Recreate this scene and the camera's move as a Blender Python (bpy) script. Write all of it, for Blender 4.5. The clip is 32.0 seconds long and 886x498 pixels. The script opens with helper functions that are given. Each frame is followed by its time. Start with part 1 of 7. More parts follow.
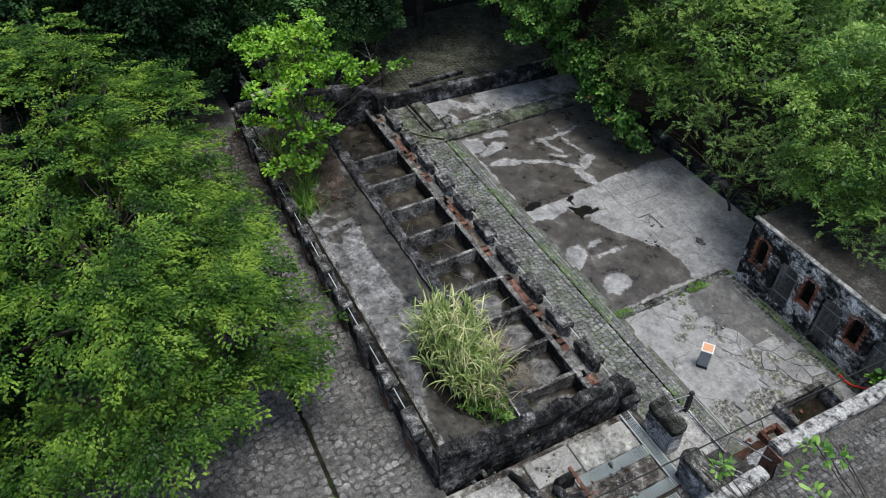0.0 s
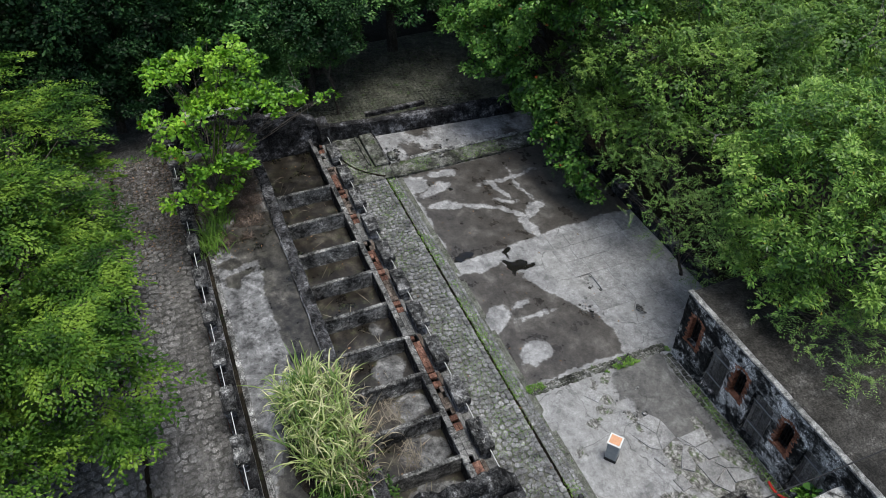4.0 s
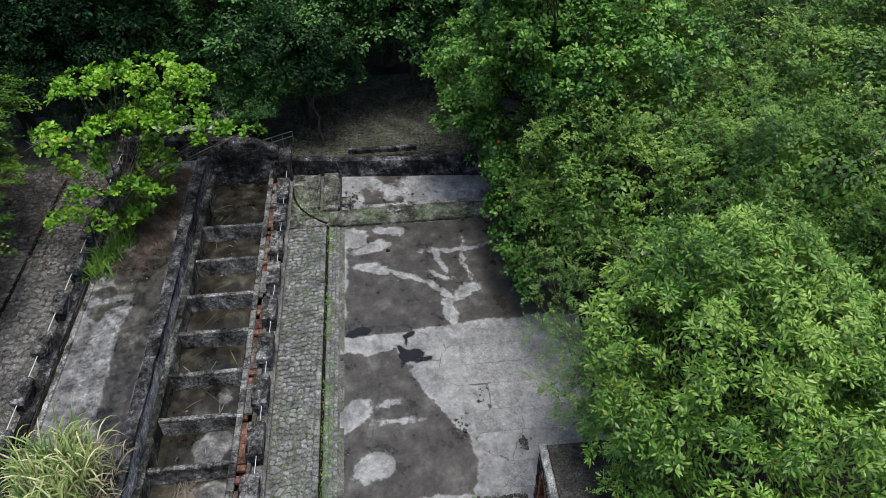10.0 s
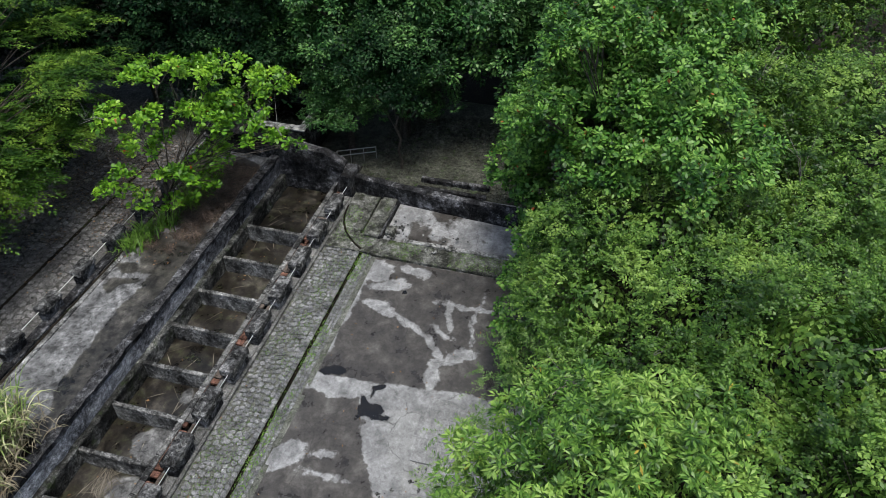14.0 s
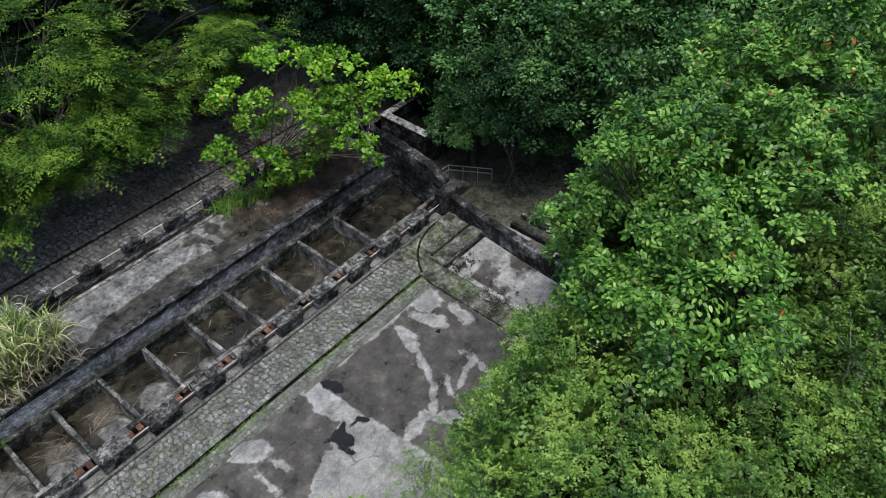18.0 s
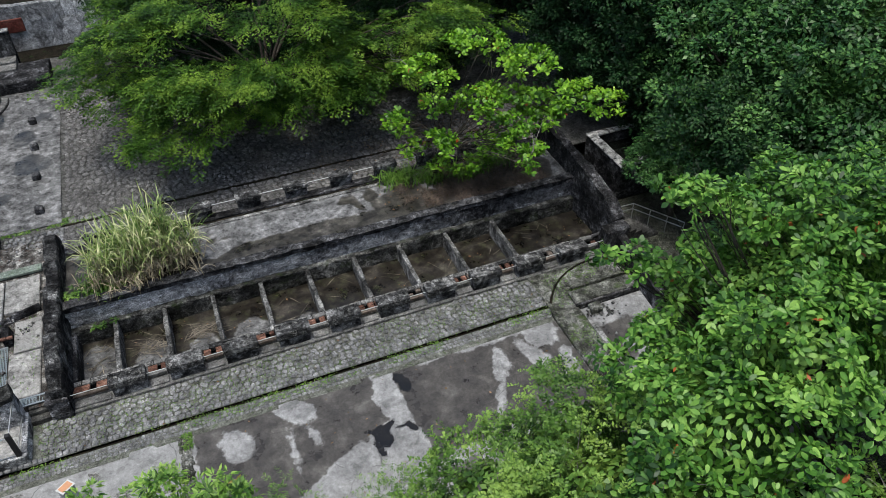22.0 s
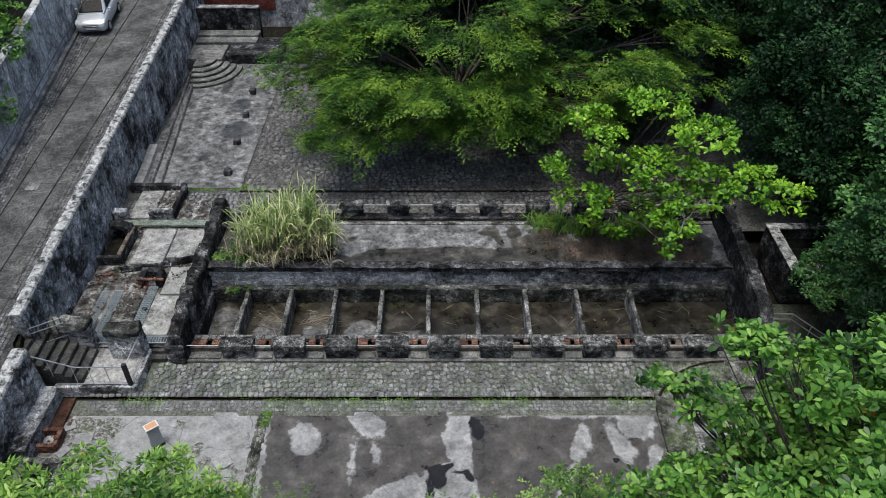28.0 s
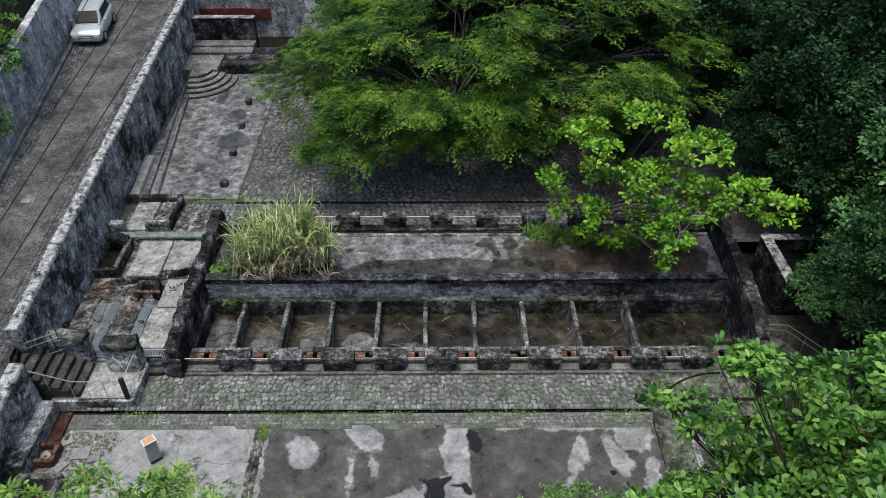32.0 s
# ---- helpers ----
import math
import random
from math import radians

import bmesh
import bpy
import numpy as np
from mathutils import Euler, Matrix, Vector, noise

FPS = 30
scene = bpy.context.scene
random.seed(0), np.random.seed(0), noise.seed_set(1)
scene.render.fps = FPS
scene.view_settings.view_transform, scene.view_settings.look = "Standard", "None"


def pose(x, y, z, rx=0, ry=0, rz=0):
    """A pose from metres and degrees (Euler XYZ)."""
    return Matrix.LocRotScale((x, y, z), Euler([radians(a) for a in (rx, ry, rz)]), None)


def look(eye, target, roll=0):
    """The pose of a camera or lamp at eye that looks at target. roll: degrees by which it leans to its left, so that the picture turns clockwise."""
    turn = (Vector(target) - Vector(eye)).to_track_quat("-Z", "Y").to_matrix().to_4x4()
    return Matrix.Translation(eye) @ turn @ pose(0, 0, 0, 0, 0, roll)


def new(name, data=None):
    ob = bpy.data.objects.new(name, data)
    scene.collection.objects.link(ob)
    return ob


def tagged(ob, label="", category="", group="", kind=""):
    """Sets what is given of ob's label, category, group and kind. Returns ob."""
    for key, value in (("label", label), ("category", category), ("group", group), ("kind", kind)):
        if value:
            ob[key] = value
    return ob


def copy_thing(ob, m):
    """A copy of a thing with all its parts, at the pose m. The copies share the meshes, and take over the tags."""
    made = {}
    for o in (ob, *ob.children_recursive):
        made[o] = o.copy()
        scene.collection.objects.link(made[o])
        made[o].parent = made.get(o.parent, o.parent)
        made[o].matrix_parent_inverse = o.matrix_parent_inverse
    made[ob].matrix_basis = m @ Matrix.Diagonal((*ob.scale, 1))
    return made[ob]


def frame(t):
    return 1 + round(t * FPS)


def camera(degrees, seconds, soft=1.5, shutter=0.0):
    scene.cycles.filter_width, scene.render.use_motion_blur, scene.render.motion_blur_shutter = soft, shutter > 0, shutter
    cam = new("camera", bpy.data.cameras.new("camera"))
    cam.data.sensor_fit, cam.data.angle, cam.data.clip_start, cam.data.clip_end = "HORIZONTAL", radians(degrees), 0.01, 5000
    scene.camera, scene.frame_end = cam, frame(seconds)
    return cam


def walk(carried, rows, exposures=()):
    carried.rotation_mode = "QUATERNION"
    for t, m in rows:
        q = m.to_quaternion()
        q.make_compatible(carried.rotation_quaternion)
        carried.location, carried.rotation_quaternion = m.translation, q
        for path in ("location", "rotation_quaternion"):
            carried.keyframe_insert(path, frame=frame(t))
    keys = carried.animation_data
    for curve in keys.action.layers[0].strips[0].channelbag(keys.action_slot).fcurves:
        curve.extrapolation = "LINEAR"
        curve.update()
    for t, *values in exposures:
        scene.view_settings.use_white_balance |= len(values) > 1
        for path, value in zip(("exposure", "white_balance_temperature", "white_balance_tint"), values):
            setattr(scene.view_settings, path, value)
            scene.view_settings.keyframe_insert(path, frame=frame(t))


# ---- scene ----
cam = camera(61.9, 32.0, soft=0.5)
PATH = [
    (0, (-12.147, 12.665, 21.781), (-10.846, 11.999, 20.416), -0.1),
    (0.5, (-12.079, 11.93, 21.731), (-10.772, 11.273, 20.368), -0.1),
    (1, (-11.988, 11.19, 21.704), (-10.672, 10.545, 20.343), -0.1),
    (1.5, (-11.845, 10.426, 21.641), (-10.521, 9.796, 20.281), -0.1),
    (2, (-11.707, 9.645, 21.527), (-10.372, 9.033, 20.168), -0.2),
    (2.5, (-11.657, 8.857, 21.434), (-10.311, 8.265, 20.079), -0.3),
    (3, (-11.622, 8.059, 21.33), (-10.266, 7.48, 19.979), -0.3),
    (3.5, (-11.597, 7.249, 21.257), (-10.232, 6.682, 19.909), -0.3),
    (5.5, (-11.401, 3.699, 20.854), (-9.992, 3.191, 19.529), 0.4),
    (6, (-11.259, 2.806, 20.832), (-9.838, 2.325, 19.509), 0.4),
    (6.5, (-11.112, 1.836, 20.846), (-9.68, 1.39, 19.523), 0.2),
    (7, (-10.998, 0.828, 20.835), (-9.553, 0.423, 19.513), -0.2),
    (8, (-10.674, -1.135, 20.634), (-9.2, -1.456, 19.32), -0.9),
    (9, (-10.265, -2.825, 20.352), (-8.768, -3.072, 19.049), -1.0),
    (10, (-9.665, -4.471, 20.127), (-8.155, -4.605, 18.823), -0.9),
    (11, (-9.009, -6.244, 20.025), (-7.491, -6.248, 18.724), -1.0),
    (12, (-8.258, -8.059, 20.222), (-6.745, -7.931, 18.92), -0.8),
    (13, (-7.445, -9.785, 20.377), (-5.945, -9.531, 19.079), -0.4),
    (14, (-6.495, -11.366, 20.487), (-5.024, -10.966, 19.193), -0.2),
    (14.5, (-5.965, -12.131, 20.581), (-4.518, -11.658, 19.284), 0.2),
    (16.5, (-3.26, -14.777, 21.516), (-1.97, -14.048, 20.173), 0.9),
    (17, (-2.435, -15.398, 21.847), (-1.197, -14.605, 20.491), 0.9),
    (18, (-0.714, -16.429, 22.363), (0.408, -15.504, 20.989), 0.4),
    (19, (0.916, -17.229, 22.229), (1.916, -16.174, 20.854), -0.0),
    (20, (2.163, -17.766, 21.797), (3.033, -16.586, 20.436), -0.2),
    (21, (3.402, -18.333, 21.166), (4.123, -17.035, 19.826), -0.6),
    (22, (4.732, -18.83, 20.177), (5.282, -17.417, 18.872), -1.2),
    (23, (5.582, -18.952, 19.96), (5.971, -17.476, 18.668), -0.9),
    (24, (6.529, -18.87, 20.036), (6.768, -17.358, 18.749), -0.5),
    (24.5, (6.997, -18.736, 20.104), (7.161, -17.212, 18.818), -0.2),
    (25, (7.386, -18.624, 20.187), (7.468, -17.093, 18.903), -0.2),
    (25.5, (7.678, -18.497, 20.208), (7.68, -16.964, 18.924), -0.1),
    (26, (7.97, -18.405, 20.304), (7.954, -16.871, 19.021), -0.1),
    (26.5, (8.072, -18.378, 20.445), (8.062, -16.841, 19.164), 0.0),
    (28.5, (8.118, -18.45, 20.797), (8.125, -16.907, 19.524), 0.1),
    (29, (8.146, -18.439, 20.894), (8.157, -16.894, 19.624), 0.2),
    (30, (8.159, -18.388, 20.931), (8.173, -16.842, 19.663), 0.2),
    (31, (8.165, -18.291, 21.002), (8.185, -16.741, 19.738), 0.4),
    (31.5, (8.107, -18.296, 21.031), (8.129, -16.746, 19.767), 0.4),
    (32, (7.985, -18.322, 20.983), (8.005, -16.773, 19.718), 0.3),
]
walk(cam, [(t, look(eye, target, roll)) for t, eye, target, roll in PATH], exposures=[(0, 0.83, 6550, 5), (32, 0.83, 6550, 5)])

# ---------------------------------------------------------------- light
world = bpy.data.worlds.new("sky")
scene.world = world
world.use_nodes = True
wn = world.node_tree
sky = wn.nodes.new("ShaderNodeTexSky")
sky.sky_type, sky.sun_disc = "NISHITA", False
sky.sun_elevation, sky.sun_rotation = radians(80), radians(225)
sky.air_density, sky.dust_density = 1.0, 3.0
wn.nodes["Background"].inputs["Strength"].default_value = 0.098
wn.links.new(sky.outputs[0], wn.nodes["Background"].inputs["Color"])
sun = new("sun", bpy.data.lights.new("sun", "SUN"))
sun.data.energy, sun.data.angle, sun.data.color = 1.5, radians(22), (1.0, 0.975, 0.94)
sun.matrix_world = look((-5, -5, 40), (0, 0, 0))

# ---------------------------------------------------------------- materials
class Nodes:
    """A small wrapper to write node trees in few lines."""

    def __init__(self, name):
        self.m = bpy.data.materials.new(name)
        self.m.use_nodes = True
        self.t = self.m.node_tree
        self.b = self.t.nodes["Principled BSDF"]

    def add(self, kind, **sets):
        n = self.t.nodes.new("ShaderNode" + kind)
        for key, v in sets.items():
            if key == "operation":
                n.operation = v
            elif key == "blend_type":
                n.blend_type = v
            elif key == "attribute_name":
                n.attribute_name = v
        return n

    def link(self, a, b):
        self.t.links.new(a, b)

    def coords(self):
        return self.add("TexCoord").outputs["Object"]

    def world(self):
        return self.add("NewGeometry").outputs["Position"]

    def noise(self, vec, scale, detail=4.0, rough=0.6, stretch=None):
        if stretch:
            mp = self.add("Mapping")
            self.link(vec, mp.inputs[0])
            mp.inputs["Scale"].default_value = stretch
            vec = mp.outputs[0]
        n = self.add("TexNoise")
        self.link(vec, n.inputs["Vector"])
        n.inputs["Scale"].default_value, n.inputs["Detail"].default_value, n.inputs["Roughness"].default_value = scale, detail, rough
        return n.outputs["Fac"]

    def ramp(self, fac, *stops):
        n = self.add("ValToRGB")
        e = n.color_ramp.elements
        while len(e) < len(stops):
            e.new(0.5)
        for el, (p, c) in zip(e, stops):
            el.position = p
            el.color = (*c, 1) if isinstance(c, tuple) else (c, c, c, 1)
        self.link(fac, n.inputs[0])
        return n.outputs[0]

    def mix(self, fac, a, b, how="MIX"):
        n = self.add("MixRGB", blend_type=how)
        for sock, v in zip(n.inputs, (fac, a, b)):
            if isinstance(v, (int, float)):
                sock.default_value = v if sock == n.inputs[0] else (v, v, v, 1)
            elif isinstance(v, tuple):
                sock.default_value = (*v, 1)
            else:
                self.link(v, sock)
        return n.outputs[0]

    def math(self, op, a, b=0.0):
        n = self.add("Math", operation=op)
        for sock, v in zip(n.inputs, (a, b)):
            if isinstance(v, (int, float)):
                sock.default_value = v
            else:
                self.link(v, sock)
        return n.outputs[0]

    def flakes(self, col, vec, scale, amount):
        """Crisp-edged dark blotches and pale scales, as mould and lichen leave them."""
        n = self.noise(vec, scale, 9, 0.8)
        return self.mix(amount, col, self.ramp(n, (0.43, 0.28), (0.465, 0.95), (0.545, 1.0), (0.575, 1.65)), "MULTIPLY")

    def bump(self, height, strength, distance=0.02):
        n = self.add("Bump")
        n.inputs["Strength"].default_value, n.inputs["Distance"].default_value = strength, distance
        self.link(height, n.inputs["Height"])
        self.link(n.outputs[0], self.b.inputs["Normal"])

    def done(self, color, rough=0.9, spec=0.3):
        for key, v in (("Base Color", color), ("Roughness", rough), ("Specular IOR Level", spec)):
            if isinstance(v, (int, float)):
                self.b.inputs[key].default_value = v
            elif isinstance(v, tuple):
                self.b.inputs[key].default_value = (*v, 1)
            else:
                self.link(v, self.b.inputs[key])
        return self.m


def stone(name, low, mid, high, scale=1.0, cut=(0.35, 0.52, 0.68), rough=0.92, bump=0.5, stretch=None, tint=None, amount=0.0, per_piece=0.0, spec=0.1, gritty=0.75, flake=0.6):
    """Weathered masonry: three tones in large patches, grain, and a tint (moss, rust) in spots."""
    k = Nodes(name)
    v = k.world()
    big = k.noise(v, 0.9 * scale, 6, 0.65, stretch)
    small = k.noise(v, 9 * scale, 5, 0.7)
    both = k.math("ADD", k.math("MULTIPLY", big, 0.68), k.math("MULTIPLY", small, 0.32))
    col = k.ramp(both, (cut[0], low), (cut[1], mid), (cut[2], high))
    fine = k.noise(v, 60 * scale, 3, 0.6)
    grit = k.noise(v, 22 * scale, 4, 0.65)
    col = k.mix(gritty, col, k.ramp(grit, (0.4, 0.4), (0.5, 0.95), (0.6, 1.65)), "MULTIPLY")
    col = k.mix(0.75 * gritty, col, k.ramp(fine, (0.4, 0.5), (0.6, 1.45)), "MULTIPLY")
    col = k.flakes(col, v, 3.4 * scale, flake)
    if tint:
        spot = k.ramp(k.noise(v, 2.3 * scale, 6, 0.72), (0.56, 0.0), (0.66, 1.0))
        col = k.mix(k.math("MULTIPLY", spot, amount), col, tint)
    if per_piece:
        rnd = k.add("ObjectInfo").outputs["Random"]
        isl = k.add("NewGeometry").outputs["Random Per Island"]
        r = k.math("FRACT", k.math("ADD", rnd, isl))
        col = k.mix(per_piece, col, k.ramp(r, (0.0, 0.45), (0.5, 1.0), (1.0, 1.7)), "MULTIPLY")
    k.bump(k.math("ADD", small, k.math("MULTIPLY", fine, 0.5)), bump, 0.03)
    return k.done(col, rough, spec)


def rubble(name, joint, low, mid, high, size=4.0, big=0.55, cut=(0.38, 0.52, 0.66), depth=0.7, rough=0.92, tint=None, amount=0.0, web=0.0, squash=(1, 1, 1.3), flake=0.75, mould=False):
    """Rubble masonry under a weathered skin: uneven stones with sunken joints, washed over by pale and black patches; web adds lines of white lichen."""
    k = Nodes(name)
    v = k.world()
    warp = k.add("TexNoise")
    warp.inputs["Scale"].default_value = 2.5
    k.link(v, warp.inputs["Vector"])
    wv = k.mix(0.16, v, warp.outputs["Color"])
    mp = k.add("Mapping")
    mp.inputs["Scale"].default_value = squash
    k.link(wv, mp.inputs[0])
    edge, cell = k.add("TexVoronoi"), k.add("TexVoronoi")
    edge.feature = "DISTANCE_TO_EDGE"
    for n in (edge, cell):
        n.inputs["Scale"].default_value = size
        k.link(mp.outputs[0], n.inputs["Vector"])
    large = k.noise(v, big, 7, 0.62)
    mid_n = k.noise(v, 5.5, 6, 0.72)
    f = k.math("ADD", k.math("MULTIPLY", large, 0.62), k.math("MULTIPLY", mid_n, 0.38))
    col = k.ramp(f, (cut[0], low), (cut[1], mid), (cut[2], high))
    tone = k.add("SeparateColor")
    k.link(cell.outputs["Color"], tone.inputs[0])
    col = k.mix(0.7, col, k.ramp(tone.outputs[0], (0.0, 0.5), (1.0, 1.5)), "MULTIPLY")
    grit = k.noise(v, 26, 4, 0.7)
    col = k.mix(0.8, col, k.ramp(grit, (0.4, 0.3), (0.5, 0.9), (0.6, 1.8)), "MULTIPLY")
    col = k.flakes(col, v, 3.0, flake)
    gap = k.math("MULTIPLY", k.ramp(edge.outputs["Distance"], (0.01, 1.0), (0.09, 0.0)), k.ramp(k.noise(v, 3.1, 4, 0.7), (0.42, 0.15), (0.6, 0.75)))
    col = k.mix(gap, col, joint)
    if tint:
        col = k.mix(k.math("MULTIPLY", k.ramp(k.noise(v, 2.1, 6, 0.72), (0.55, 0.0), (0.66, 1.0)), amount), col, tint)
    if web:
        line = k.add("TexVoronoi")
        line.feature = "DISTANCE_TO_EDGE"
        line.inputs["Scale"].default_value = 13.0
        k.link(k.mix(0.1, wv, k.add("TexNoise").outputs["Color"]), line.inputs["Vector"])
        on = k.math("MULTIPLY", k.ramp(line.outputs["Distance"], (0.0, 1.0), (0.13, 0.0)), k.ramp(k.noise(v, 3.3, 6, 0.75), (0.52, 0.0), (0.62, 1.0)))
        col = k.mix(k.math("MULTIPLY", on, web), col, (0.42, 0.42, 0.4))
    if mould:
        # a sheet of black mould on the upper part, thinning out towards one end and the foot
        xyz = k.add("SeparateXYZ")
        k.link(v, xyz.inputs[0])
        f = k.math("ADD", k.math("MULTIPLY", k.math("SUBTRACT", xyz.outputs[0], 9.0), 0.05), k.math("MULTIPLY", k.math("SUBTRACT", xyz.outputs[2], 0.95), 0.75))
        f = k.math("ADD", f, k.math("MULTIPLY", k.math("SUBTRACT", k.noise(v, 0.8, 7, 0.72), 0.5), 2.4))
        grow = k.math("MULTIPLY", k.ramp(f, (0.0, 0.0), (0.16, 1.0)), 0.82)
        col = k.mix(grow, col, k.mix(1.0, col, (0.3, 0.3, 0.315), "MULTIPLY"))
    k.bump(k.math("ADD", k.math("MULTIPLY", k.ramp(edge.outputs["Distance"], (0.0, 0.0), (0.12, 1.0)), depth), k.math("MULTIPLY", grit, 0.5)), 0.6, 0.04)
    return k.done(col, rough, 0.1)


M_WALL = rubble("black_weathered_masonry", (0.008, 0.008, 0.008), (0.007, 0.007, 0.008), (0.035, 0.035, 0.038), (0.26, 0.26, 0.28), 5.5, 0.9, (0.42, 0.53, 0.66), web=0.12)
M_RETAIN = rubble("grey_blue_weathered_masonry", (0.07, 0.071, 0.077), (0.03, 0.03, 0.033), (0.23, 0.236, 0.255), (0.5, 0.508, 0.535), 5.5, 0.3, (0.4, 0.465, 0.56), flake=0.6, mould=True)

M_PARAPET = rubble("lichen_covered_masonry", (0.04, 0.04, 0.041), (0.022, 0.022, 0.023), (0.19, 0.193, 0.202), (0.46, 0.465, 0.48), 3.2, 0.7, (0.42, 0.48, 0.56), depth=0.3, squash=(1, 1, 0.8), flake=0.65)
M_CAP = stone("white_lichen_coping", (0.035, 0.035, 0.035), (0.24, 0.24, 0.24), (0.5, 0.5, 0.495), 4.2, (0.42, 0.475, 0.56), flake=0.55, gritty=0.5)
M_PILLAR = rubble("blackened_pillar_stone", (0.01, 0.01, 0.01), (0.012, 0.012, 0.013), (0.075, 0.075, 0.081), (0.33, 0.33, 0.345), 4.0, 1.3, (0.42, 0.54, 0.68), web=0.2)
M_COBBLE = stone("grey_cobble_stone", (0.078, 0.079, 0.081), (0.19, 0.191, 0.197), (0.36, 0.361, 0.37), 1.7, tint=(0.07, 0.11, 0.035), amount=0.5, per_piece=0.3, gritty=0.55)
M_COBBLE_DARK = stone("dark_cobble_stone", (0.056, 0.055, 0.055), (0.146, 0.142, 0.142), (0.31, 0.304, 0.304), 1.3, per_piece=0.22)
M_JOINT = stone("mossy_joint_earth", (0.06, 0.062, 0.053), (0.13, 0.134, 0.117), (0.22, 0.224, 0.206), 2.0, tint=(0.07, 0.13, 0.028), amount=0.7)
M_SETT = stone("road_sett_stone", (0.05, 0.05, 0.052), (0.13, 0.13, 0.132), (0.26, 0.26, 0.26), 1.8, per_piece=0.55)
# leaf litter lowered to near black for the shade in gaps between trees
M_EARTH = stone("shade_dark_leaf_litter_earth", (0.006, 0.0055, 0.0045), (0.015, 0.0125, 0.0095), (0.04, 0.032, 0.022), 1.2, tint=(0.02, 0.045, 0.012), amount=0.5)
M_ROAD = stone("worn_grey_concrete_road", (0.035, 0.035, 0.035), (0.088, 0.087, 0.086), (0.17, 0.168, 0.165), 0.7, (0.38, 0.5, 0.66), bump=0.25, rough=0.85, gritty=0.7, flake=0.4)
M_CONC = stone("pale_worn_concrete", (0.1, 0.099, 0.097), (0.26, 0.256, 0.25), (0.42, 0.415, 0.405), 1.6, (0.36, 0.49, 0.64), bump=0.3, rough=0.85, gritty=0.25, flake=0.65)
M_BRICK = stone("red_brick", (0.05, 0.027, 0.021), (0.165, 0.086, 0.064), (0.3, 0.18, 0.14), 3.0, per_piece=0.6)
M_ROOF = stone("wet_dark_roof", (0.022, 0.021, 0.019), (0.055, 0.052, 0.048), (0.19, 0.185, 0.178), 0.9, (0.4, 0.54, 0.72), rough=0.35, bump=0.1, stretch=(1, 0.5, 1), flake=0.35)
M_STEP = stone("grey_step_stone", (0.06, 0.06, 0.062), (0.165, 0.163, 0.16), (0.32, 0.315, 0.31), 1.4, tint=(0.05, 0.075, 0.02), amount=0.3)


def leafy(name, dark, mid, light, warm=None, scale=0.5, trans=0.14, rough=0.42, spec=0.4, speck=0.55):
    k = Nodes(name)
    isl = k.add("NewGeometry").outputs["Random Per Island"]
    cl = k.noise(k.world(), scale, 3, 0.6)
    f = k.math("ADD", k.math("MULTIPLY", isl, speck), k.math("MULTIPLY", k.ramp(cl, (0.35, 0.0), (0.65, 1.0)), 1.05 - speck))
    col = k.ramp(f, (0.2, dark), (0.55, mid), (0.9, light))
    if warm:
        col = k.mix(k.math("GREATER_THAN", isl, 0.9965), col, warm)
    m = k.done(col, rough, spec)
    tr = k.add("BsdfTranslucent")
    k.link(k.mix(0.5, col, (0.13, 0.34, 0.015)), tr.inputs["Color"])
    mx = k.add("MixShader")
    mx.inputs[0].default_value = trans
    k.link(k.b.outputs[0], mx.inputs[1])
    k.link(tr.outputs[0], mx.inputs[2])
    k.link(mx.outputs[0], k.t.nodes["Material Output"].inputs["Surface"])
    return m


M_LEAF_ALMOND = leafy("broad_bright_leaf", (0.025, 0.08, 0.006), (0.122, 0.288, 0.017), (0.29, 0.5, 0.044), (0.3, 0.07, 0.02), spec=0.3)
M_LEAF_FINE = leafy("fine_feathery_leaf", (0.012, 0.038, 0.005), (0.06, 0.133, 0.016), (0.195, 0.31, 0.042), scale=0.9, spec=0.15, speck=0.3)
M_LEAF_WISP = leafy("wispy_grey_green_leaf", (0.045, 0.1, 0.022), (0.12, 0.22, 0.045), (0.26, 0.39, 0.1), (0.2, 0.09, 0.04), scale=0.9)
# glossy dark green, lowered to near black for the wood's inner shade
M_LEAF_DARK = leafy("shade_dark_glossy_leaf", (0.003, 0.013, 0.005), (0.009, 0.032, 0.011), (0.045, 0.105, 0.034), trans=0.03, rough=0.45, spec=0.12)
M_LEAF_MANGO = leafy("long_green_leaf", (0.028, 0.08, 0.012), (0.135, 0.27, 0.038), (0.33, 0.48, 0.105), (0.35, 0.27, 0.04), spec=0.35)
M_LEAF_BUSH = leafy("mid_green_leaf", (0.018, 0.05, 0.009), (0.095, 0.195, 0.031), (0.25, 0.385, 0.078), scale=0.6, spec=0.3, speck=0.3)
M_LEAF_SEA = leafy("round_fresh_leaf", (0.011, 0.044, 0.007), (0.073, 0.193, 0.026), (0.245, 0.43, 0.082), (0.4, 0.1, 0.03), rough=0.42, scale=0.7, spec=0.3)
M_GRASS = leafy("pale_tall_grass", (0.07, 0.14, 0.025), (0.26, 0.34, 0.1), (0.68, 0.65, 0.38), scale=2.0, trans=0.12)
M_STRAW = leafy("dry_straw", (0.12, 0.1, 0.065), (0.3, 0.25, 0.17), (0.5, 0.43, 0.31), scale=2.0, trans=0.1)
M_BARK = stone("grey_brown_bark", (0.03, 0.025, 0.02), (0.075, 0.065, 0.055), (0.16, 0.145, 0.13), 3.0, stretch=(1, 1, 0.3))
M_TWIG = stone("bare_pale_twig", (0.12, 0.11, 0.1), (0.2, 0.19, 0.175), (0.3, 0.285, 0.27), 3.0)


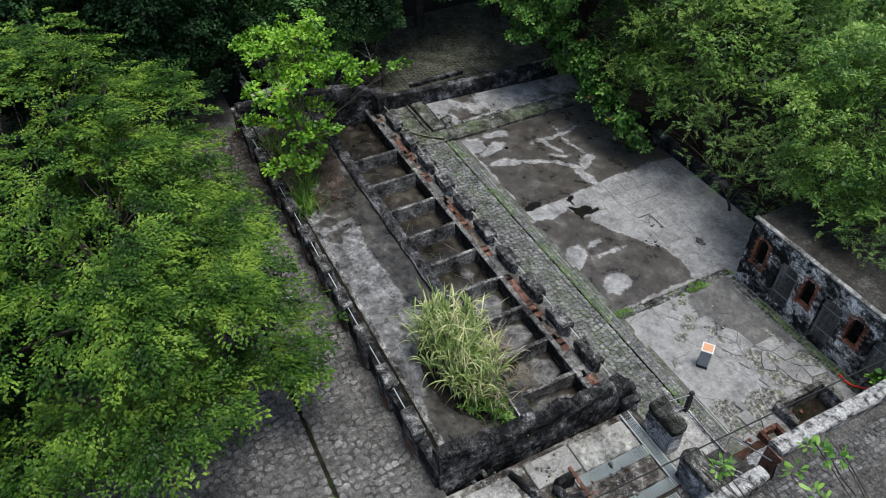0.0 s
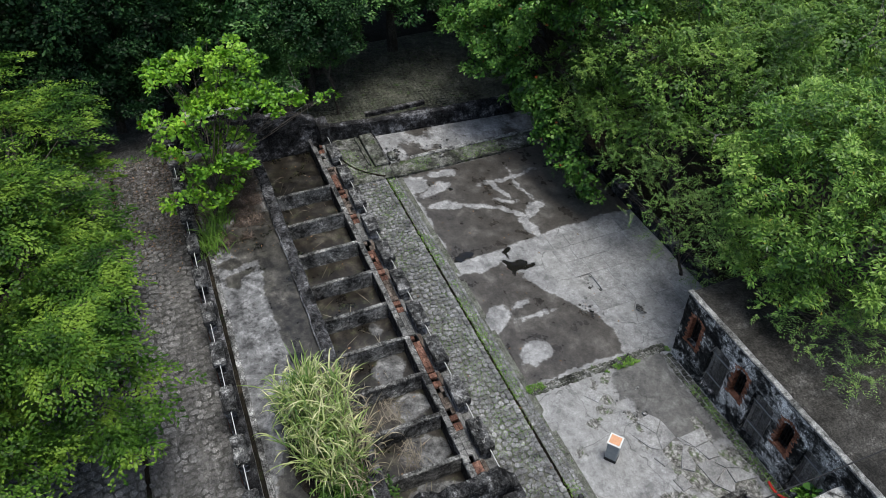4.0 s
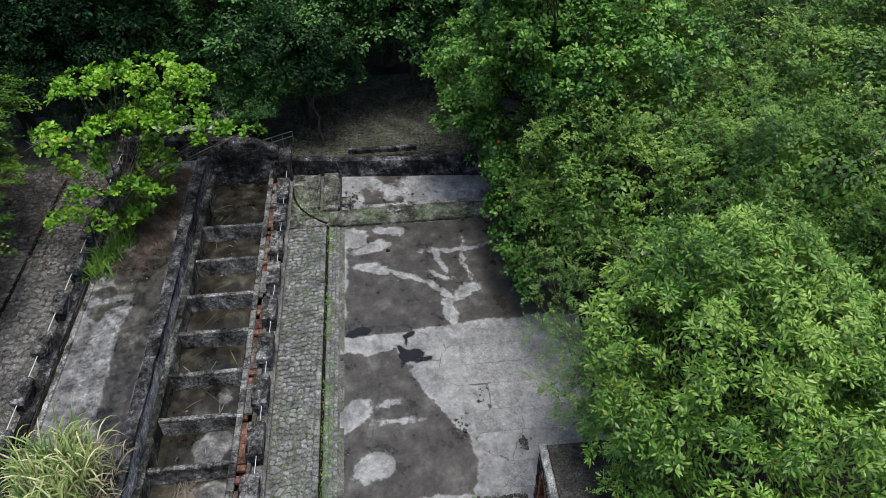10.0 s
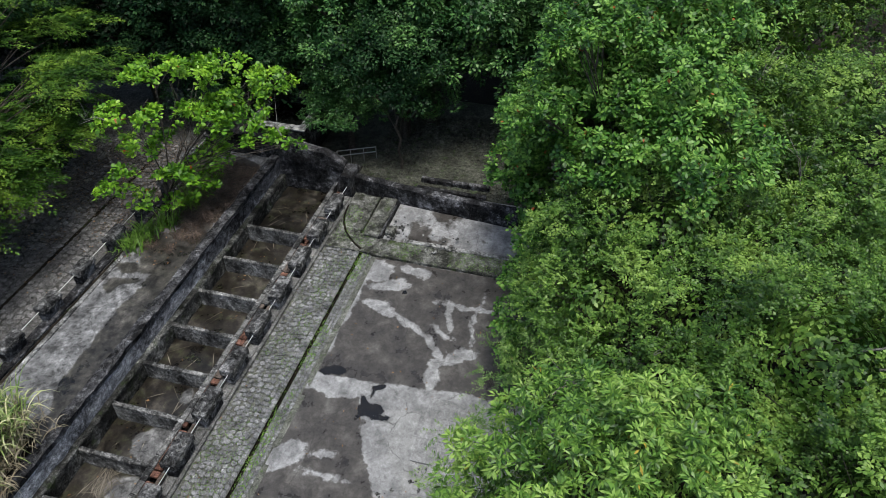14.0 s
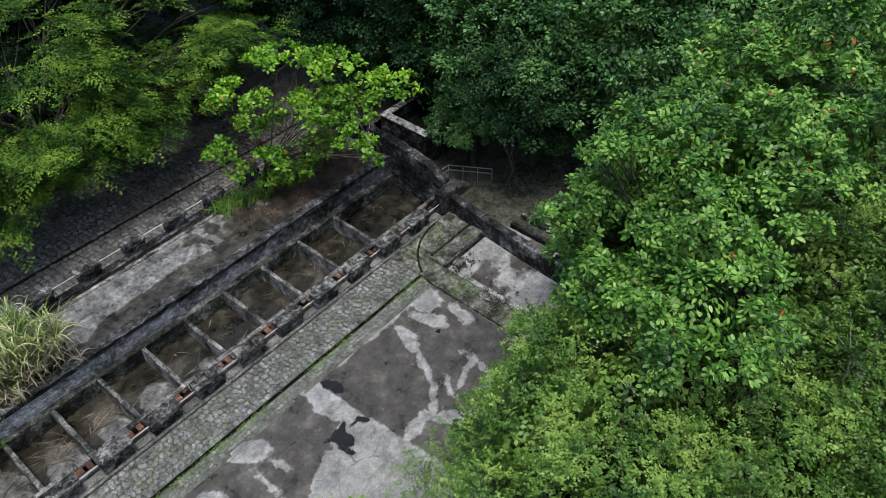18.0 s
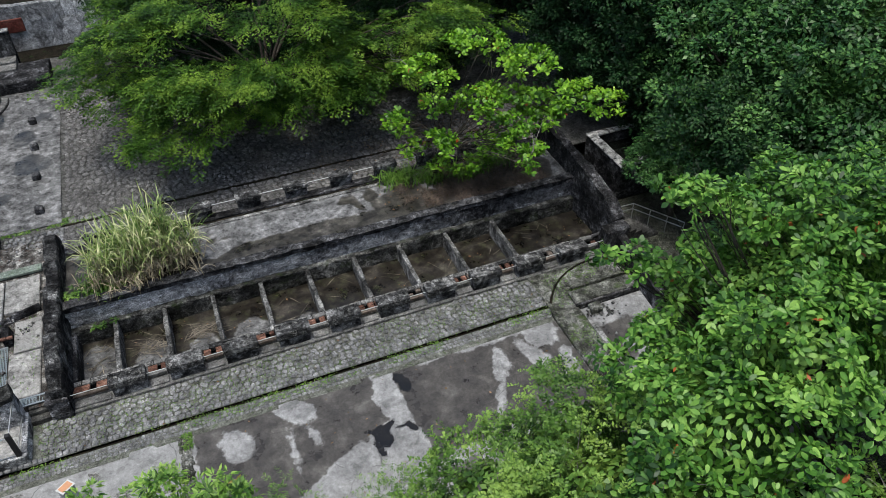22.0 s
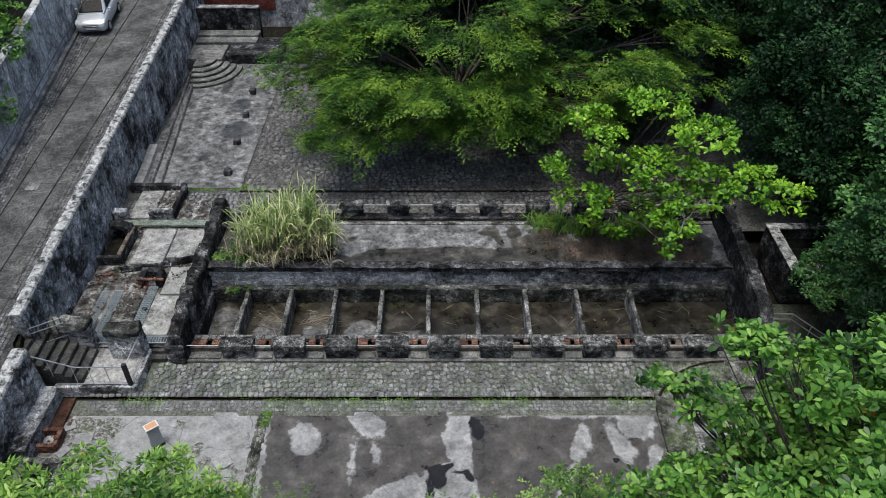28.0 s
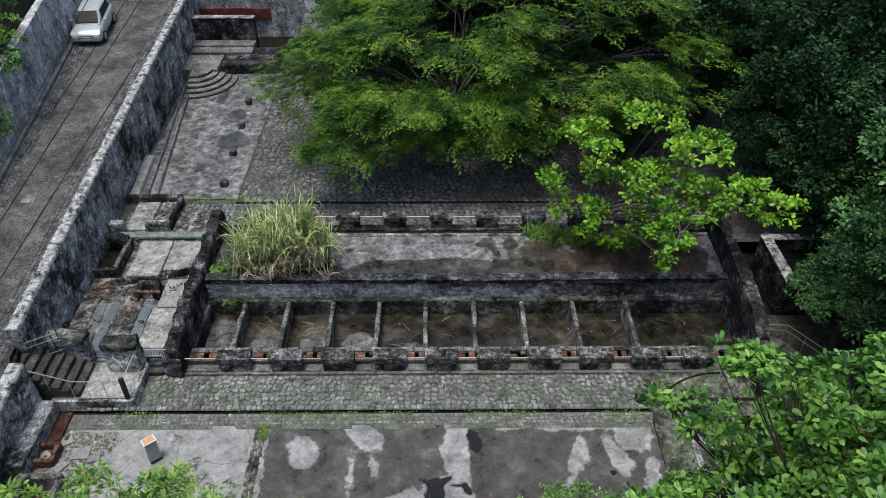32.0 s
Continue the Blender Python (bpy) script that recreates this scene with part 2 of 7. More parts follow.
def plain(name, color, rough=0.5, metal=0.0, spec=0.5):
    k = Nodes(name)
    v = k.world()
    n = k.noise(v, 14, 4, 0.6)
    col = k.mix(0.5, color, k.ramp(n, (0.3, 0.7), (0.7, 1.2)), "MULTIPLY")
    k.b.inputs["Metallic"].default_value = metal
    return k.done(col, rough, spec)


M_STEEL = plain("galvanised_steel", (0.55, 0.56, 0.57), 0.4, 0.9)
M_ROD = plain("pale_painted_rod", (0.6, 0.61, 0.62), 0.5)
M_GRATE = plain("galvanised_grating", (0.36, 0.42, 0.44), 0.45, 0.6)
M_IRON = plain("dark_iron", (0.03, 0.03, 0.032), 0.6, 0.5)
M_WOOD = stone("grey_weathered_wood", (0.045, 0.042, 0.039), (0.13, 0.123, 0.116), (0.28, 0.265, 0.25), 3.0, stretch=(1, 1, 0.15), per_piece=0.5)
M_RED = plain("red_plastic_hose", (0.6, 0.03, 0.02), 0.4)
M_YARD = stone("dark_mossy_paving", (0.03, 0.03, 0.026), (0.075, 0.078, 0.062), (0.14, 0.142, 0.12), 1.2, tint=(0.05, 0.085, 0.025), amount=0.7)
M_JOINT_DARK = stone("dark_joint_earth", (0.04, 0.04, 0.038), (0.09, 0.089, 0.086), (0.17, 0.168, 0.162), 2.0)
M_FARWALL = rubble("streaked_grey_plaster", (0.04, 0.04, 0.041), (0.05, 0.05, 0.052), (0.27, 0.274, 0.284), (0.52, 0.525, 0.54), 2.0, 0.4, (0.38, 0.46, 0.58), depth=0.2, squash=(1, 1, 0.5), flake=0.5)
M_REDPAINT = stone("faded_red_plaster", (0.06, 0.02, 0.018), (0.15, 0.045, 0.035), (0.22, 0.12, 0.1), 1.5)
M_PILLAR_CAP = rubble("lichen_ringed_stone", (0.016, 0.016, 0.016), (0.016, 0.016, 0.016), (0.08, 0.08, 0.082), (0.34, 0.34, 0.34), 6.0, 1.5, (0.4, 0.52, 0.66), web=0.85)
M_SHAFT = rubble("grey_blackened_shaft_stone", (0.02, 0.02, 0.021), (0.016, 0.016, 0.017), (0.105, 0.106, 0.112), (0.3, 0.302, 0.315), 4.0, 1.6, (0.43, 0.5, 0.6), depth=0.4)
M_DIVIDER = rubble("dark_divider_masonry", (0.016, 0.016, 0.016), (0.03, 0.03, 0.03), (0.15, 0.149, 0.147), (0.4, 0.397, 0.39), 7.0, 1.3, (0.4, 0.5, 0.64))
M_VAULT = rubble("flaking_black_plaster", (0.03, 0.03, 0.03), (0.018, 0.018, 0.0175), (0.13, 0.129, 0.126), (0.52, 0.512, 0.495), 3.0, 1.1, (0.46, 0.505, 0.54), depth=0.3, flake=0.9)
M_CAP2 = stone("grey_coping_stone", (0.03, 0.03, 0.03), (0.16, 0.16, 0.158), (0.4, 0.4, 0.395), 2.6, (0.38, 0.48, 0.6))
M_STRAP = plain("grey_iron_strap", (0.25, 0.25, 0.25), 0.6, 0.3)
M_BROKEN = stone("broken_mortar_floor", (0.018, 0.016, 0.014), (0.1, 0.095, 0.09), (0.42, 0.415, 0.4), 2.6, (0.4, 0.51, 0.62), tint=(0.13, 0.055, 0.035), amount=0.5)
M_CONC2 = stone("cracked_pale_mortar", (0.15, 0.147, 0.142), (0.29, 0.286, 0.28), (0.44, 0.436, 0.428), 1.1, gritty=0.4, flake=0.2)
# dark stone of the stairs; also paints shade on the round stair's risers
M_STEP_DARK = stone("dark_step_stone_and_riser_shade", (0.016, 0.016, 0.016), (0.065, 0.064, 0.062), (0.17, 0.168, 0.16), 1.8)
M_SOIL = stone("damp_brown_soil", (0.012, 0.01, 0.008), (0.03, 0.025, 0.02), (0.075, 0.063, 0.05), 2.2)
M_DRY = leafy("brown_fallen_straw", (0.07, 0.056, 0.044), (0.17, 0.145, 0.118), (0.3, 0.265, 0.22), scale=2.0, trans=0.1)
M_GREEN = stone("pale_green_slab", (0.1, 0.12, 0.1), (0.19, 0.23, 0.2), (0.28, 0.32, 0.29), 1.8, tint=(0.05, 0.11, 0.03), amount=0.5)
M_BRICKFLOOR = stone("dirty_brick_floor", (0.02, 0.012, 0.009), (0.06, 0.032, 0.023), (0.13, 0.07, 0.05), 2.5)
M_MOSSY = rubble("mossy_grey_stone", (0.03, 0.032, 0.026), (0.03, 0.031, 0.027), (0.11, 0.112, 0.1), (0.28, 0.28, 0.27), 5.0, 1.2, (0.4, 0.5, 0.64), tint=(0.055, 0.085, 0.022), amount=0.7)
M_SIGN = plain("grey_painted_metal", (0.3, 0.33, 0.35), 0.5)
M_WHITE = plain("white_paint", (0.62, 0.62, 0.61), 0.5)
M_ORANGE = plain("sun_bleached_orange", (0.6, 0.3, 0.16), 0.6)
M_CAR = plain("silver_car_paint", (0.5, 0.52, 0.55), 0.25, 0.35, 0.6)
M_GLASS = plain("dark_car_glass", (0.006, 0.007, 0.008), 0.1, 0.0, 0.2)
M_LAMP = plain("clear_headlight", (0.7, 0.72, 0.74), 0.12, 0.3)
M_TYRE = plain("black_rubber", (0.02, 0.02, 0.02), 0.85)
M_WATER = plain("still_dark_water", (0.01, 0.012, 0.01), 0.08, 0.0, 0.6)
M_WEED = leafy("small_green_weed", (0.05, 0.11, 0.016), (0.11, 0.22, 0.03), (0.2, 0.34, 0.055), scale=1.5)
M_BROWN = leafy("dry_brown_brush", (0.028, 0.019, 0.016), (0.08, 0.055, 0.046), (0.2, 0.15, 0.125), scale=1.5, trans=0.1)
M_LITTER = leafy("fallen_leaf", (0.08, 0.045, 0.02), (0.18, 0.095, 0.045), (0.38, 0.22, 0.12), scale=2, trans=0.1)
M_SLAB = stone("pale_court_slab", (0.148, 0.148, 0.15), (0.257, 0.257, 0.26), (0.347, 0.347, 0.352), 1.1, per_piece=0.2, bump=0.2, rough=0.85, gritty=0.3, flake=0.35)
M_BRICK_RED = stone("raw_orange_brick", (0.07, 0.03, 0.019), (0.22, 0.092, 0.055), (0.38, 0.19, 0.125), 3.0, per_piece=0.6)
M_BRICK2 = stone("pale_worn_brick", (0.05, 0.04, 0.035), (0.13, 0.105, 0.09), (0.26, 0.23, 0.21), 3.0, per_piece=0.6)
M_LEDGE = rubble("mossy_broken_ledge", (0.015, 0.015, 0.014), (0.014, 0.014, 0.013), (0.075, 0.075, 0.072), (0.28, 0.28, 0.27), 7.0, 1.0, (0.42, 0.52, 0.64), tint=(0.04, 0.06, 0.02), amount=0.5)
M_IRON_EARTH = stone("dark_joint_dirt", (0.02, 0.02, 0.018), (0.04, 0.04, 0.037), (0.08, 0.08, 0.075), 2.0)
# lighter copy of the forest leaf, for the better-lit southern trees
M_LEAF_MID = leafy("broad_lit_forest_leaf", (0.013, 0.05, 0.013), (0.042, 0.12, 0.03), (0.135, 0.275, 0.07), trans=0.06, rough=0.42, spec=0.3)
M_END = rubble("streaked_black_masonry", (0.012, 0.012, 0.012), (0.01, 0.01, 0.011), (0.07, 0.07, 0.071), (0.27, 0.271, 0.275), 5.0, 0.9, (0.45, 0.53, 0.61), squash=(1.4, 1.4, 0.5))

# ---------------------------------------------------------------- mesh tools
def mesh_object(name, verts, faces, material, parent=None, smooth=False, label=""):
    me = bpy.data.meshes.new(name)
    me.from_pydata([tuple(v) for v in verts], [], faces)
    me.materials.append(material)
    if smooth:
        me.polygons.foreach_set("use_smooth", [True] * len(me.polygons))
    ob = new(name, me)
    if parent is not None:
        ob.parent = parent
    if label:
        ob["label"] = label
    return ob


def array_mesh(name, co, polys, material, smooth=False):
    """A mesh from an array of points and an array of faces that all have the same number of corners."""
    me = bpy.data.meshes.new(name)
    n, k = polys.shape
    me.vertices.add(len(co))
    me.vertices.foreach_set("co", np.asarray(co, np.float32).ravel())
    me.loops.add(n * k)
    me.loops.foreach_set("vertex_index", polys.astype(np.int32).ravel())
    me.polygons.add(n)
    me.polygons.foreach_set("loop_start", np.arange(0, n * k, k, dtype=np.int32))
    if smooth:
        me.polygons.foreach_set("use_smooth", np.ones(n, bool))
    me.materials.append(material)
    me.update(calc_edges=True)
    return me


def part(name, bm, material, parent=None, label="", smooth=False):
    """Links a bmesh as one mesh object under a thing or under a part."""
    me = bpy.data.meshes.new(name)
    bm.to_mesh(me)
    bm.free()
    me.materials.append(material)
    if smooth:
        me.polygons.foreach_set("use_smooth", [True] * len(me.polygons))
    ob = new(name, me)
    if parent is not None:
        ob.parent = parent
    if label:
        ob["label"] = label
    return ob


def thing(name, at=(0, 0, 0), label="", category="", group="", kind="", rz=0):
    ob = new(name)
    ob.matrix_basis = pose(*at, 0, 0, rz)
    ob.empty_display_size = 0.2
    return tagged(ob, label, category, group, kind)


def rough_box(lo, hi, step=0.25, wear=0.02, bevel=0.03, seed=0):
    """A worn block: a box cut into a grid, with its corners eased and its surface uneven."""
    lo, hi = Vector(lo), Vector(hi)
    bm = bmesh.new()
    size = hi - lo
    bmesh.ops.create_cube(bm, size=1.0)
    for v in bm.verts:
        v.co = Vector((lo[i] + (v.co[i] + 0.5) * size[i] for i in range(3)))
    if bevel:
        b = min(bevel, min(size) * 0.3)
        bmesh.ops.bevel(bm, geom=bm.edges[:], offset=b, segments=1, affect="EDGES")
    for axis in range(3):
        n = int(size[axis] / step)
        for i in range(1, n):
            no = Vector((0, 0, 0))
            no[axis] = 1
            at = Vector(lo)
            at[axis] += size[axis] * i / n
            bmesh.ops.bisect_plane(bm, geom=bm.verts[:] + bm.edges[:] + bm.faces[:], plane_co=at, plane_no=no)
    for v in bm.verts:
        p = v.co * 2.3 + Vector((seed * 7.1, seed * 3.3, 0))
        v.co += Vector((noise.noise(p), noise.noise(p + Vector((9, 2, 5))), noise.noise(p + Vector((3, 8, 1))))) * wear
    return bm


def box(lo, hi, bevel=0.01):
    bm = bmesh.new()
    bmesh.ops.create_cube(bm, size=1.0)
    for v in bm.verts:
        v.co = Vector((lo[i] + (v.co[i] + 0.5) * (hi[i] - lo[i]) for i in range(3)))
    if bevel:
        bmesh.ops.bevel(bm, geom=bm.edges[:], offset=min(bevel, 0.3 * min(abs(hi[i] - lo[i]) for i in range(3))), segments=1, affect="EDGES")
    return bm


def wall_run(points, thick, base, side=0.0, step=0.3, wear=0.05, crumble=0.06, seed=0, deep=0.0):
    """A wall along points (x, y, top): its foot at base, its top edge uneven and crumbled. thick lies to the left of the way; deep: a foot that follows the top instead."""
    pts = [Vector(p) for p in points]
    rows = []
    for a, b in zip(pts, pts[1:]):
        n = max(1, int((b - a).length / step))
        rows += [a.lerp(b, i / n) for i in range(n)]
    rows.append(pts[-1])
    bm = bmesh.new()
    rings = []
    for i, p in enumerate(rows):
        d = (rows[min(i + 1, len(rows) - 1)] - rows[max(i - 1, 0)])
        d.z = 0
        d.normalize()
        left = Vector((-d.y, d.x, 0))
        q = Vector((p.x * 1.7 + seed, p.y * 1.7, 0))
        top = p.z + crumble * (noise.noise(q * 1.3) + 0.6 * noise.noise(q * 3.1))
        if deep:
            base = p.z - deep
        ring = []
        n_up = max(2, int((top - base) / step))
        for j in range(n_up + 1):
            z = base + (top - base) * j / n_up
            w = wear * noise.noise(Vector((p.x * 1.3 + seed, p.y * 1.3, z * 1.9)))
            e = 0.04 if j == n_up else 0
            ring.append(bm.verts.new(Vector((p.x, p.y, z)) + left * (side + w + e)))
        mid = 0.03 * noise.noise(q * 4)
        ring.append(bm.verts.new(Vector((p.x, p.y, top + 0.03 + mid)) + left * (side + thick * 0.5)))
        for j in range(n_up, -1, -1):
            z = base + (top - base) * j / n_up
            w = wear * noise.noise(Vector((p.x * 1.3 + seed + 20, p.y * 1.3, z * 1.9)))
            e = 0.04 if j == n_up else 0
            ring.append(bm.verts.new(Vector((p.x, p.y, z)) + left * (side + thick + w - e)))
        rings.append(ring)
    k = min(len(r) for r in rings)
    def fit_ring(r):
        if len(r) == k:
            return r
        half, want = len(r) // 2, k // 2
        pick = [round(i * (half - 1) / (want - 1)) for i in range(want)]
        keep = [r[i] for i in pick] + [r[half]] + [r[len(r) - 1 - i] for i in reversed(pick)]
        return keep
    rings = [fit_ring(r) for r in rings]
    for a, b in zip(rings, rings[1:]):
        for j in range(k - 1):
            bm.faces.new((a[j], b[j], b[j + 1], a[j + 1]))
    bm.faces.new(rings[0])
    bm.faces.new(list(reversed(rings[-1])))
    loose = [v for v in bm.verts if not v.link_faces]
    bmesh.ops.delete(bm, geom=loose, context="VERTS")
    bmesh.ops.recalc_face_normals(bm, faces=bm.faces[:])
    return bm


def sheet(x0, x1, y0, y1, z, step=0.5, rise=0.02, seed=0, zfun=None):
    """An uneven floor."""
    nx, ny = max(2, int((x1 - x0) / step)), max(2, int((y1 - y0) / step))
    bm = bmesh.new()
    grid = []
    for i in range(nx + 1):
        row = []
        for j in range(ny + 1):
            x, y = x0 + (x1 - x0) * i / nx, y0 + (y1 - y0) * j / ny
            zz = zfun(x, y) if zfun else z
            row.append(bm.verts.new((x, y, zz + rise * noise.noise(Vector((x * 0.8 + seed, y * 0.8, 0))))))
        grid.append(row)
    for i in range(nx):
        for j in range(ny):
            bm.faces.new((grid[i][j], grid[i + 1][j], grid[i + 1][j + 1], grid[i][j + 1]))
    return bm


def tubes(paths, sides=6):
    """Tapered tubes along lists of (x, y, z, radius), as arrays of points and quads."""
    co, fa, at = [], [], 0
    for path in paths:
        p = np.array(path, float)
        d = np.gradient(p[:, :3], axis=0)
        d /= np.linalg.norm(d, axis=1, keepdims=True) + 1e-9
        up = np.where(np.abs(d[:, 2:3]) > 0.9, [[1.0, 0, 0]], [[0, 0, 1.0]])
        u = np.cross(d, up)
        u /= np.linalg.norm(u, axis=1, keepdims=True) + 1e-9
        w = np.cross(d, u)
        a = np.linspace(0, 2 * np.pi, sides, endpoint=False)
        ring = p[:, None, :3] + p[:, None, 3:4] * (np.cos(a)[None, :, None] * u[:, None] + np.sin(a)[None, :, None] * w[:, None])
        co.append(ring.reshape(-1, 3))
        n = len(p)
        i, j = np.meshgrid(np.arange(n - 1), np.arange(sides), indexing="ij")
        jj = (j + 1) % sides
        fa.append(np.stack([i * sides + j, i * sides + jj, (i + 1) * sides + jj, (i + 1) * sides + j], -1).reshape(-1, 4) + at)
        at += n * sides
    return np.concatenate(co), np.concatenate(fa)


def rod(name, a, b, r, material, parent=None, sides=6, label=""):
    co, fa = tubes([[(*a, r), (*b, r)]], sides)
    bm = bmesh.new()
    vs = [bm.verts.new(c) for c in co]
    for f in fa:
        bm.faces.new([vs[i] for i in f])
    bm.faces.new(vs[:sides])
    bm.faces.new(vs[-sides:])
    bmesh.ops.recalc_face_normals(bm, faces=bm.faces[:])
    return part(name, bm, material, parent, label)

# ---------------------------------------------------------------- ground and floors
def setting(ob, label, category):
    return tagged(ob, label, category, kind="structure")


def road_z(y):
    return 2.15 + 0.045 * y


def road_far(y):
    """The far edge of the road."""
    return -10.35 - 0.118 * y if y > -6 else -9.64


def road_near(y):
    return -6.76 - 0.042 * max(y, -10)


def wall_line(y):
    """The middle of the road wall."""
    return -6.57 - 0.0375 * (max(y, -0.5) + 0.5) if y > -1.2 else -6.0


def ground_z(x, y):
    """The lie of the land round the ruins: low beyond the walls, and up to the road."""
    if x < wall_line(y):
        return road_z(max(-40, min(60, y))) - 0.15 + (0.5 if x < -14.5 else 0)
    z = -0.45
    if y > 27:
        z = min(3.0, 0.35 + (y - 27) * 0.12)
    return z


co, fa = [], []
xs = [-900, -300, -100, -50, -30, -20, -14.6, -14.4, -10, -7, -6.3] + [-6 + 2 * i for i in range(24)] + [45, 55, 80, 120, 300, 900]
ys = [-900, -300, -120, -60, -40] + [-30 + 2 * i for i in range(41)] + [60, 75, 100, 160, 300, 900]
for column in xs:
    for y in ys:
        x = wall_line(y) + (0.1 if column > -6.5 else -0.1) if column in (-7, -6.3) else column
        far = max(0.0, math.hypot(x - 8, y) - 45)
        bump = 0.0 if -15 < x < 21 and -9 < y < 30 else 0.25 * noise.noise(Vector((x * 0.1, y * 0.1, 3)))
        co.append((x, y, ground_z(x, y) + bump + min(12.0, far * 0.08)))
n = len(ys)
for i in range(len(xs) - 1):
    for j in range(n - 1):
        fa.append((i * n + j, (i + 1) * n + j, (i + 1) * n + j + 1, i * n + j + 1))
setting(mesh_object("ground", co, fa, M_EARTH), "earth with leaf litter and low weeds, toned dark for the shade of the trees", "ground")

# ---- the court floor: old concrete, dry and pale in places, soaked and dark in others
WET_LINE = ([2.2, 3.1, 4.3, 4.8, 5.5, 6.2, 7.3, 8.3], [-6.4, -6.5, -6.55, -6.05, -5.7, -5.2, -4.85, -4.3])
DRY = [(3.5, -3.35, 0.46, 0.7, 8), (5.55, -2.8, 0.44, 0.78, 25), (6.0, -4.0, 0.14, 0.3, 10), (5.2, -4.2, 0.06, 0.4, 5), (7.1, -4.9, 0.2, 0.12, 30),
       (13.4, -2.3, 1.9, 0.24, 0), (14.75, -2.7, 0.55, 0.7, 10), (14.0, -3.6, 0.3, 0.8, 12), (15.1, -4.3, 0.28, 0.6, 0), (12.75, -3.55, 0.27, 0.72, -15), (12.2, -5.05, 0.95, 0.1, 56), (11.25, -6.12, 0.55, 0.14, 34), (12.1, -6.25, 0.42, 0.08, 63),
       (12.6, -6.45, 0.38, 0.09, 27), (13.2, -6.2, 0.35, 0.1, 21), (13.6, -7.1, 1.05, 0.09, -85), (12.85, -7.4, 0.9, 0.06, 2), (11.05, -7.1, 0.3, 0.6, 20), (10.0, -6.5, 0.8, 0.2, 5), (11.0, -2.35, 0.9, 0.12, 0)]
POOLS = [(9.3, -3.0, 0.22, 0.5, 5), (9.1, -2.65, 0.2, 0.22, 0), (7.95, -4.8, 0.3, 0.42, 15), (8.2, -4.5, 0.34, 0.14, 35), (7.75, -5.2, 0.12, 0.4, 30), (7.6, -4.6, 0.26, 0.1, -30), (8.9, -4.8, 0.18, 0.36, 30), (8.6, -4.65, 0.3, 0.08, 10), (13.73, -4.33, 0.13, 0.13, 0)]
PATCHES = [(-0.35, -3.45, 1.9, 1.0, 0), (0.9, -4.6, 0.9, 0.75, 0)]
DAMP = [(-3.4, -5.8, 0.6, 0.9, 0), (-0.6, -6.6, 1.6, 0.9, -8), (-2.3, -6.3, 1.0, 0.7, 0), (0.6, -7.2, 0.9, 0.7, 0), (0.5, -5.9, 0.5, 0.5, 0)]


def ellipse_field(X, Y, rows):
    """The largest of the rows' (1 - distance) fields, in metres: above 0 inside."""
    best = np.full(X.shape, -9.0)
    for cx, cy, a, b, turn in rows:
        c, s = math.cos(radians(turn)), math.sin(radians(turn))
        u, v = (X - cx) * c + (Y - cy) * s, -(X - cx) * s + (Y - cy) * c
        best = np.maximum(best, (1 - np.hypot(u / a, v / b)) * min(a, b))
    return best


def ripple(X, Y, scale, seed):
    """Cheap fractal noise on arrays."""
    r = np.random.default_rng(seed)
    out, amp = np.zeros(X.shape), 1.0
    for o in range(5):
        for _ in range(3):
            a, p, q = r.random() * 6.28, r.random() * 6.28, r.random() * 6.28
            k = scale * 2**o
            out += amp / 3 * np.sin(X * k * math.cos(a) + Y * k * math.sin(a) + p + 1.7 * np.sin(X * k * 0.6 * math.sin(a) - Y * k * 0.7 * math.cos(a) + q))
        amp *= 0.55
    return out


def court_fields(X, Y):
    jig = 0.13 * ripple(X, Y, 1.9, 4) + 0.05 * ripple(X, Y, 7.0, 14)
    Xj, Yj = X + 0.13 * ripple(X, Y, 2.3, 5) + 0.05 * ripple(X, Y, 6.3, 15), Y + jig
    a = np.minimum(np.minimum(Yj - np.interp(Xj, *WET_LINE), Xj - 2.25), 8.28 - Xj)
    b = np.minimum(X + 0.6 * jig - 9.08 - 0.08 * np.clip(-4.0 - Y, 0, 4), 15.6 - X)
    wet = np.maximum(a, b)
    wet = np.minimum(wet, -ellipse_field(Xj, Yj, DRY))
    left = np.minimum(ellipse_field(Xj, Yj, DAMP) - 0.05, 0.0)
    wet = np.where(X < 2.0, left, np.where(X > 15.7, -0.04 + 0.3 * ripple(X, Y, 1.0, 9), wet))
    wet = np.where((X < 2.0) & (ellipse_field(Xj, Yj, PATCHES) > 0), -1.1, wet)
    return np.clip(wet, -1.2, 1.5), ellipse_field(Xj, Yj, POOLS)


DAMP_LINE = ([-2.4, -1.7, -1.45, -0.36, 0.79, 1.83], [-6.7, -6.1, -5.5, -5.3, -5.2, -5.7])
BROKEN = [(1.3, -4.5, 0.35, 0.16, -30), (0.75, -4.75, 0.35, 0.2, 20), (0.3, -4.45, 0.3, 0.2, 60), (0.0, -3.8, 0.2, 0.3, 0), (-0.45, -5.05, 0.5, 0.16, 5), (-1.2, -4.95, 0.4, 0.16, -8), (-2.0, -5.5, 0.5, 0.35, 0), (-2.7, -5.9, 0.9, 0.7, 15), (-3.6, -6.7, 1.2, 0.9, 0),
          (-4.6, -3.3, 1.5, 0.9, 5), (-3.6, -4.6, 0.5, 0.8, 0), (-3.3, -3.0, 0.5, 0.45, 0), (1.5, -5.2, 0.2, 0.3, 0), (-1.6, -6.9, 0.6, 0.25, 0), (-0.85, -2.8, 0.14, 0.2, 0), (-2.9, -7.3, 0.6, 0.3, 0)]


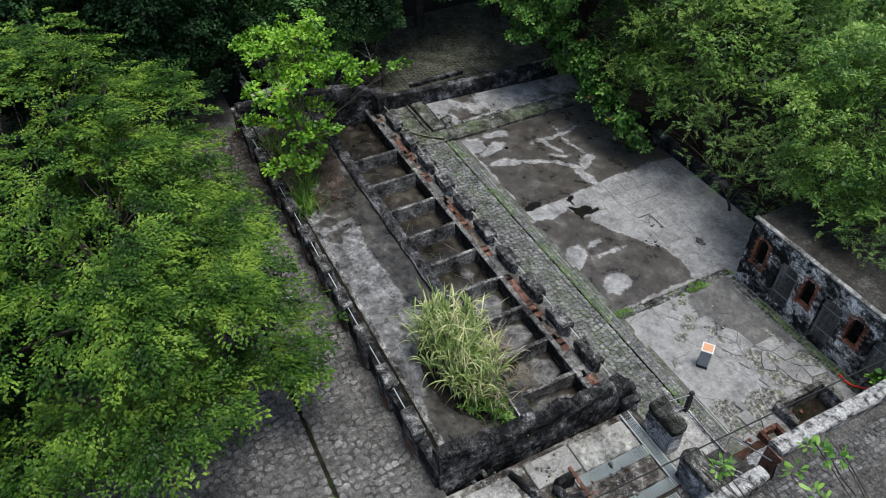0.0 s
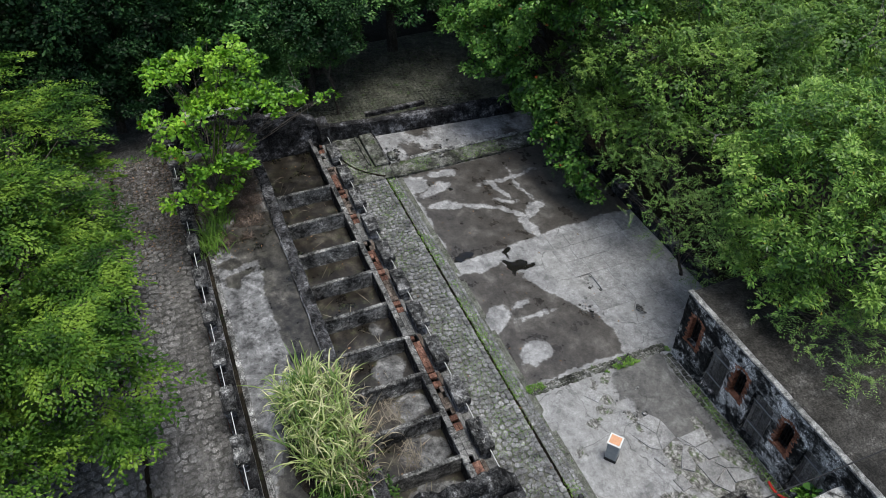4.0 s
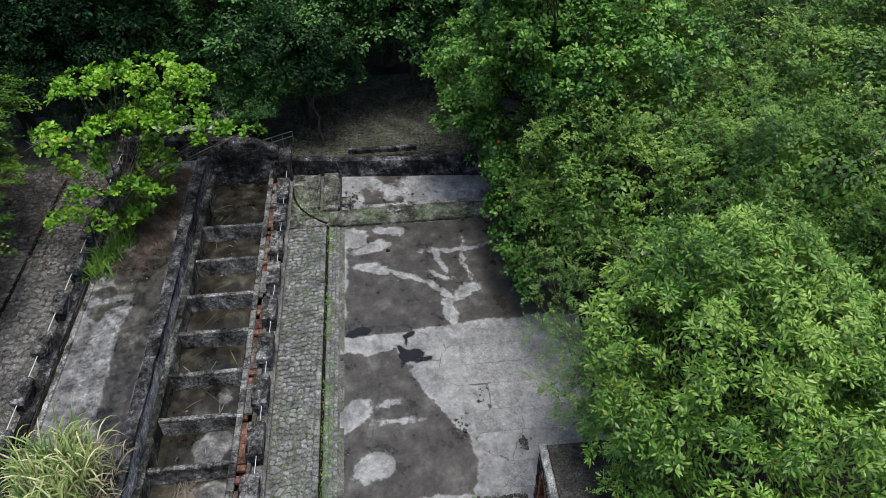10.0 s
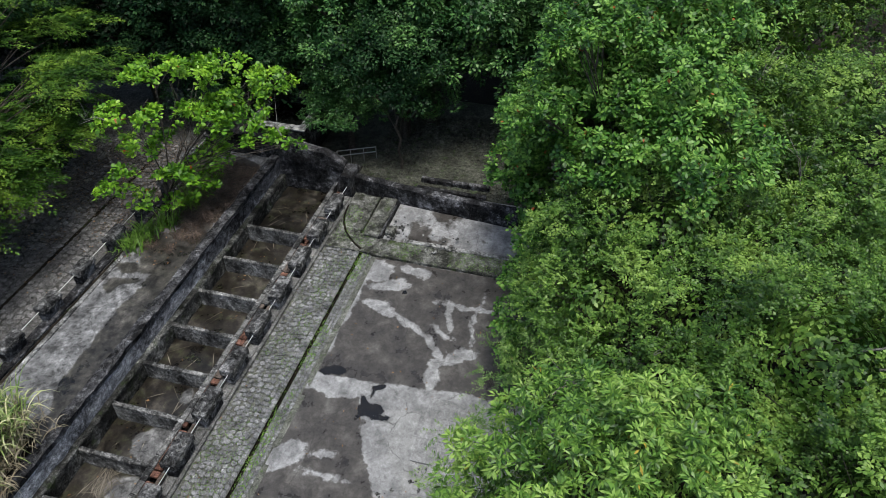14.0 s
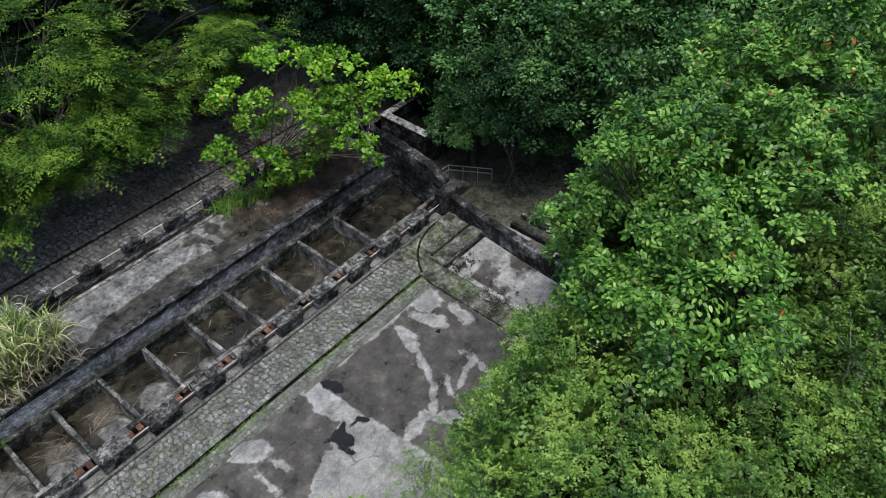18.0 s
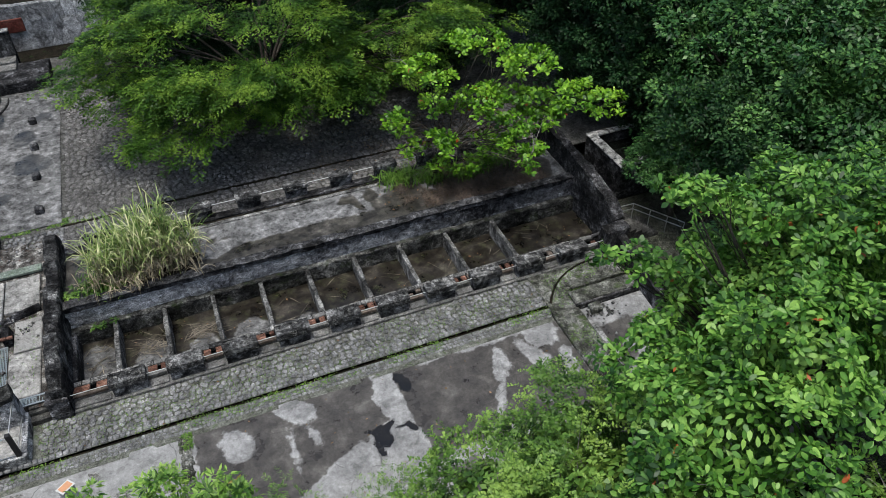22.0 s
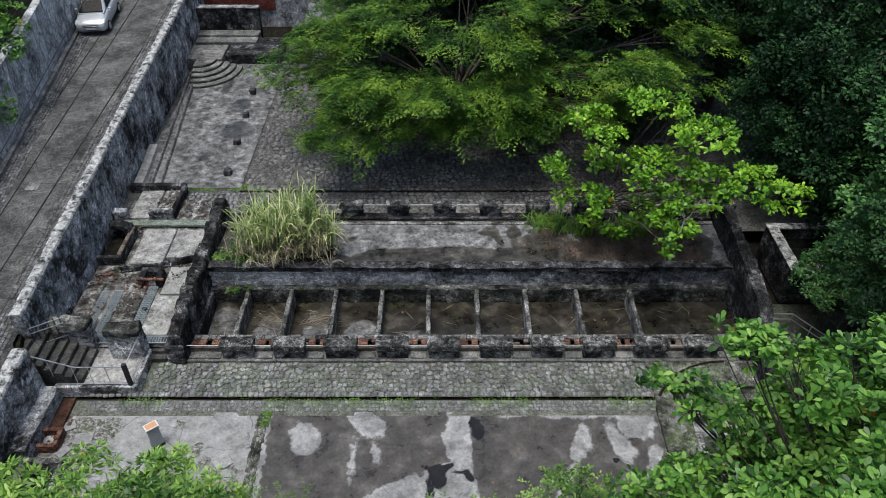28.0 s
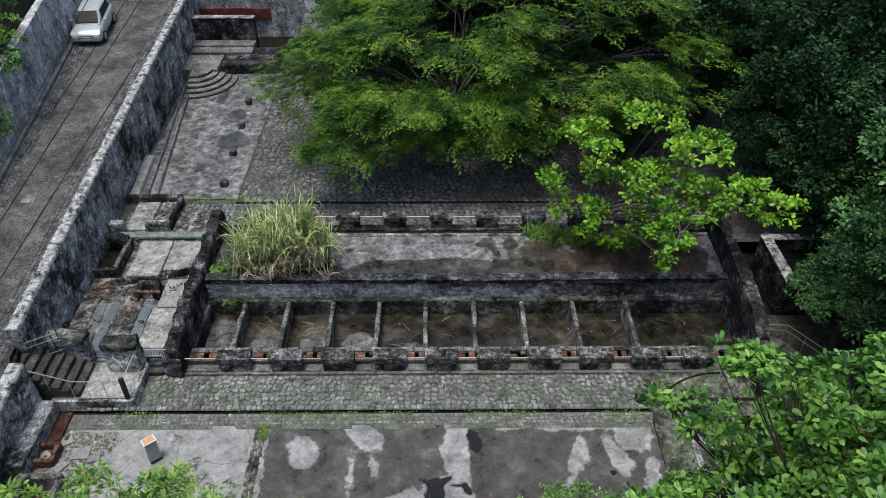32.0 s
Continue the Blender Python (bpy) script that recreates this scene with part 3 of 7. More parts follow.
def court_floor():
    gx, gy = np.arange(-6.0, 20.61, 0.085), np.arange(-11.4, -2.3, 0.085)
    X, Y = np.meshgrid(gx, gy, indexing="ij")
    wet, pool = court_fields(X, Y)
    Z = 0.012 * ripple(X, Y, 0.9, 3) * 0.4 - 0.012 * np.clip(wet, 0, 1) - 0.03 * np.clip(pool * 4, 0, 1) + 0.02 * np.clip(ellipse_field(X, Y, [(3.5, -3.35, 0.5, 0.75, 8), (12.75, -3.55, 0.32, 0.8, -15), (5.55, -2.8, 0.5, 0.85, 25), (11.05, -7.1, 0.3, 0.55, 20)]) * 5, 0, 1)
    for cx, cy, a, b in ((6.0, -7.1, 0.95, 0.4), (3.9, -8.2, 0.28, 0.33), (4.7, -6.3, 0.5, 0.35), (0.35, -5.15, 0.3, 0.35), (-0.25, -5.6, 0.35, 0.2)):
        Z -= 0.08 * np.clip((1 - np.hypot((X - cx) / a, (Y - cy) / b)) * 4, 0, 1) * (0.7 + 0.3 * ripple(X, Y, 6, 8))
    Xj, Yj = X + 0.14 * ripple(X, Y, 3.1, 25), Y + 0.14 * ripple(X, Y, 2.9, 26)
    damp = np.clip(np.minimum(np.minimum(np.interp(X, *DAMP_LINE) - Yj, Yj + 7.6), np.minimum(Xj + 2.2, 1.84 - X)), -0.8, 0.8)
    broken = np.where(X < 1.85, np.clip(ellipse_field(Xj, Yj, BROKEN) * 2, -0.5, 0.5), -0.5)
    Z -= np.clip(broken * 6, 0, 1) * (0.022 + 0.02 * ripple(X, Y, 7, 28))
    keep = ~((X > -5.25) & (X < -4.05) & (Y > -6.7) & (Y < -4.55))
    nx, ny = X.shape
    idx = np.arange(nx * ny).reshape(nx, ny)
    q = np.stack([idx[:-1, :-1], idx[1:, :-1], idx[1:, 1:], idx[:-1, 1:]], -1)[keep[:-1, :-1] & keep[1:, 1:]]
    me = array_mesh("floor_court", np.stack([X, Y, Z], -1).reshape(-1, 3), q, M_COURT, True)
    for key, val in (("wet", wet), ("pool", pool), ("damp", damp + 0.9), ("broken", broken + 0.6)):
        at = me.attributes.new(key, "FLOAT", "POINT")
        at.data.foreach_set("value", val.astype(np.float32).ravel())
    return new("floor_court", me)


def stained_floor(name, x0, x1, y0, y1, z, step, wet_fn, material, pool_rows=(), rise=0.012):
    """A floor whose soaked parts (a field in metres, above 0 where wet) lie a little lower."""
    X, Y = np.meshgrid(np.arange(x0, x1 + step, step), np.arange(y0, y1 + step, step), indexing="ij")
    wet = np.clip(wet_fn(X + 0.15 * ripple(X, Y, 2.3, 15), Y + 0.15 * ripple(X, Y, 2.1, 16)), -0.7, 1.5)
    pool = ellipse_field(X, Y, pool_rows) if len(pool_rows) else np.full(X.shape, -9.0)
    Z = z + rise * ripple(X, Y, 1.1, 13) - 0.01 * np.clip(wet, 0, 1)
    nx, ny = X.shape
    idx = np.arange(nx * ny).reshape(nx, ny)
    q = np.stack([idx[:-1, :-1], idx[1:, :-1], idx[1:, 1:], idx[:-1, 1:]], -1).reshape(-1, 4)
    me = array_mesh(name, np.stack([X, Y, Z], -1).reshape(-1, 3), q, material, True)
    for key, val in (("wet", wet), ("pool", pool)):
        me.attributes.new(key, "FLOAT", "POINT").data.foreach_set("value", val.astype(np.float32).ravel())
    return new(name, me)


def court_material(name="old_court_concrete", wet_tones=((0.036, 0.032, 0.029), (0.066, 0.06, 0.055), (0.125, 0.118, 0.111)), moss=0.0, pale=1.0, blotch=0.4):
    k = Nodes(name)
    v = k.world()
    wet = k.add("Attribute", attribute_name="wet").outputs["Fac"]
    pool = k.add("Attribute", attribute_name="pool").outputs["Fac"]
    n1, n2, n3 = k.noise(v, 1.1, 6, 0.65), k.noise(v, 7, 6, 0.7), k.noise(v, 70, 3, 0.6)
    w = k.math("ADD", wet, k.math("MULTIPLY", k.math("SUBTRACT", k.noise(v, 4, 7, 0.7), 0.5), 0.4))
    dry = k.ramp(n1, (0.3, (0.147 * pale, 0.147 * pale, 0.15 * pale)), (0.5, (0.246 * pale, 0.246 * pale, 0.252 * pale)), (0.7, (0.335 * pale, 0.335 * pale, 0.342 * pale)))
    dry = k.mix(0.55, dry, k.ramp(n2, (0.4, 0.68), (0.6, 1.2)), "MULTIPLY")
    soak = k.ramp(n1, (0.32, wet_tones[0]), (0.52, wet_tones[1]), (0.7, wet_tones[2]))
    soak = k.mix(0.5, soak, k.ramp(n2, (0.4, 0.72), (0.62, 1.3)), "MULTIPLY")
    f = k.ramp(k.math("ADD", k.math("MULTIPLY", w, 0.5), 0.5), (0.5, 0.0), (0.535, 1.0))
    col = k.mix(f, dry, soak)
    if moss:
        col = k.mix(k.math("MULTIPLY", k.math("MULTIPLY", f, k.ramp(k.noise(v, 2.6, 7, 0.75), (0.5, 0.0), (0.64, 1.0))), moss), col, (0.035, 0.06, 0.014))
    rim = k.ramp(k.math("ABSOLUTE", k.math("SUBTRACT", w, -0.04)), (0.0, 0.55), (0.09, 0.0))
    col = k.mix(k.math("MULTIPLY", rim, k.ramp(n1, (0.45, 0.0), (0.6, 1.0))), col, (0.415 * pale, 0.415 * pale, 0.42 * pale))
    fresh = k.ramp(k.math("ADD", k.math("MULTIPLY", wet, 0.5), 0.5), (0.0, 1.0), (0.06, 0.0))
    col = k.mix(k.math("MULTIPLY", fresh, 0.35), col, (0.3, 0.3, 0.295))
    damp = k.add("Attribute", attribute_name="damp").outputs["Fac"]
    tear = k.add("Attribute", attribute_name="broken").outputs["Fac"]
    d = k.ramp(k.math("ADD", damp, k.math("MULTIPLY", k.math("SUBTRACT", k.noise(v, 2.2, 7, 0.75), 0.5), 1.2)), (0.88, 0.0), (0.98, 1.0))
    col = k.mix(k.math("MULTIPLY", d, 0.85), col, k.ramp(k.noise(v, 1.6, 8, 0.75), (0.35, (0.035, 0.035, 0.035)), (0.5, (0.085, 0.083, 0.08)), (0.62, (0.145, 0.143, 0.139))))
    b = k.ramp(k.math("ADD", tear, k.math("MULTIPLY", k.math("SUBTRACT", k.noise(v, 5.5, 7, 0.75), 0.5), 1.1)), (0.58, 0.0), (0.66, 1.0))
    mess = k.ramp(k.noise(v, 6.5, 9, 0.8), (0.38, (0.02, 0.02, 0.018)), (0.47, (0.1, 0.097, 0.09)), (0.54, (0.24, 0.236, 0.228)), (0.62, (0.4, 0.395, 0.385)))
    mess = k.mix(k.ramp(k.noise(v, 3.3, 7, 0.75), (0.52, 0.0), (0.6, 0.75)), mess, (0.05, 0.085, 0.02))
    col = k.mix(b, col, mess)
    p = k.ramp(k.math("ADD", pool, k.math("MULTIPLY", k.math("SUBTRACT", n2, 0.5), 0.15)), (0.0, 0.0), (0.04, 1.0))
    col = k.mix(p, col, (0.012, 0.011, 0.01))
    vc = k.add("TexVoronoi")
    vc.feature = "DISTANCE_TO_EDGE"
    warp = k.add("TexNoise")
    warp.inputs["Scale"].default_value = 1.6
    k.link(v, warp.inputs["Vector"])
    wv = k.mix(0.35, v, warp.outputs["Color"])
    k.link(wv, vc.inputs["Vector"])
    vc.inputs["Scale"].default_value = 0.55
    crack = k.math("MULTIPLY", k.ramp(vc.outputs["Distance"], (0.0, 0.9), (0.006, 0.0)), k.ramp(n1, (0.42, 0.0), (0.5, 0.8)))
    col = k.mix(crack, col, (0.03, 0.03, 0.028))
    col = k.mix(0.6, col, k.ramp(n3, (0.4, 0.65), (0.6, 1.3)), "MULTIPLY")
    col = k.flakes(col, v, 2.6, blotch)
    if blotch > 0.6:
        col = k.mix(0.8, col, k.ramp(k.noise(v, 1.3, 8, 0.72), (0.36, 0.42), (0.5, 0.95), (0.64, 1.45)), "MULTIPLY")
    rough = k.mix(f, 0.88, k.ramp(n1, (0.35, 0.22), (0.6, 0.5)))
    k.bump(k.math("SUBTRACT", k.math("ADD", n2, k.math("MULTIPLY", n3, 0.3)), k.math("MULTIPLY", p, 2.0)), 0.18, 0.02)
    return k.done(col, k.mix(p, rough, 0.12), 0.45)


M_COURT = court_material()
court = setting(court_floor(), "worn concrete court floor with dark wet stains and puddles", "floor")

setting(part("path_bed", sheet(-3.0, 20.3, -1.67, 0.3, 0.05, 0.3, 0.01), M_JOINT), "mossy earth bed of the cobbled path", "path")
# strip of near-black earth paints the shade along the path's edge
setting(part("channel_slot", sheet(-5.6, 15.8, -1.8, -1.64, -0.07, 0.3, 0.02), M_EARTH), "narrow slot of the drain beside the path, its bed coloured dark as shade", "channel")
setting(part("channel_bed", sheet(-5.6, 15.8, -2.45, -1.78, 0.005, 0.3, 0.015), M_JOINT), "shallow mossy drain channel beside the path", "channel")
CELL_DRY = [(-0.6, 2.2, 0.75, 0.9, 0), (1.3, 1.8, 0.6, 0.8, 10), (3.2, 1.7, 0.55, 0.7, -5), (5.0, 1.8, 0.6, 0.6, 0), (7.1, 1.6, 0.3, 0.25, 0)]
M_CELL_FLOOR = court_material("damp_cell_floor", ((0.011, 0.0093, 0.0073), (0.025, 0.0205, 0.016), (0.064, 0.055, 0.047)), 0.18, 0.46, 0.7)
setting(stained_floor("floor_cells", -1.4, 19.8, 0.6, 3.9, -0.3, 0.1, lambda X, Y: -ellipse_field(X, Y, CELL_DRY), M_CELL_FLOOR), "damp dark floor of the roofless cells", "floor")
TERRACE_WET = [(-0.8, 5.3, 0.8, 1.3, 0), (8.2, 4.5, 4.4, 0.8, 0), (12.8, 4.9, 1.5, 1.0, 0), (3.6, 4.4, 1.6, 0.5, 0), (12.3, 5.2, 1.4, 1.0, 0), (11.5, 4.6, 1.7, 0.4, 0), (12.6, 5.7, 0.9, 0.8, 0), (11.2, 6.2, 0.3, 0.7, 5), (12.0, 5.6, 0.25, 0.8, 0), (8.6, 4.35, 1.4, 0.4, 0), (9.9, 4.7, 1.2, 0.5, 0), (10.5, 5.9, 0.25, 0.9, 5), (10.2, 6.3, 0.5, 0.35, 0), (4.3, 5.9, 0.25, 0.2, 0), (4.9, 5.7, 0.3, 0.15, 0), (5.5, 4.2, 2.5, 0.2, 0), (14.5, 5.0, 0.8, 0.6, 0), (16.5, 4.8, 1.2, 0.6, 0), (18.5, 5.4, 1.0, 1.2, 0), (0.2, 5.4, 2.2, 1.5, 0), (-0.8, 6.2, 0.9, 0.6, 0)]
M_TERRACE_FLOOR = court_material("stained_terrace_concrete", ((0.019, 0.0175, 0.0155), (0.049, 0.045, 0.04), (0.11, 0.103, 0.094)), 0.08, 0.61, 0.7)
setting(stained_floor("floor_terrace", -1.5, 19.8, 4.05, 7.15, 1.2, 0.1, lambda X, Y: ellipse_field(X, Y, TERRACE_WET), M_TERRACE_FLOOR), "stained concrete floor of the raised terrace", "floor")
upper = setting(part("floor_upper", sheet(-7.4, 26, 7.3, 29.2, 0.425, 0.5, 0.015), M_JOINT_DARK), "earth bed of the upper cobbled court", "floor")
UPPER_WET = [(-2.8, 16.0, 0.9, 0.9, 0), (-3.2, 18.6, 0.5, 0.8, 0), (-4.4, 21.0, 0.4, 1.0, 0), (-2.4, 20.6, 0.6, 0.5, 0), (-3.9, 13.4, 0.3, 0.5, 0)]
M_UPPER_FLOOR = court_material("stained_upper_concrete", ((0.03, 0.029, 0.027), (0.06, 0.058, 0.055), (0.11, 0.108, 0.104)), 0.0, 0.55, 0.85)
setting(stained_floor("floor_concrete", -6.75, -1.55, 10.6, 24.2, 0.47, 0.12, lambda X, Y: ellipse_field(X, Y, UPPER_WET), M_UPPER_FLOOR), "stained worn concrete floor of the upper court", "floor")
setting(part("floor_yard", sheet(20.2, 30, -12, 3.4, -0.32, 0.5, 0.04), M_YARD), "dark mossy paved yard under the trees", "floor")
road_bm = sheet(-18, -6.6, -30, 60, 0, 1.0, 0.012, zfun=lambda x, y: road_z(y))
for v in road_bm.verts:
    if v.co.x > -7.2:
        v.co.x = wall_line(v.co.y)
    elif v.co.x > -8.5:
        v.co.x -= 0.3
road = setting(part("road", road_bm, M_ROAD), "worn concrete road sloping up along the wall", "road")

# ---------------------------------------------------------------- walls
setting(part("wall_retaining", wall_run([(19.7, 3.75, 1.4), (9, 3.75, 1.36), (-1.5, 3.75, 1.42)], -0.34, -0.4, step=0.22, wear=0.05, crumble=0.05), M_RETAIN), "tall grey masonry wall with a blackened top behind the cells", "wall")
setting(part("wall_top_course", wall_run([(19.68, 3.71, 1.46), (9, 3.71, 1.42), (-1.45, 3.71, 1.47)], -0.34, 1.2, step=0.16, wear=0.05, crumble=0.06), M_PILLAR), "black broken top course of the tall wall", "wall top")
setting(part("wall_end_west", wall_run([(-1.75, 0.0, 1.35), (-1.72, 0.5, 1.75), (-1.7, 3.5, 1.8), (-1.62, 7.4, 2.15)], 0.5, -0.3, side=-0.5, step=0.11, wear=0.11, crumble=0.2), M_END), "crumbled black stone end wall of the cells", "wall")
setting(part("wall_end_east", wall_run([(19.75, 0.5, 1.35), (19.75, 1.5, 1.9), (19.75, 4.0, 2.2), (19.9, 7.5, 2.3)], 0.55, -0.4, side=-0.55, step=0.2, wear=0.08, crumble=0.12), M_WALL), "blackened stone wall at the far end of the cells", "wall")
setting(part("wall_back", wall_run([(19.65, 0.4, 0.95), (19.38, -2.2, 0.85), (18.85, -8.3, 0.88), (18.65, -10.8, 0.9)], 0.45, -0.4, step=0.22, wear=0.05, crumble=0.05), M_WALL), "low black wall closing the court", "wall")
setting(part("wall_south", wall_run([(1.7, -11.2, 0.45), (18.3, -11.2, 0.6)], -0.4, -0.4, wear=0.06, crumble=0.1), M_WALL), "low dark wall along the court under the trees", "wall")
parapet = setting(part("wall_road", wall_run([(-6.3, -0.45, 2.83), (-6.95, 15.9, 3.63), (-7.5, 32, 4.4)], 0.4, -0.4, step=0.28, wear=0.06, crumble=0.05), M_PARAPET), "high wall along the road with black streaks and pale lichen", "wall")
setting(part("wall_road_south", wall_run([(-5.6, -22, 1.75), (-5.72, -1.6, 2.42)], 0.44, -0.4, step=0.28, wear=0.06, crumble=0.05), M_PARAPET), "high wall along the road beside the entrance", "wall")
setting(part("coping_road", wall_run([(-6.27, -0.45, 2.9), (-6.92, 15.9, 3.7), (-7.47, 32, 4.47)], 0.45, 2.6, step=0.2, wear=0.03, crumble=0.06, deep=0.16), M_CAP), "pale lichen-covered coping on the road wall", "coping")
setting(part("coping_road_south", wall_run([(-5.56, -22, 1.83), (-5.68, -1.62, 2.5)], 0.51, 1.7, step=0.2, wear=0.03, crumble=0.06, deep=0.16), M_CAP), "pale lichen-covered coping by the entrance", "coping")
setting(part("wall_far_side", wall_run([(-9.64, -30, 3.6), (-9.64, -6, 4.6), (-10.35, 0, 4.9), (-12.95, 22, 6.4), (-15.8, 46, 8)], 0.5, 0.0, step=0.5, wear=0.06), M_FARWALL), "tall grey wall on the far side of the road", "wall")
setting(part("gutter_kerb", wall_run([(-9.36, -30, 0.95), (-9.36, -6, 2.02), (-10.07, 0, 2.3), (-12.67, 22, 3.3), (-15.5, 46, 4.4)], 0.3, 0.0, step=0.5, wear=0.02, crumble=0.01), M_STEP), "stone kerb at the foot of the far road wall", "kerb")
setting(part("wall_upper_back", wall_run([(-8.2, 29.2, 3.4), (3, 29.2, 3.2)], 0.5, 0.2, wear=0.04), M_FARWALL), "tall grey wall behind the upper court", "wall")
setting(part("red_band", rough_box((-8.1, 29.1, 1.8), (-2.8, 29.22, 2.6), 0.3, 0.02, 0.02), M_REDPAINT), "faded red painted band on the back wall", "wall band")
setting(part("wall_cells_front", rough_box((-1.4, 0.86, -0.35), (19.75, 1.02, 0.42), 0.35, 0.025, 0.02), M_WALL), "low wall in front of the cells", "wall")
sill = setting(part("wall_sill", rough_box((-1.3, 0.38, -0.35), (19.75, 0.5, 0.36), 0.35, 0.02, 0.02), M_STEP), "low stone sill wall with brick and slab tops", "wall")
setting(part("kerb_pillars", rough_box((-1.3, -0.08, -0.05), (19.7, 0.42, 0.17), 0.4, 0.015, 0.02), M_STEP), "pale stone kerb at the foot of the pillars", "kerb")
setting(part("ledge", rough_box((-1.35, 3.52, -0.35), (19.72, 3.8, 0.45), 0.16, 0.06, 0.04), M_LEDGE), "broken masonry ledge at the foot of the tall wall", "ledge")
setting(part("ledge_west", rough_box((-1.4, 1.0, -0.35), (-1.05, 3.4, 0.5), 0.28, 0.04, 0.04), M_WALL), "dark masonry ledge in the end cell", "ledge")
setting(part("wall_terrace", rough_box((-1.5, 7.1, 0.2), (19.8, 7.5, 1.3), 0.3, 0.025, 0.02), M_WALL), "low dark wall holding the terrace", "wall")
setting(part("kerb_terrace", rough_box((-1.5, 6.76, 1.1), (19.8, 6.95, 1.26), 0.3, 0.02, 0.02), M_DIVIDER), "pale stone kerb along the terrace drain", "kerb")

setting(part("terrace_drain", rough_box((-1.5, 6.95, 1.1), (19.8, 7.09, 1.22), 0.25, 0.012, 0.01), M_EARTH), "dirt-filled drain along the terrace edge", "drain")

# ---------------------------------------------------------------- pillars, dividers and posts
for k in range(10):
    p = thing("pillar", (0, 0, 0), "squat blackened stone pillar beside the cobbled path", "pillar", "pillars along the cobbled path")
    x = 1.9 * k
    part("shaft", rough_box((x + 0.03, 0.04, 0.1), (x + 1.15, 0.43, 0.64), 0.12, 0.02, 0.02, k), M_SHAFT, p)
    part("cap", rough_box((x - 0.02, -0.04, 0.6), (x + 1.2, 0.48, 0.9), 0.1, 0.02, 0.022, k + 5), M_PILLAR_CAP, p, "black cap with pale lichen rings")
for k in range(9):
    x = (0.3, 2.06, 3.86, 5.7, 7.58, 9.5, 11.45, 13.5, 15.66)[k]
    p = part("cell_divider", rough_box((x - 0.085, 1.0, -0.35), (x + 0.085, 3.5, 0.45), 0.16, 0.03, 0.025, k), M_DIVIDER)
    tagged(p, "thin dark stone divider wall between two cells", "divider", "cell dividers")
for j in range(11):
    x = 11.75 + 2.01 * (j - 6)
    p = thing("terrace_post", (0, 0, 0), "dark squat stone post on the terrace edge", "post", "posts along the terrace edge")
    part("shaft", rough_box((x + 0.03, 7.27, 0.3), (x + 0.97, 7.6, 1.7), 0.16, 0.025, 0.03, 40 + j), M_SHAFT, p)
    part("cap", rough_box((x - 0.02, 7.2, 1.66), (x + 1.02, 7.66, 1.93), 0.16, 0.04, 0.05, 50 + j), M_PILLAR_CAP, p)
    part("brick_patch", rough_box((x + 0.15, 7.6, 0.45), (x + 0.6, 7.64, 0.95), 0.12, 0.015, 0.01, 60 + j), M_BRICK, p, "bare brick at the foot")
    if j < 10:
        r = thing("guard_rod", (0, 0, 0), "thin steel guard rod between two terrace posts", "guard rod", "guard rods on the terrace")
        rod("bar", (x + 0.98, 7.43, 1.78), (x + 2.04, 7.43, 1.78), 0.014, M_ROD, r)
for k in range(-1, 10):
    x = 1.9 * k + 1.2 if k >= 0 else -1.25
    r = thing("guard_rod", (0, 0, 0), "thin steel guard rod between two pillars", "guard rod", "guard rods along the path")
    rod("bar", (x - 0.05, 0.14, 0.76), (1.9 * (k + 1) + 0.05 if k < 9 else 19.75, 0.14, 0.76), 0.012, M_ROD, r)
part("corner_block", rough_box((-1.95, -0.15, 0.05), (-1.3, 0.5, 0.95), 0.14, 0.06, 0.05, 77), M_PILLAR)
tagged(bpy.data.objects["corner_block"], "worn masonry block at the end of the pillar row", "masonry block")
part("corner_block", rough_box((19.1, -0.05, 0.05), (20.2, 0.5, 1.3), 0.16, 0.06, 0.05, 78), M_PILLAR)
tagged(bpy.data.objects["corner_block.001"], "black masonry corner at the far end of the pillar row", "masonry block")

# the vaulted cells: a front with doors and barred windows, under a flat roof
OPENINGS = [(0.9, 0.27, 1.3, 2.25), (-0.45, 0.45, 0.2, 2.1), (-1.45, 0.27, 1.25, 2.2), (-2.55, 0.45, 0.2, 2.1), (-3.6, 0.27, 1.25, 2.2), (-4.75, 0.45, 0.2, 2.1)]


def in_opening(x, z):
    for cx, half, z0, z1 in OPENINGS:
        top = z1 + 0.22 * math.sqrt(max(0.0, 1 - ((x - cx) / half) ** 2)) if abs(x - cx) < half else z1
        if abs(x - cx) < half and z0 < z < top:
            return True
    return False


def pierced_wall(x0, x1, z0, z1, y0, y1, step):
    bm = bmesh.new()
    nx, nz = int((x1 - x0) / step), int((z1 - z0) / step)
    solid = [[not in_opening(x0 + (i + 0.5) * step, z0 + (k + 0.5) * step) for k in range(nz)] for i in range(nx)]
    made = {}

    def vert(i, k, back):
        if (i, k, back) not in made:
            x, z = x0 + i * step, z0 + k * step
            w = 0.03 * noise.noise(Vector((x * 3, z * 3, back * 9)))
            made[i, k, back] = bm.verts.new((x + 0.02 * noise.noise(Vector((x * 7, 3, z * 7))), (y1 if back else y0) + w, z + 0.02 * noise.noise(Vector((x * 7, 8, z * 7)))))
        return made[i, k, back]

    def ok(i, k):
        return 0 <= i < nx and 0 <= k < nz and solid[i][k]

    for i in range(nx):
        for k in range(nz):
            if not solid[i][k]:
                continue
            for b in (0, 1):
                bm.faces.new([vert(i, k, b), vert(i + 1, k, b), vert(i + 1, k + 1, b), vert(i, k + 1, b)])
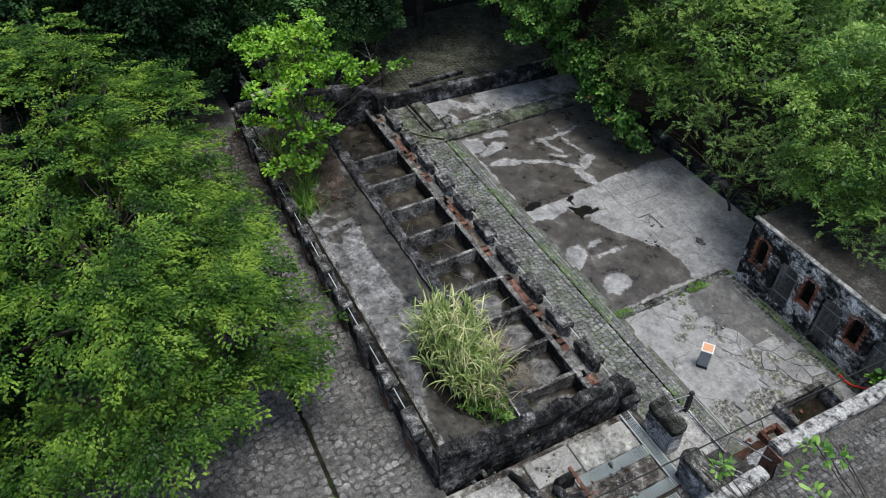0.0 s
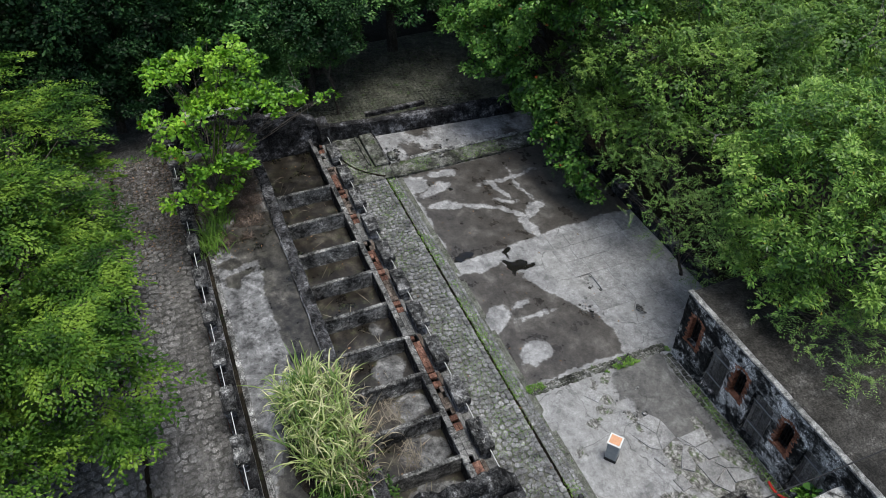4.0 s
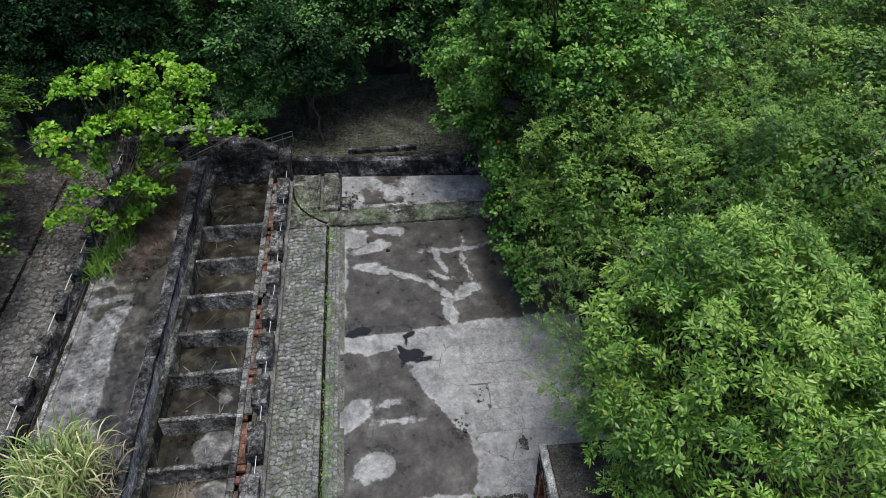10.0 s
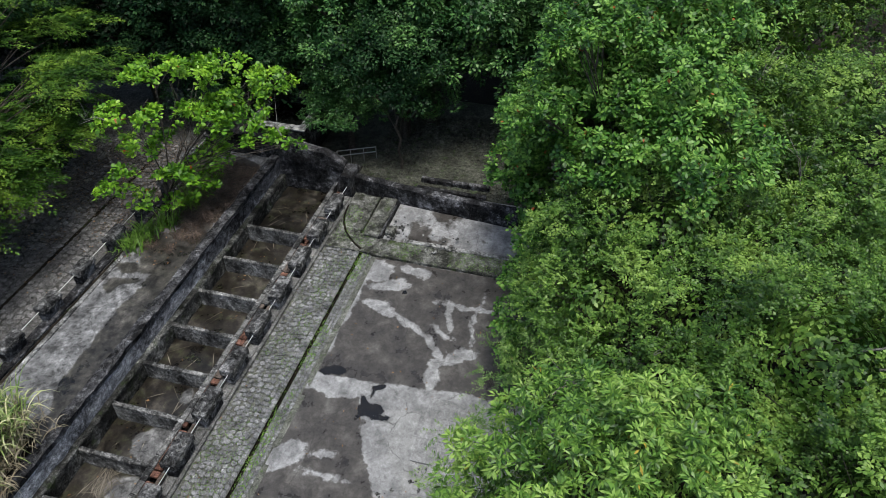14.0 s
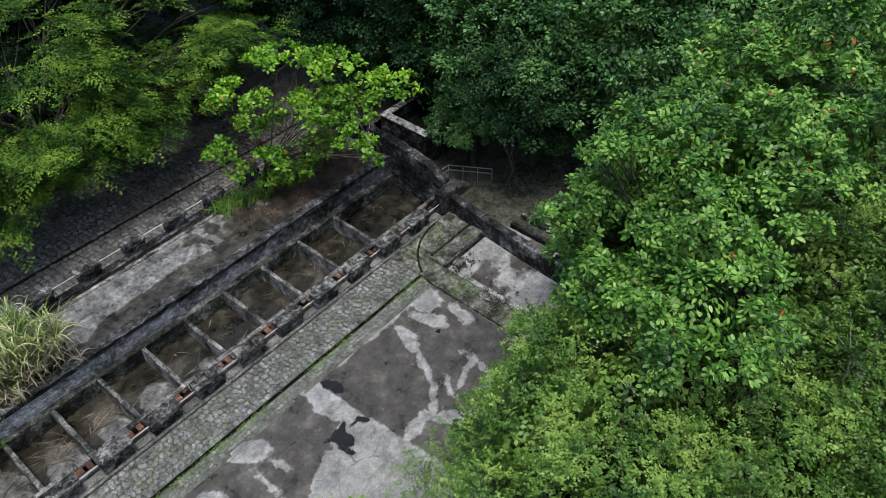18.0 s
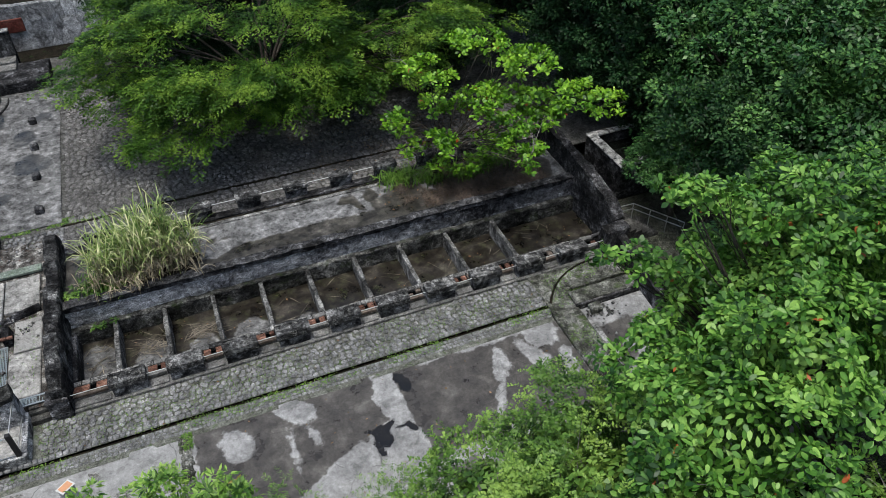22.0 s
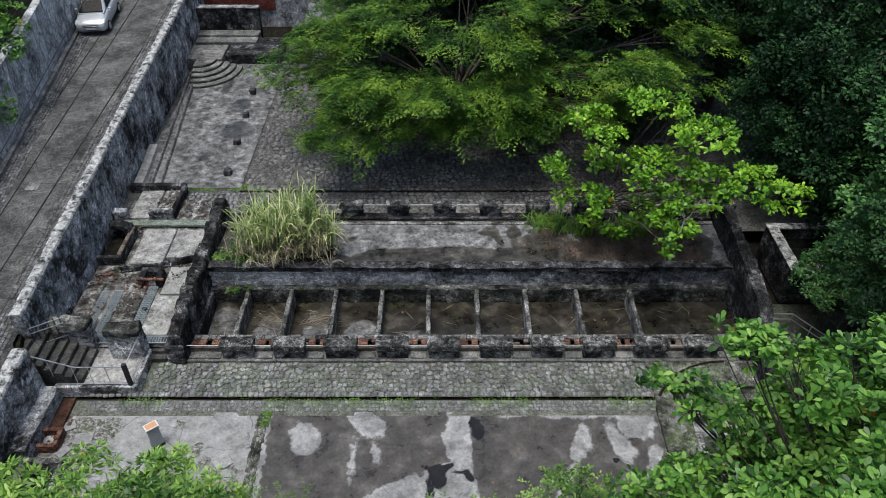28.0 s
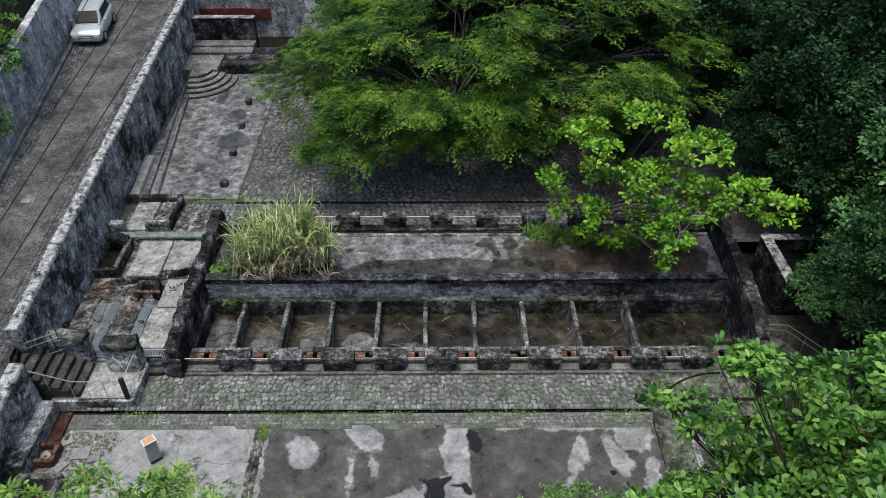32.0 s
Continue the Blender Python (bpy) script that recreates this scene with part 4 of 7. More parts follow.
            for di, dk, e in ((-1, 0, ((0, 0), (0, 1))), (1, 0, ((1, 0), (1, 1))), (0, -1, ((0, 0), (1, 0))), (0, 1, ((0, 1), (1, 1)))):
                if not ok(i + di, k + dk):
                    (a, b), (c, d) = e
                    bm.faces.new([vert(i + a, k + b, 0), vert(i + c, k + d, 0), vert(i + c, k + d, 1), vert(i + a, k + b, 1)])
    bmesh.ops.recalc_face_normals(bm, faces=bm.faces[:])
    return bm


front = setting(part("wall_vaults", pierced_wall(-9.0, 1.65, -0.05, 3.1, -8.0, -8.17, 0.09), M_VAULT), "blackened flaking plaster front with arched doors and windows", "wall")
setting(part("coping_vaults", rough_box((-9.05, -8.17, 3.1), (1.7, -7.96, 3.2), 0.2, 0.02, 0.02), M_CAP2), "grey coping stone along the vault front", "coping")
# added backing close behind the openings, coloured dark for the unlit interior
setting(part("wall_vaults_inner", box((-9, -9.3, -0.1), (1.3, -9.2, 2.79)), M_PILLAR), "dark backing wall close behind the vault openings", "wall")
setting(part("roof_vaults", rough_box((-9, -17, 2.8), (1.66, -8.18, 3.15), 0.6, 0.03), M_ROOF), "flat dark wet roof of the vaults", "roof")
setting(part("wall_vaults_end", rough_box((1.2, -17, -0.3), (1.6, -8.2, 2.79), 0.6, 0.04), M_WALL), "dark end wall of the vaults", "wall")
n_door = n_win = 0
for cx, half, z0, z1 in OPENINGS:
    if half > 0.4:
        n_door += 1
        d = setting(thing(f"door_{n_door}"), "weathered grey plank door with iron straps", "door")
        for i in range(6):
            x = cx - half + 0.02 + i * 0.146
            top = z1 + 0.2 * math.sqrt(max(0, 1 - ((x + 0.07 - cx) / half) ** 2))
            part("plank", box((x, -8.2, z0 + 0.03 * (i % 3)), (x + 0.136, -8.16 + 0.01 * (i % 2), top - 0.05), 0.006), M_WOOD, d)
        for z in (0.7, 1.75):
            part("strap", box((cx - half - 0.12, -8.15, z), (cx + half + 0.12, -8.12, z + 0.06), 0.005), M_STRAP, d, "grey iron strap")
    else:
        n_win += 1
        w = setting(thing(f"window_{n_win}"), "small arched window with iron bars and broken brick surround", "window")
        for i in range(4):
            rod("bar", (cx - half + 0.11 * (i + 1), -8.15, z0), (cx - half + 0.11 * (i + 1), -8.15, z1 + 0.18), 0.013, M_IRON, w)
        i = 0
        for z in np.arange(z0 - 0.15, z1 + 0.2, 0.085):
            for s in (-1, 1):
                i += 1
                wd = 0.12 + 0.07 * ((i * 7) % 3) / 2
                xa = cx + s * (half - 0.05 + 0.02 * ((i * 5) % 4) / 3)
                part("brick", box((min(xa, xa + s * wd), -8.19, z), (max(xa, xa + s * wd), -7.99 + 0.012 * ((i * 3) % 4) / 3, z + 0.07), 0.01), M_BRICK_RED, w)
        for i in range(7):
            a = math.pi * (0.14 + 0.12 * i)
            px, pz = cx + (half + 0.05) * math.cos(a), z1 + 0.02 + 0.27 * math.sin(a)
            part("brick", box((px - 0.045, -8.19, pz - 0.05), (px + 0.045, -7.985, pz + 0.06), 0.012), M_BRICK_RED, w)
        part("brick", box((cx - half - 0.08, -8.19, z0 - 0.12), (cx + half + 0.08, -7.985, z0 - 0.02), 0.015), M_BRICK_RED, w)

# ---------------------------------------------------------------- trees
def leaf_quads(base, way, normal, length, width):
    """One folded leaf a row: base, two sides and a tip."""
    side = np.cross(way, normal)
    side /= np.linalg.norm(side, axis=1, keepdims=True) + 1e-9
    mid = base + way * length[:, None] * 0.5
    lift = normal * (width * 0.2)[:, None]
    co = np.stack([base, mid + side * width[:, None] * 0.5 + lift, base + way * length[:, None], mid - side * width[:, None] * 0.5 + lift], 1)
    return co.reshape(-1, 3)


def oval_leaves(base, way, normal, length, width):
    """Rounder leaves of six corners: widest past the middle, with a blunt tip."""
    side = np.cross(way, normal)
    side /= np.linalg.norm(side, axis=1, keepdims=True) + 1e-9
    lift = normal * (width * 0.16)[:, None]
    w = side * width[:, None]

    def at(f, s, up):
        return base + way * (length * f)[:, None] + w * s + lift * up
    return np.stack([base, at(0.42, 0.42, 1), at(0.78, 0.44, 0.8), at(1.0, 0.0, -0.5), at(0.78, -0.44, 0.8), at(0.42, -0.42, 1)], 1).reshape(-1, 3)


def unit(v):
    return v / (np.linalg.norm(v, axis=-1, keepdims=True) + 1e-9)


def mounds(blobs, size, fill, seed, low=-0.35):
    """Small mounds of foliage over the outside of the blobs: centre, radius and outward direction of each."""
    r = np.random.default_rng(seed)
    bl = np.array(blobs, float)
    out = []
    for i, b in enumerate(bl):
        rad = b[3:6]
        n = max(4, int(fill * 4 * rad.mean() ** 2 / size**2 * 0.75))
        d = unit(r.normal(size=(n, 3)))
        d = d[d[:, 2] > low]
        n = len(d)
        p = b[:3] + d * rad * (0.8 + 0.32 * r.random(n))[:, None]
        keep = np.ones(n, bool)
        for j, o in enumerate(bl):
            if j != i:
                keep &= (((p - o[:3]) / o[3:6]) ** 2).sum(1) > 0.55
        s = np.minimum(size, rad.mean() * 0.6) * (0.65 + 0.7 * r.random(n))
        out.append(np.c_[p, s, unit(d / rad)][keep])
    return np.concatenate(out)


def mound_points(blobs, size, fill, each, seed):
    """Points over the upper side of every mound, each a square metre, with the direction that they face."""
    r = np.random.default_rng(seed + 1)
    m = mounds(blobs, size, fill, seed)
    n = np.maximum(2, (each * 6.28 * m[:, 3] ** 2).astype(int))
    m = np.repeat(m, n, 0)
    ax = unit(m[:, 4:7] * 0.6 + [0, 0, 0.7])
    v = unit(r.normal(size=(len(m), 3)))
    dot = (v * ax).sum(1, keepdims=True)
    v = unit(np.where(dot < 0, v - 2 * dot * ax, v) + ax * 0.15)
    return np.c_[m[:, :3] + v * (m[:, 3] * (0.72 + 0.4 * r.random(len(m))))[:, None] * [1, 1, 0.85], v]


def crown_mesh(name, blobs, material, leaf, per, spread, density, mode="tuft", droop=0.1, shell=0.5, seed=1, up=0.6, rag=0.3, oval=False, bend=0.18, mound=None, core=0.0):
    """Leaves of a crown. blobs: rows of centre and radii; density: tufts a square metre of blob surface.
    mode tuft: leaves spread in a small cloud; rosette: leaves radiate from a twig's end; spray: leaves in flat fronds that point outwards; twig: two rows of leaves along arching twigs.
    mound: the radius of the mounds that the crown is made of, and how closely they stand; core: a lining of larger leaves inside the blobs."""
    r = np.random.default_rng(seed)
    bl = np.array(blobs, float)
    axis = bl[:, :3].mean(0)
    if mound:
        T = mound_points(blobs, mound[0], mound[1], density, seed)
    else:
        T = []
        for cx, cy, cz, rx, ry, rz in bl:
            n = int(density * 2.2 * (rx * ry + rx * rz + ry * rz) * 2)
            d = unit(r.normal(size=(n, 3)))
            d[:, 2] = np.where(d[:, 2] < -0.35, -d[:, 2], d[:, 2])
            rad = shell + (1 - shell) * r.random(n) ** 0.5
            lump = 1 + rag * np.sin(d[:, 0] * 6 + cx * 3) * np.sin(d[:, 1] * 7 + cy * 3) + 0.5 * rag * np.sin(d[:, 2] * 9 + cz * 5 + d[:, 0] * 5)
            c = np.array([cx, cy, cz]) + d * (rad * lump)[:, None] * [rx, ry, rz]
            T.append(np.concatenate([c, d], 1))
        T = np.concatenate(T)
    m = len(T)
    k = m * per
    c, d = np.repeat(T[:, :3], per, 0), np.repeat(T[:, 3:], per, 0)
    if mode == "spray":
        out = T[:, :3] - axis
        out[:, 2] = 0
        out = unit(unit(out) + T[:, 3:] * [0.8, 0.8, 0] + r.normal(size=(m, 3)) * [0.5, 0.5, 0])
        out[:, 2] = r.normal(size=m) * 0.12 - droop
        out = np.repeat(unit(out), per, 0)
        lat = unit(np.cross(out, np.tile([0, 0, 1.0], (k, 1))))
        long = np.repeat(spread * (0.6 + 0.8 * r.random(m)), per)
        s = np.where(r.random(k) < 0.5, -1.0, 1.0)
        f = (np.floor(r.random(k) * 6) + 0.25 * s) / 6 + 0.08
        along = r.random(k) ** 0.8
        reach = long * 0.42 * (1.05 - 0.7 * f) * along
        arc = f + 0.7 * reach / long
        base = c + out * (long * arc)[:, None] + lat * (s * reach * 0.75)[:, None] - np.array([0, 0, 1.0]) * (bend * long * arc * arc)[:, None] + r.normal(size=(k, 3)) * 0.018
        way = unit(out * 0.8 + lat * (s * 0.55)[:, None] + np.array([0, 0, -0.3 * bend]) + r.normal(size=(k, 3)) * 0.25)
        nrm = np.array([0, 0, 1.0]) + r.normal(size=(k, 3)) * 0.28
    elif mode == "twig":
        run = np.repeat(unit(T[:, 3:] * 0.7 + [0, 0, 0.15] + r.normal(size=(m, 3)) * 0.55), per, 0)
        long = np.repeat(spread * (0.6 + 0.8 * r.random(m)), per)
        i = np.tile(np.arange(per), m)
        f, s = (i + 0.5) / per, np.where(i % 2 == 0, -1.0, 1.0)
        lat = unit(np.cross(run, np.tile([0, 0, 1.0], (k, 1))))
        base = c + run * (long * f)[:, None] - np.array([0, 0, 1.0]) * (bend * long * f * f)[:, None] + r.normal(size=(k, 3)) * 0.012
        way = unit(run * 0.5 + lat * (s * 0.8)[:, None] - np.array([0, 0, 1.0]) * droop + r.normal(size=(k, 3)) * 0.22)
        nrm = np.array([0, 0, 1.0]) * up + d * 0.55 + r.normal(size=(k, 3)) * 0.25
    elif mode == "rosette":
        ax = np.repeat(unit(T[:, 3:] * 0.8 + [0, 0, 0.75] + r.normal(size=(m, 3)) * 0.25), per, 0)
        v = r.normal(size=(k, 3))
        v = unit(v - ax * (v * ax).sum(1, keepdims=True))
        open_ = 0.15 + 0.75 * r.random(k)
        way = unit(v + ax * (open_ - droop)[:, None])
        base = c + way * (0.04 + spread * 0.25 * r.random(k))[:, None] - ax * (spread * 0.5 * r.random(k))[:, None]
        nrm = ax + r.normal(size=(k, 3)) * 0.15
    else:
        v = unit(r.normal(size=(k, 3)))
        base = c + v * (spread * r.random(k) ** 0.6)[:, None] * [1, 1, 0.6]
        way = unit(v * [1, 1, 0.4] + d * 0.6 - np.array([0, 0, 1.0]) * droop + r.normal(size=(k, 3)) * 0.3)
        nrm = np.array([0, 0, 1.0]) * up + r.normal(size=(k, 3)) * 0.3 + d * 0.6
    s = 0.65 + 0.7 * r.random(k)
    if core:
        big = 0.2
        rad = bl[:, 3:6].mean(1)
        n = (core * 9 * rad**2 / (0.5 * big * big)).astype(int)
        o = np.repeat(bl, n, 0)
        q = unit(r.normal(size=(len(o), 3)))
        inner = o[:, :3] + q * o[:, 3:6] * (0.5 + 0.2 * r.random(len(o)))[:, None]
        base, nrm = np.concatenate([base, inner]), np.concatenate([nrm, q + r.normal(size=q.shape) * 0.3])
        way = np.concatenate([way, unit(np.cross(q, r.normal(size=q.shape)))])
        s = np.concatenate([s, np.full(len(o), big / leaf[0])])
    nrm = nrm - way * (nrm * way).sum(1, keepdims=True)
    nrm = unit(nrm)
    k = len(base)
    if oval:
        return array_mesh(name, oval_leaves(base, way, nrm, leaf[0] * s, leaf[1] * s), np.arange(k * 6).reshape(-1, 6), material)
    co = leaf_quads(base, way, nrm, leaf[0] * s, leaf[1] * s)
    return array_mesh(name, co, np.arange(k * 4).reshape(-1, 4), material)


def clumps(blobs, n, size, seed, flat=1.0):
    """Breaks each blob up into n smaller ones that sit on and in it, for an uneven crown with gaps."""
    r = np.random.default_rng(seed)
    out = []
    for b in blobs:
        c, rad = np.array(b[:3]), np.array(b[3:6])
        for _ in range(n):
            d = unit(r.normal(size=3))
            d[2] = abs(d[2]) * 1.1 - 0.3
            s = size * (0.7 + 0.6 * r.random())
            out.append((*(c + d * rad * (0.62 + 0.4 * r.random())), *(s * (0.6 * rad + 0.4 * rad.mean()) * [1, 1, flat])))
    return out


def limb_paths(base, blobs, height, r0, seed=1, twigs=5):
    """A trunk that forks into limbs, which run to the blobs, and twigs in them."""
    r = np.random.default_rng(seed)
    base = np.array(base, float)
    mean = np.array([[b[0], b[1]] for b in blobs]).mean(0)
    top = np.array([base[0] + (mean[0] - base[0]) * 0.35, base[1] + (mean[1] - base[1]) * 0.35, base[2] + height])
    paths = [[(*(base + (top - base) * f + np.r_[r.normal(size=2) * 0.06 * (0 < f < 1), 0]), r0 * (1.25 - 0.55 * f)) for f in np.linspace(0, 1, 6)]]
    for b in blobs:
        c = np.array(b[:3])
        a = base + (top - base) * (0.55 + 0.45 * r.random())
        n = 7
        mid = (a + c) / 2 + np.r_[r.normal(size=2) * 0.3, 0.1 * np.linalg.norm(c - a)]
        lim = [(*((1 - s) ** 2 * a + 2 * s * (1 - s) * mid + s * s * c), r0 * 0.3 * min(1.0, b[3] / 1.3) * (1 - s * 0.85)) for s in np.linspace(0, 1, n)]
        paths.append(lim)
        for _ in range(twigs):
            p = np.array(lim[int((0.45 + 0.5 * r.random()) * (n - 1))][:3])
            d = r.normal(size=3)
            d[2] = abs(d[2]) * 0.5
            e = c + unit(d) * np.array(b[3:6]) * 0.95
            m2 = (p + e) / 2 + r.normal(size=3) * 0.15
            paths.append([(*((1 - q) ** 2 * p + 2 * q * (1 - q) * m2 + q * q * e), max(0.008, r0 * 0.13 * (1.1 - q))) for q in np.linspace(0, 1, 5)])
    return paths


def tree(name, base, blobs, height, r0, leaves, label, seed, group="", bare=0, twigs=5, split=None):
    """leaves: a keyword set for crown_mesh."""
    root = thing(name, base, label, "tree", group)
    b = np.array(base)
    local = [(x - b[0], y - b[1], z - b[2], rx, ry, rz) for x, y, z, rx, ry, rz in blobs]
    co, fa = tubes(limb_paths((0, 0, -0.2), local, height, r0, seed, twigs))
    new("trunk", array_mesh("trunk", co, fa, M_BARK, True)).parent = root
    new("crown", crown_mesh("crown", clumps(local, split[0], split[1], seed, *split[2:]) if split else local, seed=seed, **leaves)).parent = root
    r = np.random.default_rng(seed + 50)
    for _ in range(bare):
        c = np.array(local[r.integers(len(local))])
        d = r.normal(size=3)
        d[2] = abs(d[2]) * 0.7 + 0.2
        d = unit(d)
        a = c[:3] + d * c[3:6] * 0.5
        e = c[:3] + d * c[3:6] * 1.2 + r.normal(size=3) * 0.2
        paths = [[(*(a + (e - a) * q + r.normal(size=3) * 0.05), 0.028 * (1.15 - q)) for q in np.linspace(0, 1, 5)]]
        for _ in range(4):
            s = a + (e - a) * (0.35 + 0.5 * r.random())
            w = r.normal(size=3) * 0.45
            paths.append([(*(s + ((e - a) * 0.4 + w) * u), 0.014 * (1.15 - u)) for u in np.linspace(0, 1, 4)])
        co, fa = tubes(paths, 5)
        o = new("bare_twig", array_mesh("bare_twig", co, fa, M_TWIG, True))
        o.parent = root
        o["label"] = "pale leafless twig"
    return root


FEATHER = dict(material=M_LEAF_FINE, leaf=(0.115, 0.062), per=80, spread=1.0, density=2.35, mode="spray", droop=0.1, shell=0.15, rag=0.3)
WISPY = dict(material=M_LEAF_WISP, leaf=(0.085, 0.022), per=26, spread=0.5, density=9.0, mode="twig", droop=0.0, bend=0.35, mound=(0.4, 0.9))
ALMOND = dict(material=M_LEAF_ALMOND, leaf=(0.185, 0.1), per=9, spread=0.16, density=9.5, mode="rosette", droop=0.15, shell=0.2, rag=0.4, oval=True)
MANGO = dict(material=M_LEAF_MANGO, leaf=(0.155, 0.047), per=12, spread=0.11, density=16.0, mode="rosette", droop=0.3, mound=(0.34, 0.95), core=0.8)
BUSH = dict(material=M_LEAF_BUSH, leaf=(0.085, 0.048), per=16, spread=0.42, density=16.0, mode="twig", droop=0.05, bend=0.35, mound=(0.42, 0.85), core=0.6)
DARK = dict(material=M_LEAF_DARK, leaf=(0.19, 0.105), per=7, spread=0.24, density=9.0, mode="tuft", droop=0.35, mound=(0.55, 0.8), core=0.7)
SEA = dict(material=M_LEAF_SEA, leaf=(0.16, 0.076), per=9, spread=0.16, density=16.0, mode="rosette", droop=0.2, mound=(0.42, 0.85), core=0.85, oval=True)

# ---------------------------------------------------------------- the trees of the place
tree("almond_tree", (14.0, 6.4, 1.1), [(14.2, 6.7, 6.2, 1.5, 1.2, 0.4), (14.9, 7.0, 4.5, 1.4, 1.1, 0.35), (16.9, 4.9, 5.2, 1.6, 1.4, 0.4), (19.4, 3.7, 5.4, 1.6, 1.3, 0.4), (20.7, 3.9, 4.7, 1.1, 1.1, 0.35), (16.4, 2.4, 4.6, 0.9, 0.8, 0.3), (16.2, 1.3, 4.8, 0.6, 0.7, 0.22), (15.7, 0.5, 5.0, 0.4, 0.55, 0.18),
      (16.9, 3.4, 5.0, 1.3, 1.1, 0.35), (18.1, 5.7, 6.2, 1.6, 1.4, 0.4), (15.5, 4.4, 5.7, 1.3, 1.2, 0.35), (16.3, 6.6, 7.1, 1.3, 1.2, 0.35), (17.6, 4.4, 7.0, 1.1, 1.0, 0.35), (18.7, 5.6, 4.2, 1.2, 1.1, 0.35), (14.0, 5.4, 3.7, 1.0, 0.9, 0.3), (16.1, 4.8, 3.5, 1.1, 0.9, 0.35), (14.2, 5.7, 2.3, 0.6, 0.5, 0.4), (15.2, 5.0, 2.4, 0.7, 0.5, 0.4), (16.4, 5.5, 2.6, 0.8, 0.6, 0.45), (13.4, 6.4, 2.9, 0.6, 0.5, 0.4), (12.9, 7.3, 3.4, 0.8, 0.8, 0.3), (12.8, 6.5, 4.5, 0.7, 0.6, 0.3), (15.5, 4.3, 2.7, 0.5, 0.4, 0.3), (17.6, 5.2, 3.2, 0.7, 0.6, 0.4)],
     2.6, 0.11, ALMOND, "young tree with broad bright green leaves in tiers", 3, bare=5, split=(13, 0.25))
tree("flame_tree", (8.5, 15.0, 0.3), [(4.6, 9.7, 3.2, 0.7, 0.5, 0.2), (5.2, 10.3, 3.5, 0.9, 0.7, 0.25), (3.9, 11.2, 3.5, 1.7, 1.3, 0.4), (7.4, 11.0, 3.7, 1.9, 1.3, 0.4), (11.2, 11.2, 4.0, 1.8, 1.3, 0.4), (2.6, 13.6, 4.0, 1.7, 1.7, 0.5), (2.4, 16.4, 4.3, 1.7, 1.9, 0.5), (1.6, 14.8, 5.2, 1.5, 1.8, 0.5),
      (5.4, 11.3, 5.4, 2.1, 1.7, 0.5), (8.6, 10.8, 5.2, 2.0, 1.6, 0.5), (12.0, 11.5, 5.4, 2.0, 1.7, 0.5), (15.2, 12.0, 6.2, 2.1, 1.8, 0.5), (18.0, 11.8, 5.6, 1.8, 1.6, 0.5), (3.4, 14.3, 6.6, 1.9, 1.8, 0.5), (15, 10.8, 4.4, 1.8, 1.4, 0.45),
      (6.2, 14.2, 7.2, 2.1, 2.0, 0.55), (10.0, 13.2, 7.0, 2.2, 2.0, 0.55), (13.4, 13.6, 7.9, 2.2, 2.0, 0.55), (16.2, 14.5, 8.7, 2.1, 2.0, 0.55), (9.0, 16.6, 8.2, 2.3, 2.1, 0.6), (5.0, 17.5, 7.0, 2.2, 2.2, 0.55), (13, 17.6, 8.9, 2.4, 2.2, 0.6),
      (17.5, 17.6, 8.6, 2.2, 2.2, 0.6), (9.5, 20, 7.6, 2.3, 2.2, 0.6), (4.0, 20.5, 5.6, 2.0, 2.0, 0.5), (14.5, 21, 7.6, 2.3, 2.2, 0.6), (20, 14.6, 6.6, 2.0, 2.0, 0.55), (6.5, 12.6, 4.4, 1.8, 1.5, 0.45), (10.2, 12.2, 4.5, 1.8, 1.5, 0.45), (13.2, 11.6, 3.6, 1.7, 1.3, 0.5), (8.8, 13.2, 3.5, 2.0, 1.4, 0.45), (12.6, 14.2, 5.2, 2.2, 1.8, 0.6), (5.2, 13.6, 3.0, 2.0, 1.6, 0.5), (16.6, 13.0, 4.0, 2.0, 1.6, 0.6)],
     3.6, 0.3, FEATHER, "wide spreading tree with fine feathery leaves over the upper court", 5, bare=4, twigs=4, split=(7, 0.52, 0.7))
tree("mango_tree", (0.2, -12.6, -0.4), [(1.5, -12.2, 6.6, 3.0, 2.9, 2.8), (3.0, -11.4, 7.3, 1.5, 1.4, 1.6), (2.3, -10.5, 5.8, 1.3, 1.0, 1.4), (-1.4, -11.3, 6.0, 1.8, 1.7, 2.0), (-1.6, -13.4, 6.6, 1.9, 2.0, 1.9), (3.0, -13.4, 7.0, 1.8, 1.9, 2.1), (0.9, -10.1, 5.0, 1.6, 1.1, 1.5), (1.7, -9.9, 4.2, 1.0, 0.8, 0.9), (-0.6, -10.3, 4.5, 1.3, 0.9, 1.0), (1.2, -15.0, 6.0, 1.9, 1.7, 1.8), (-1.2, -15.4, 5.6, 1.9, 1.6, 1.7)],
     4.5, 0.26, MANGO, "round dense tree with long bright leaves beside the roof", 8)
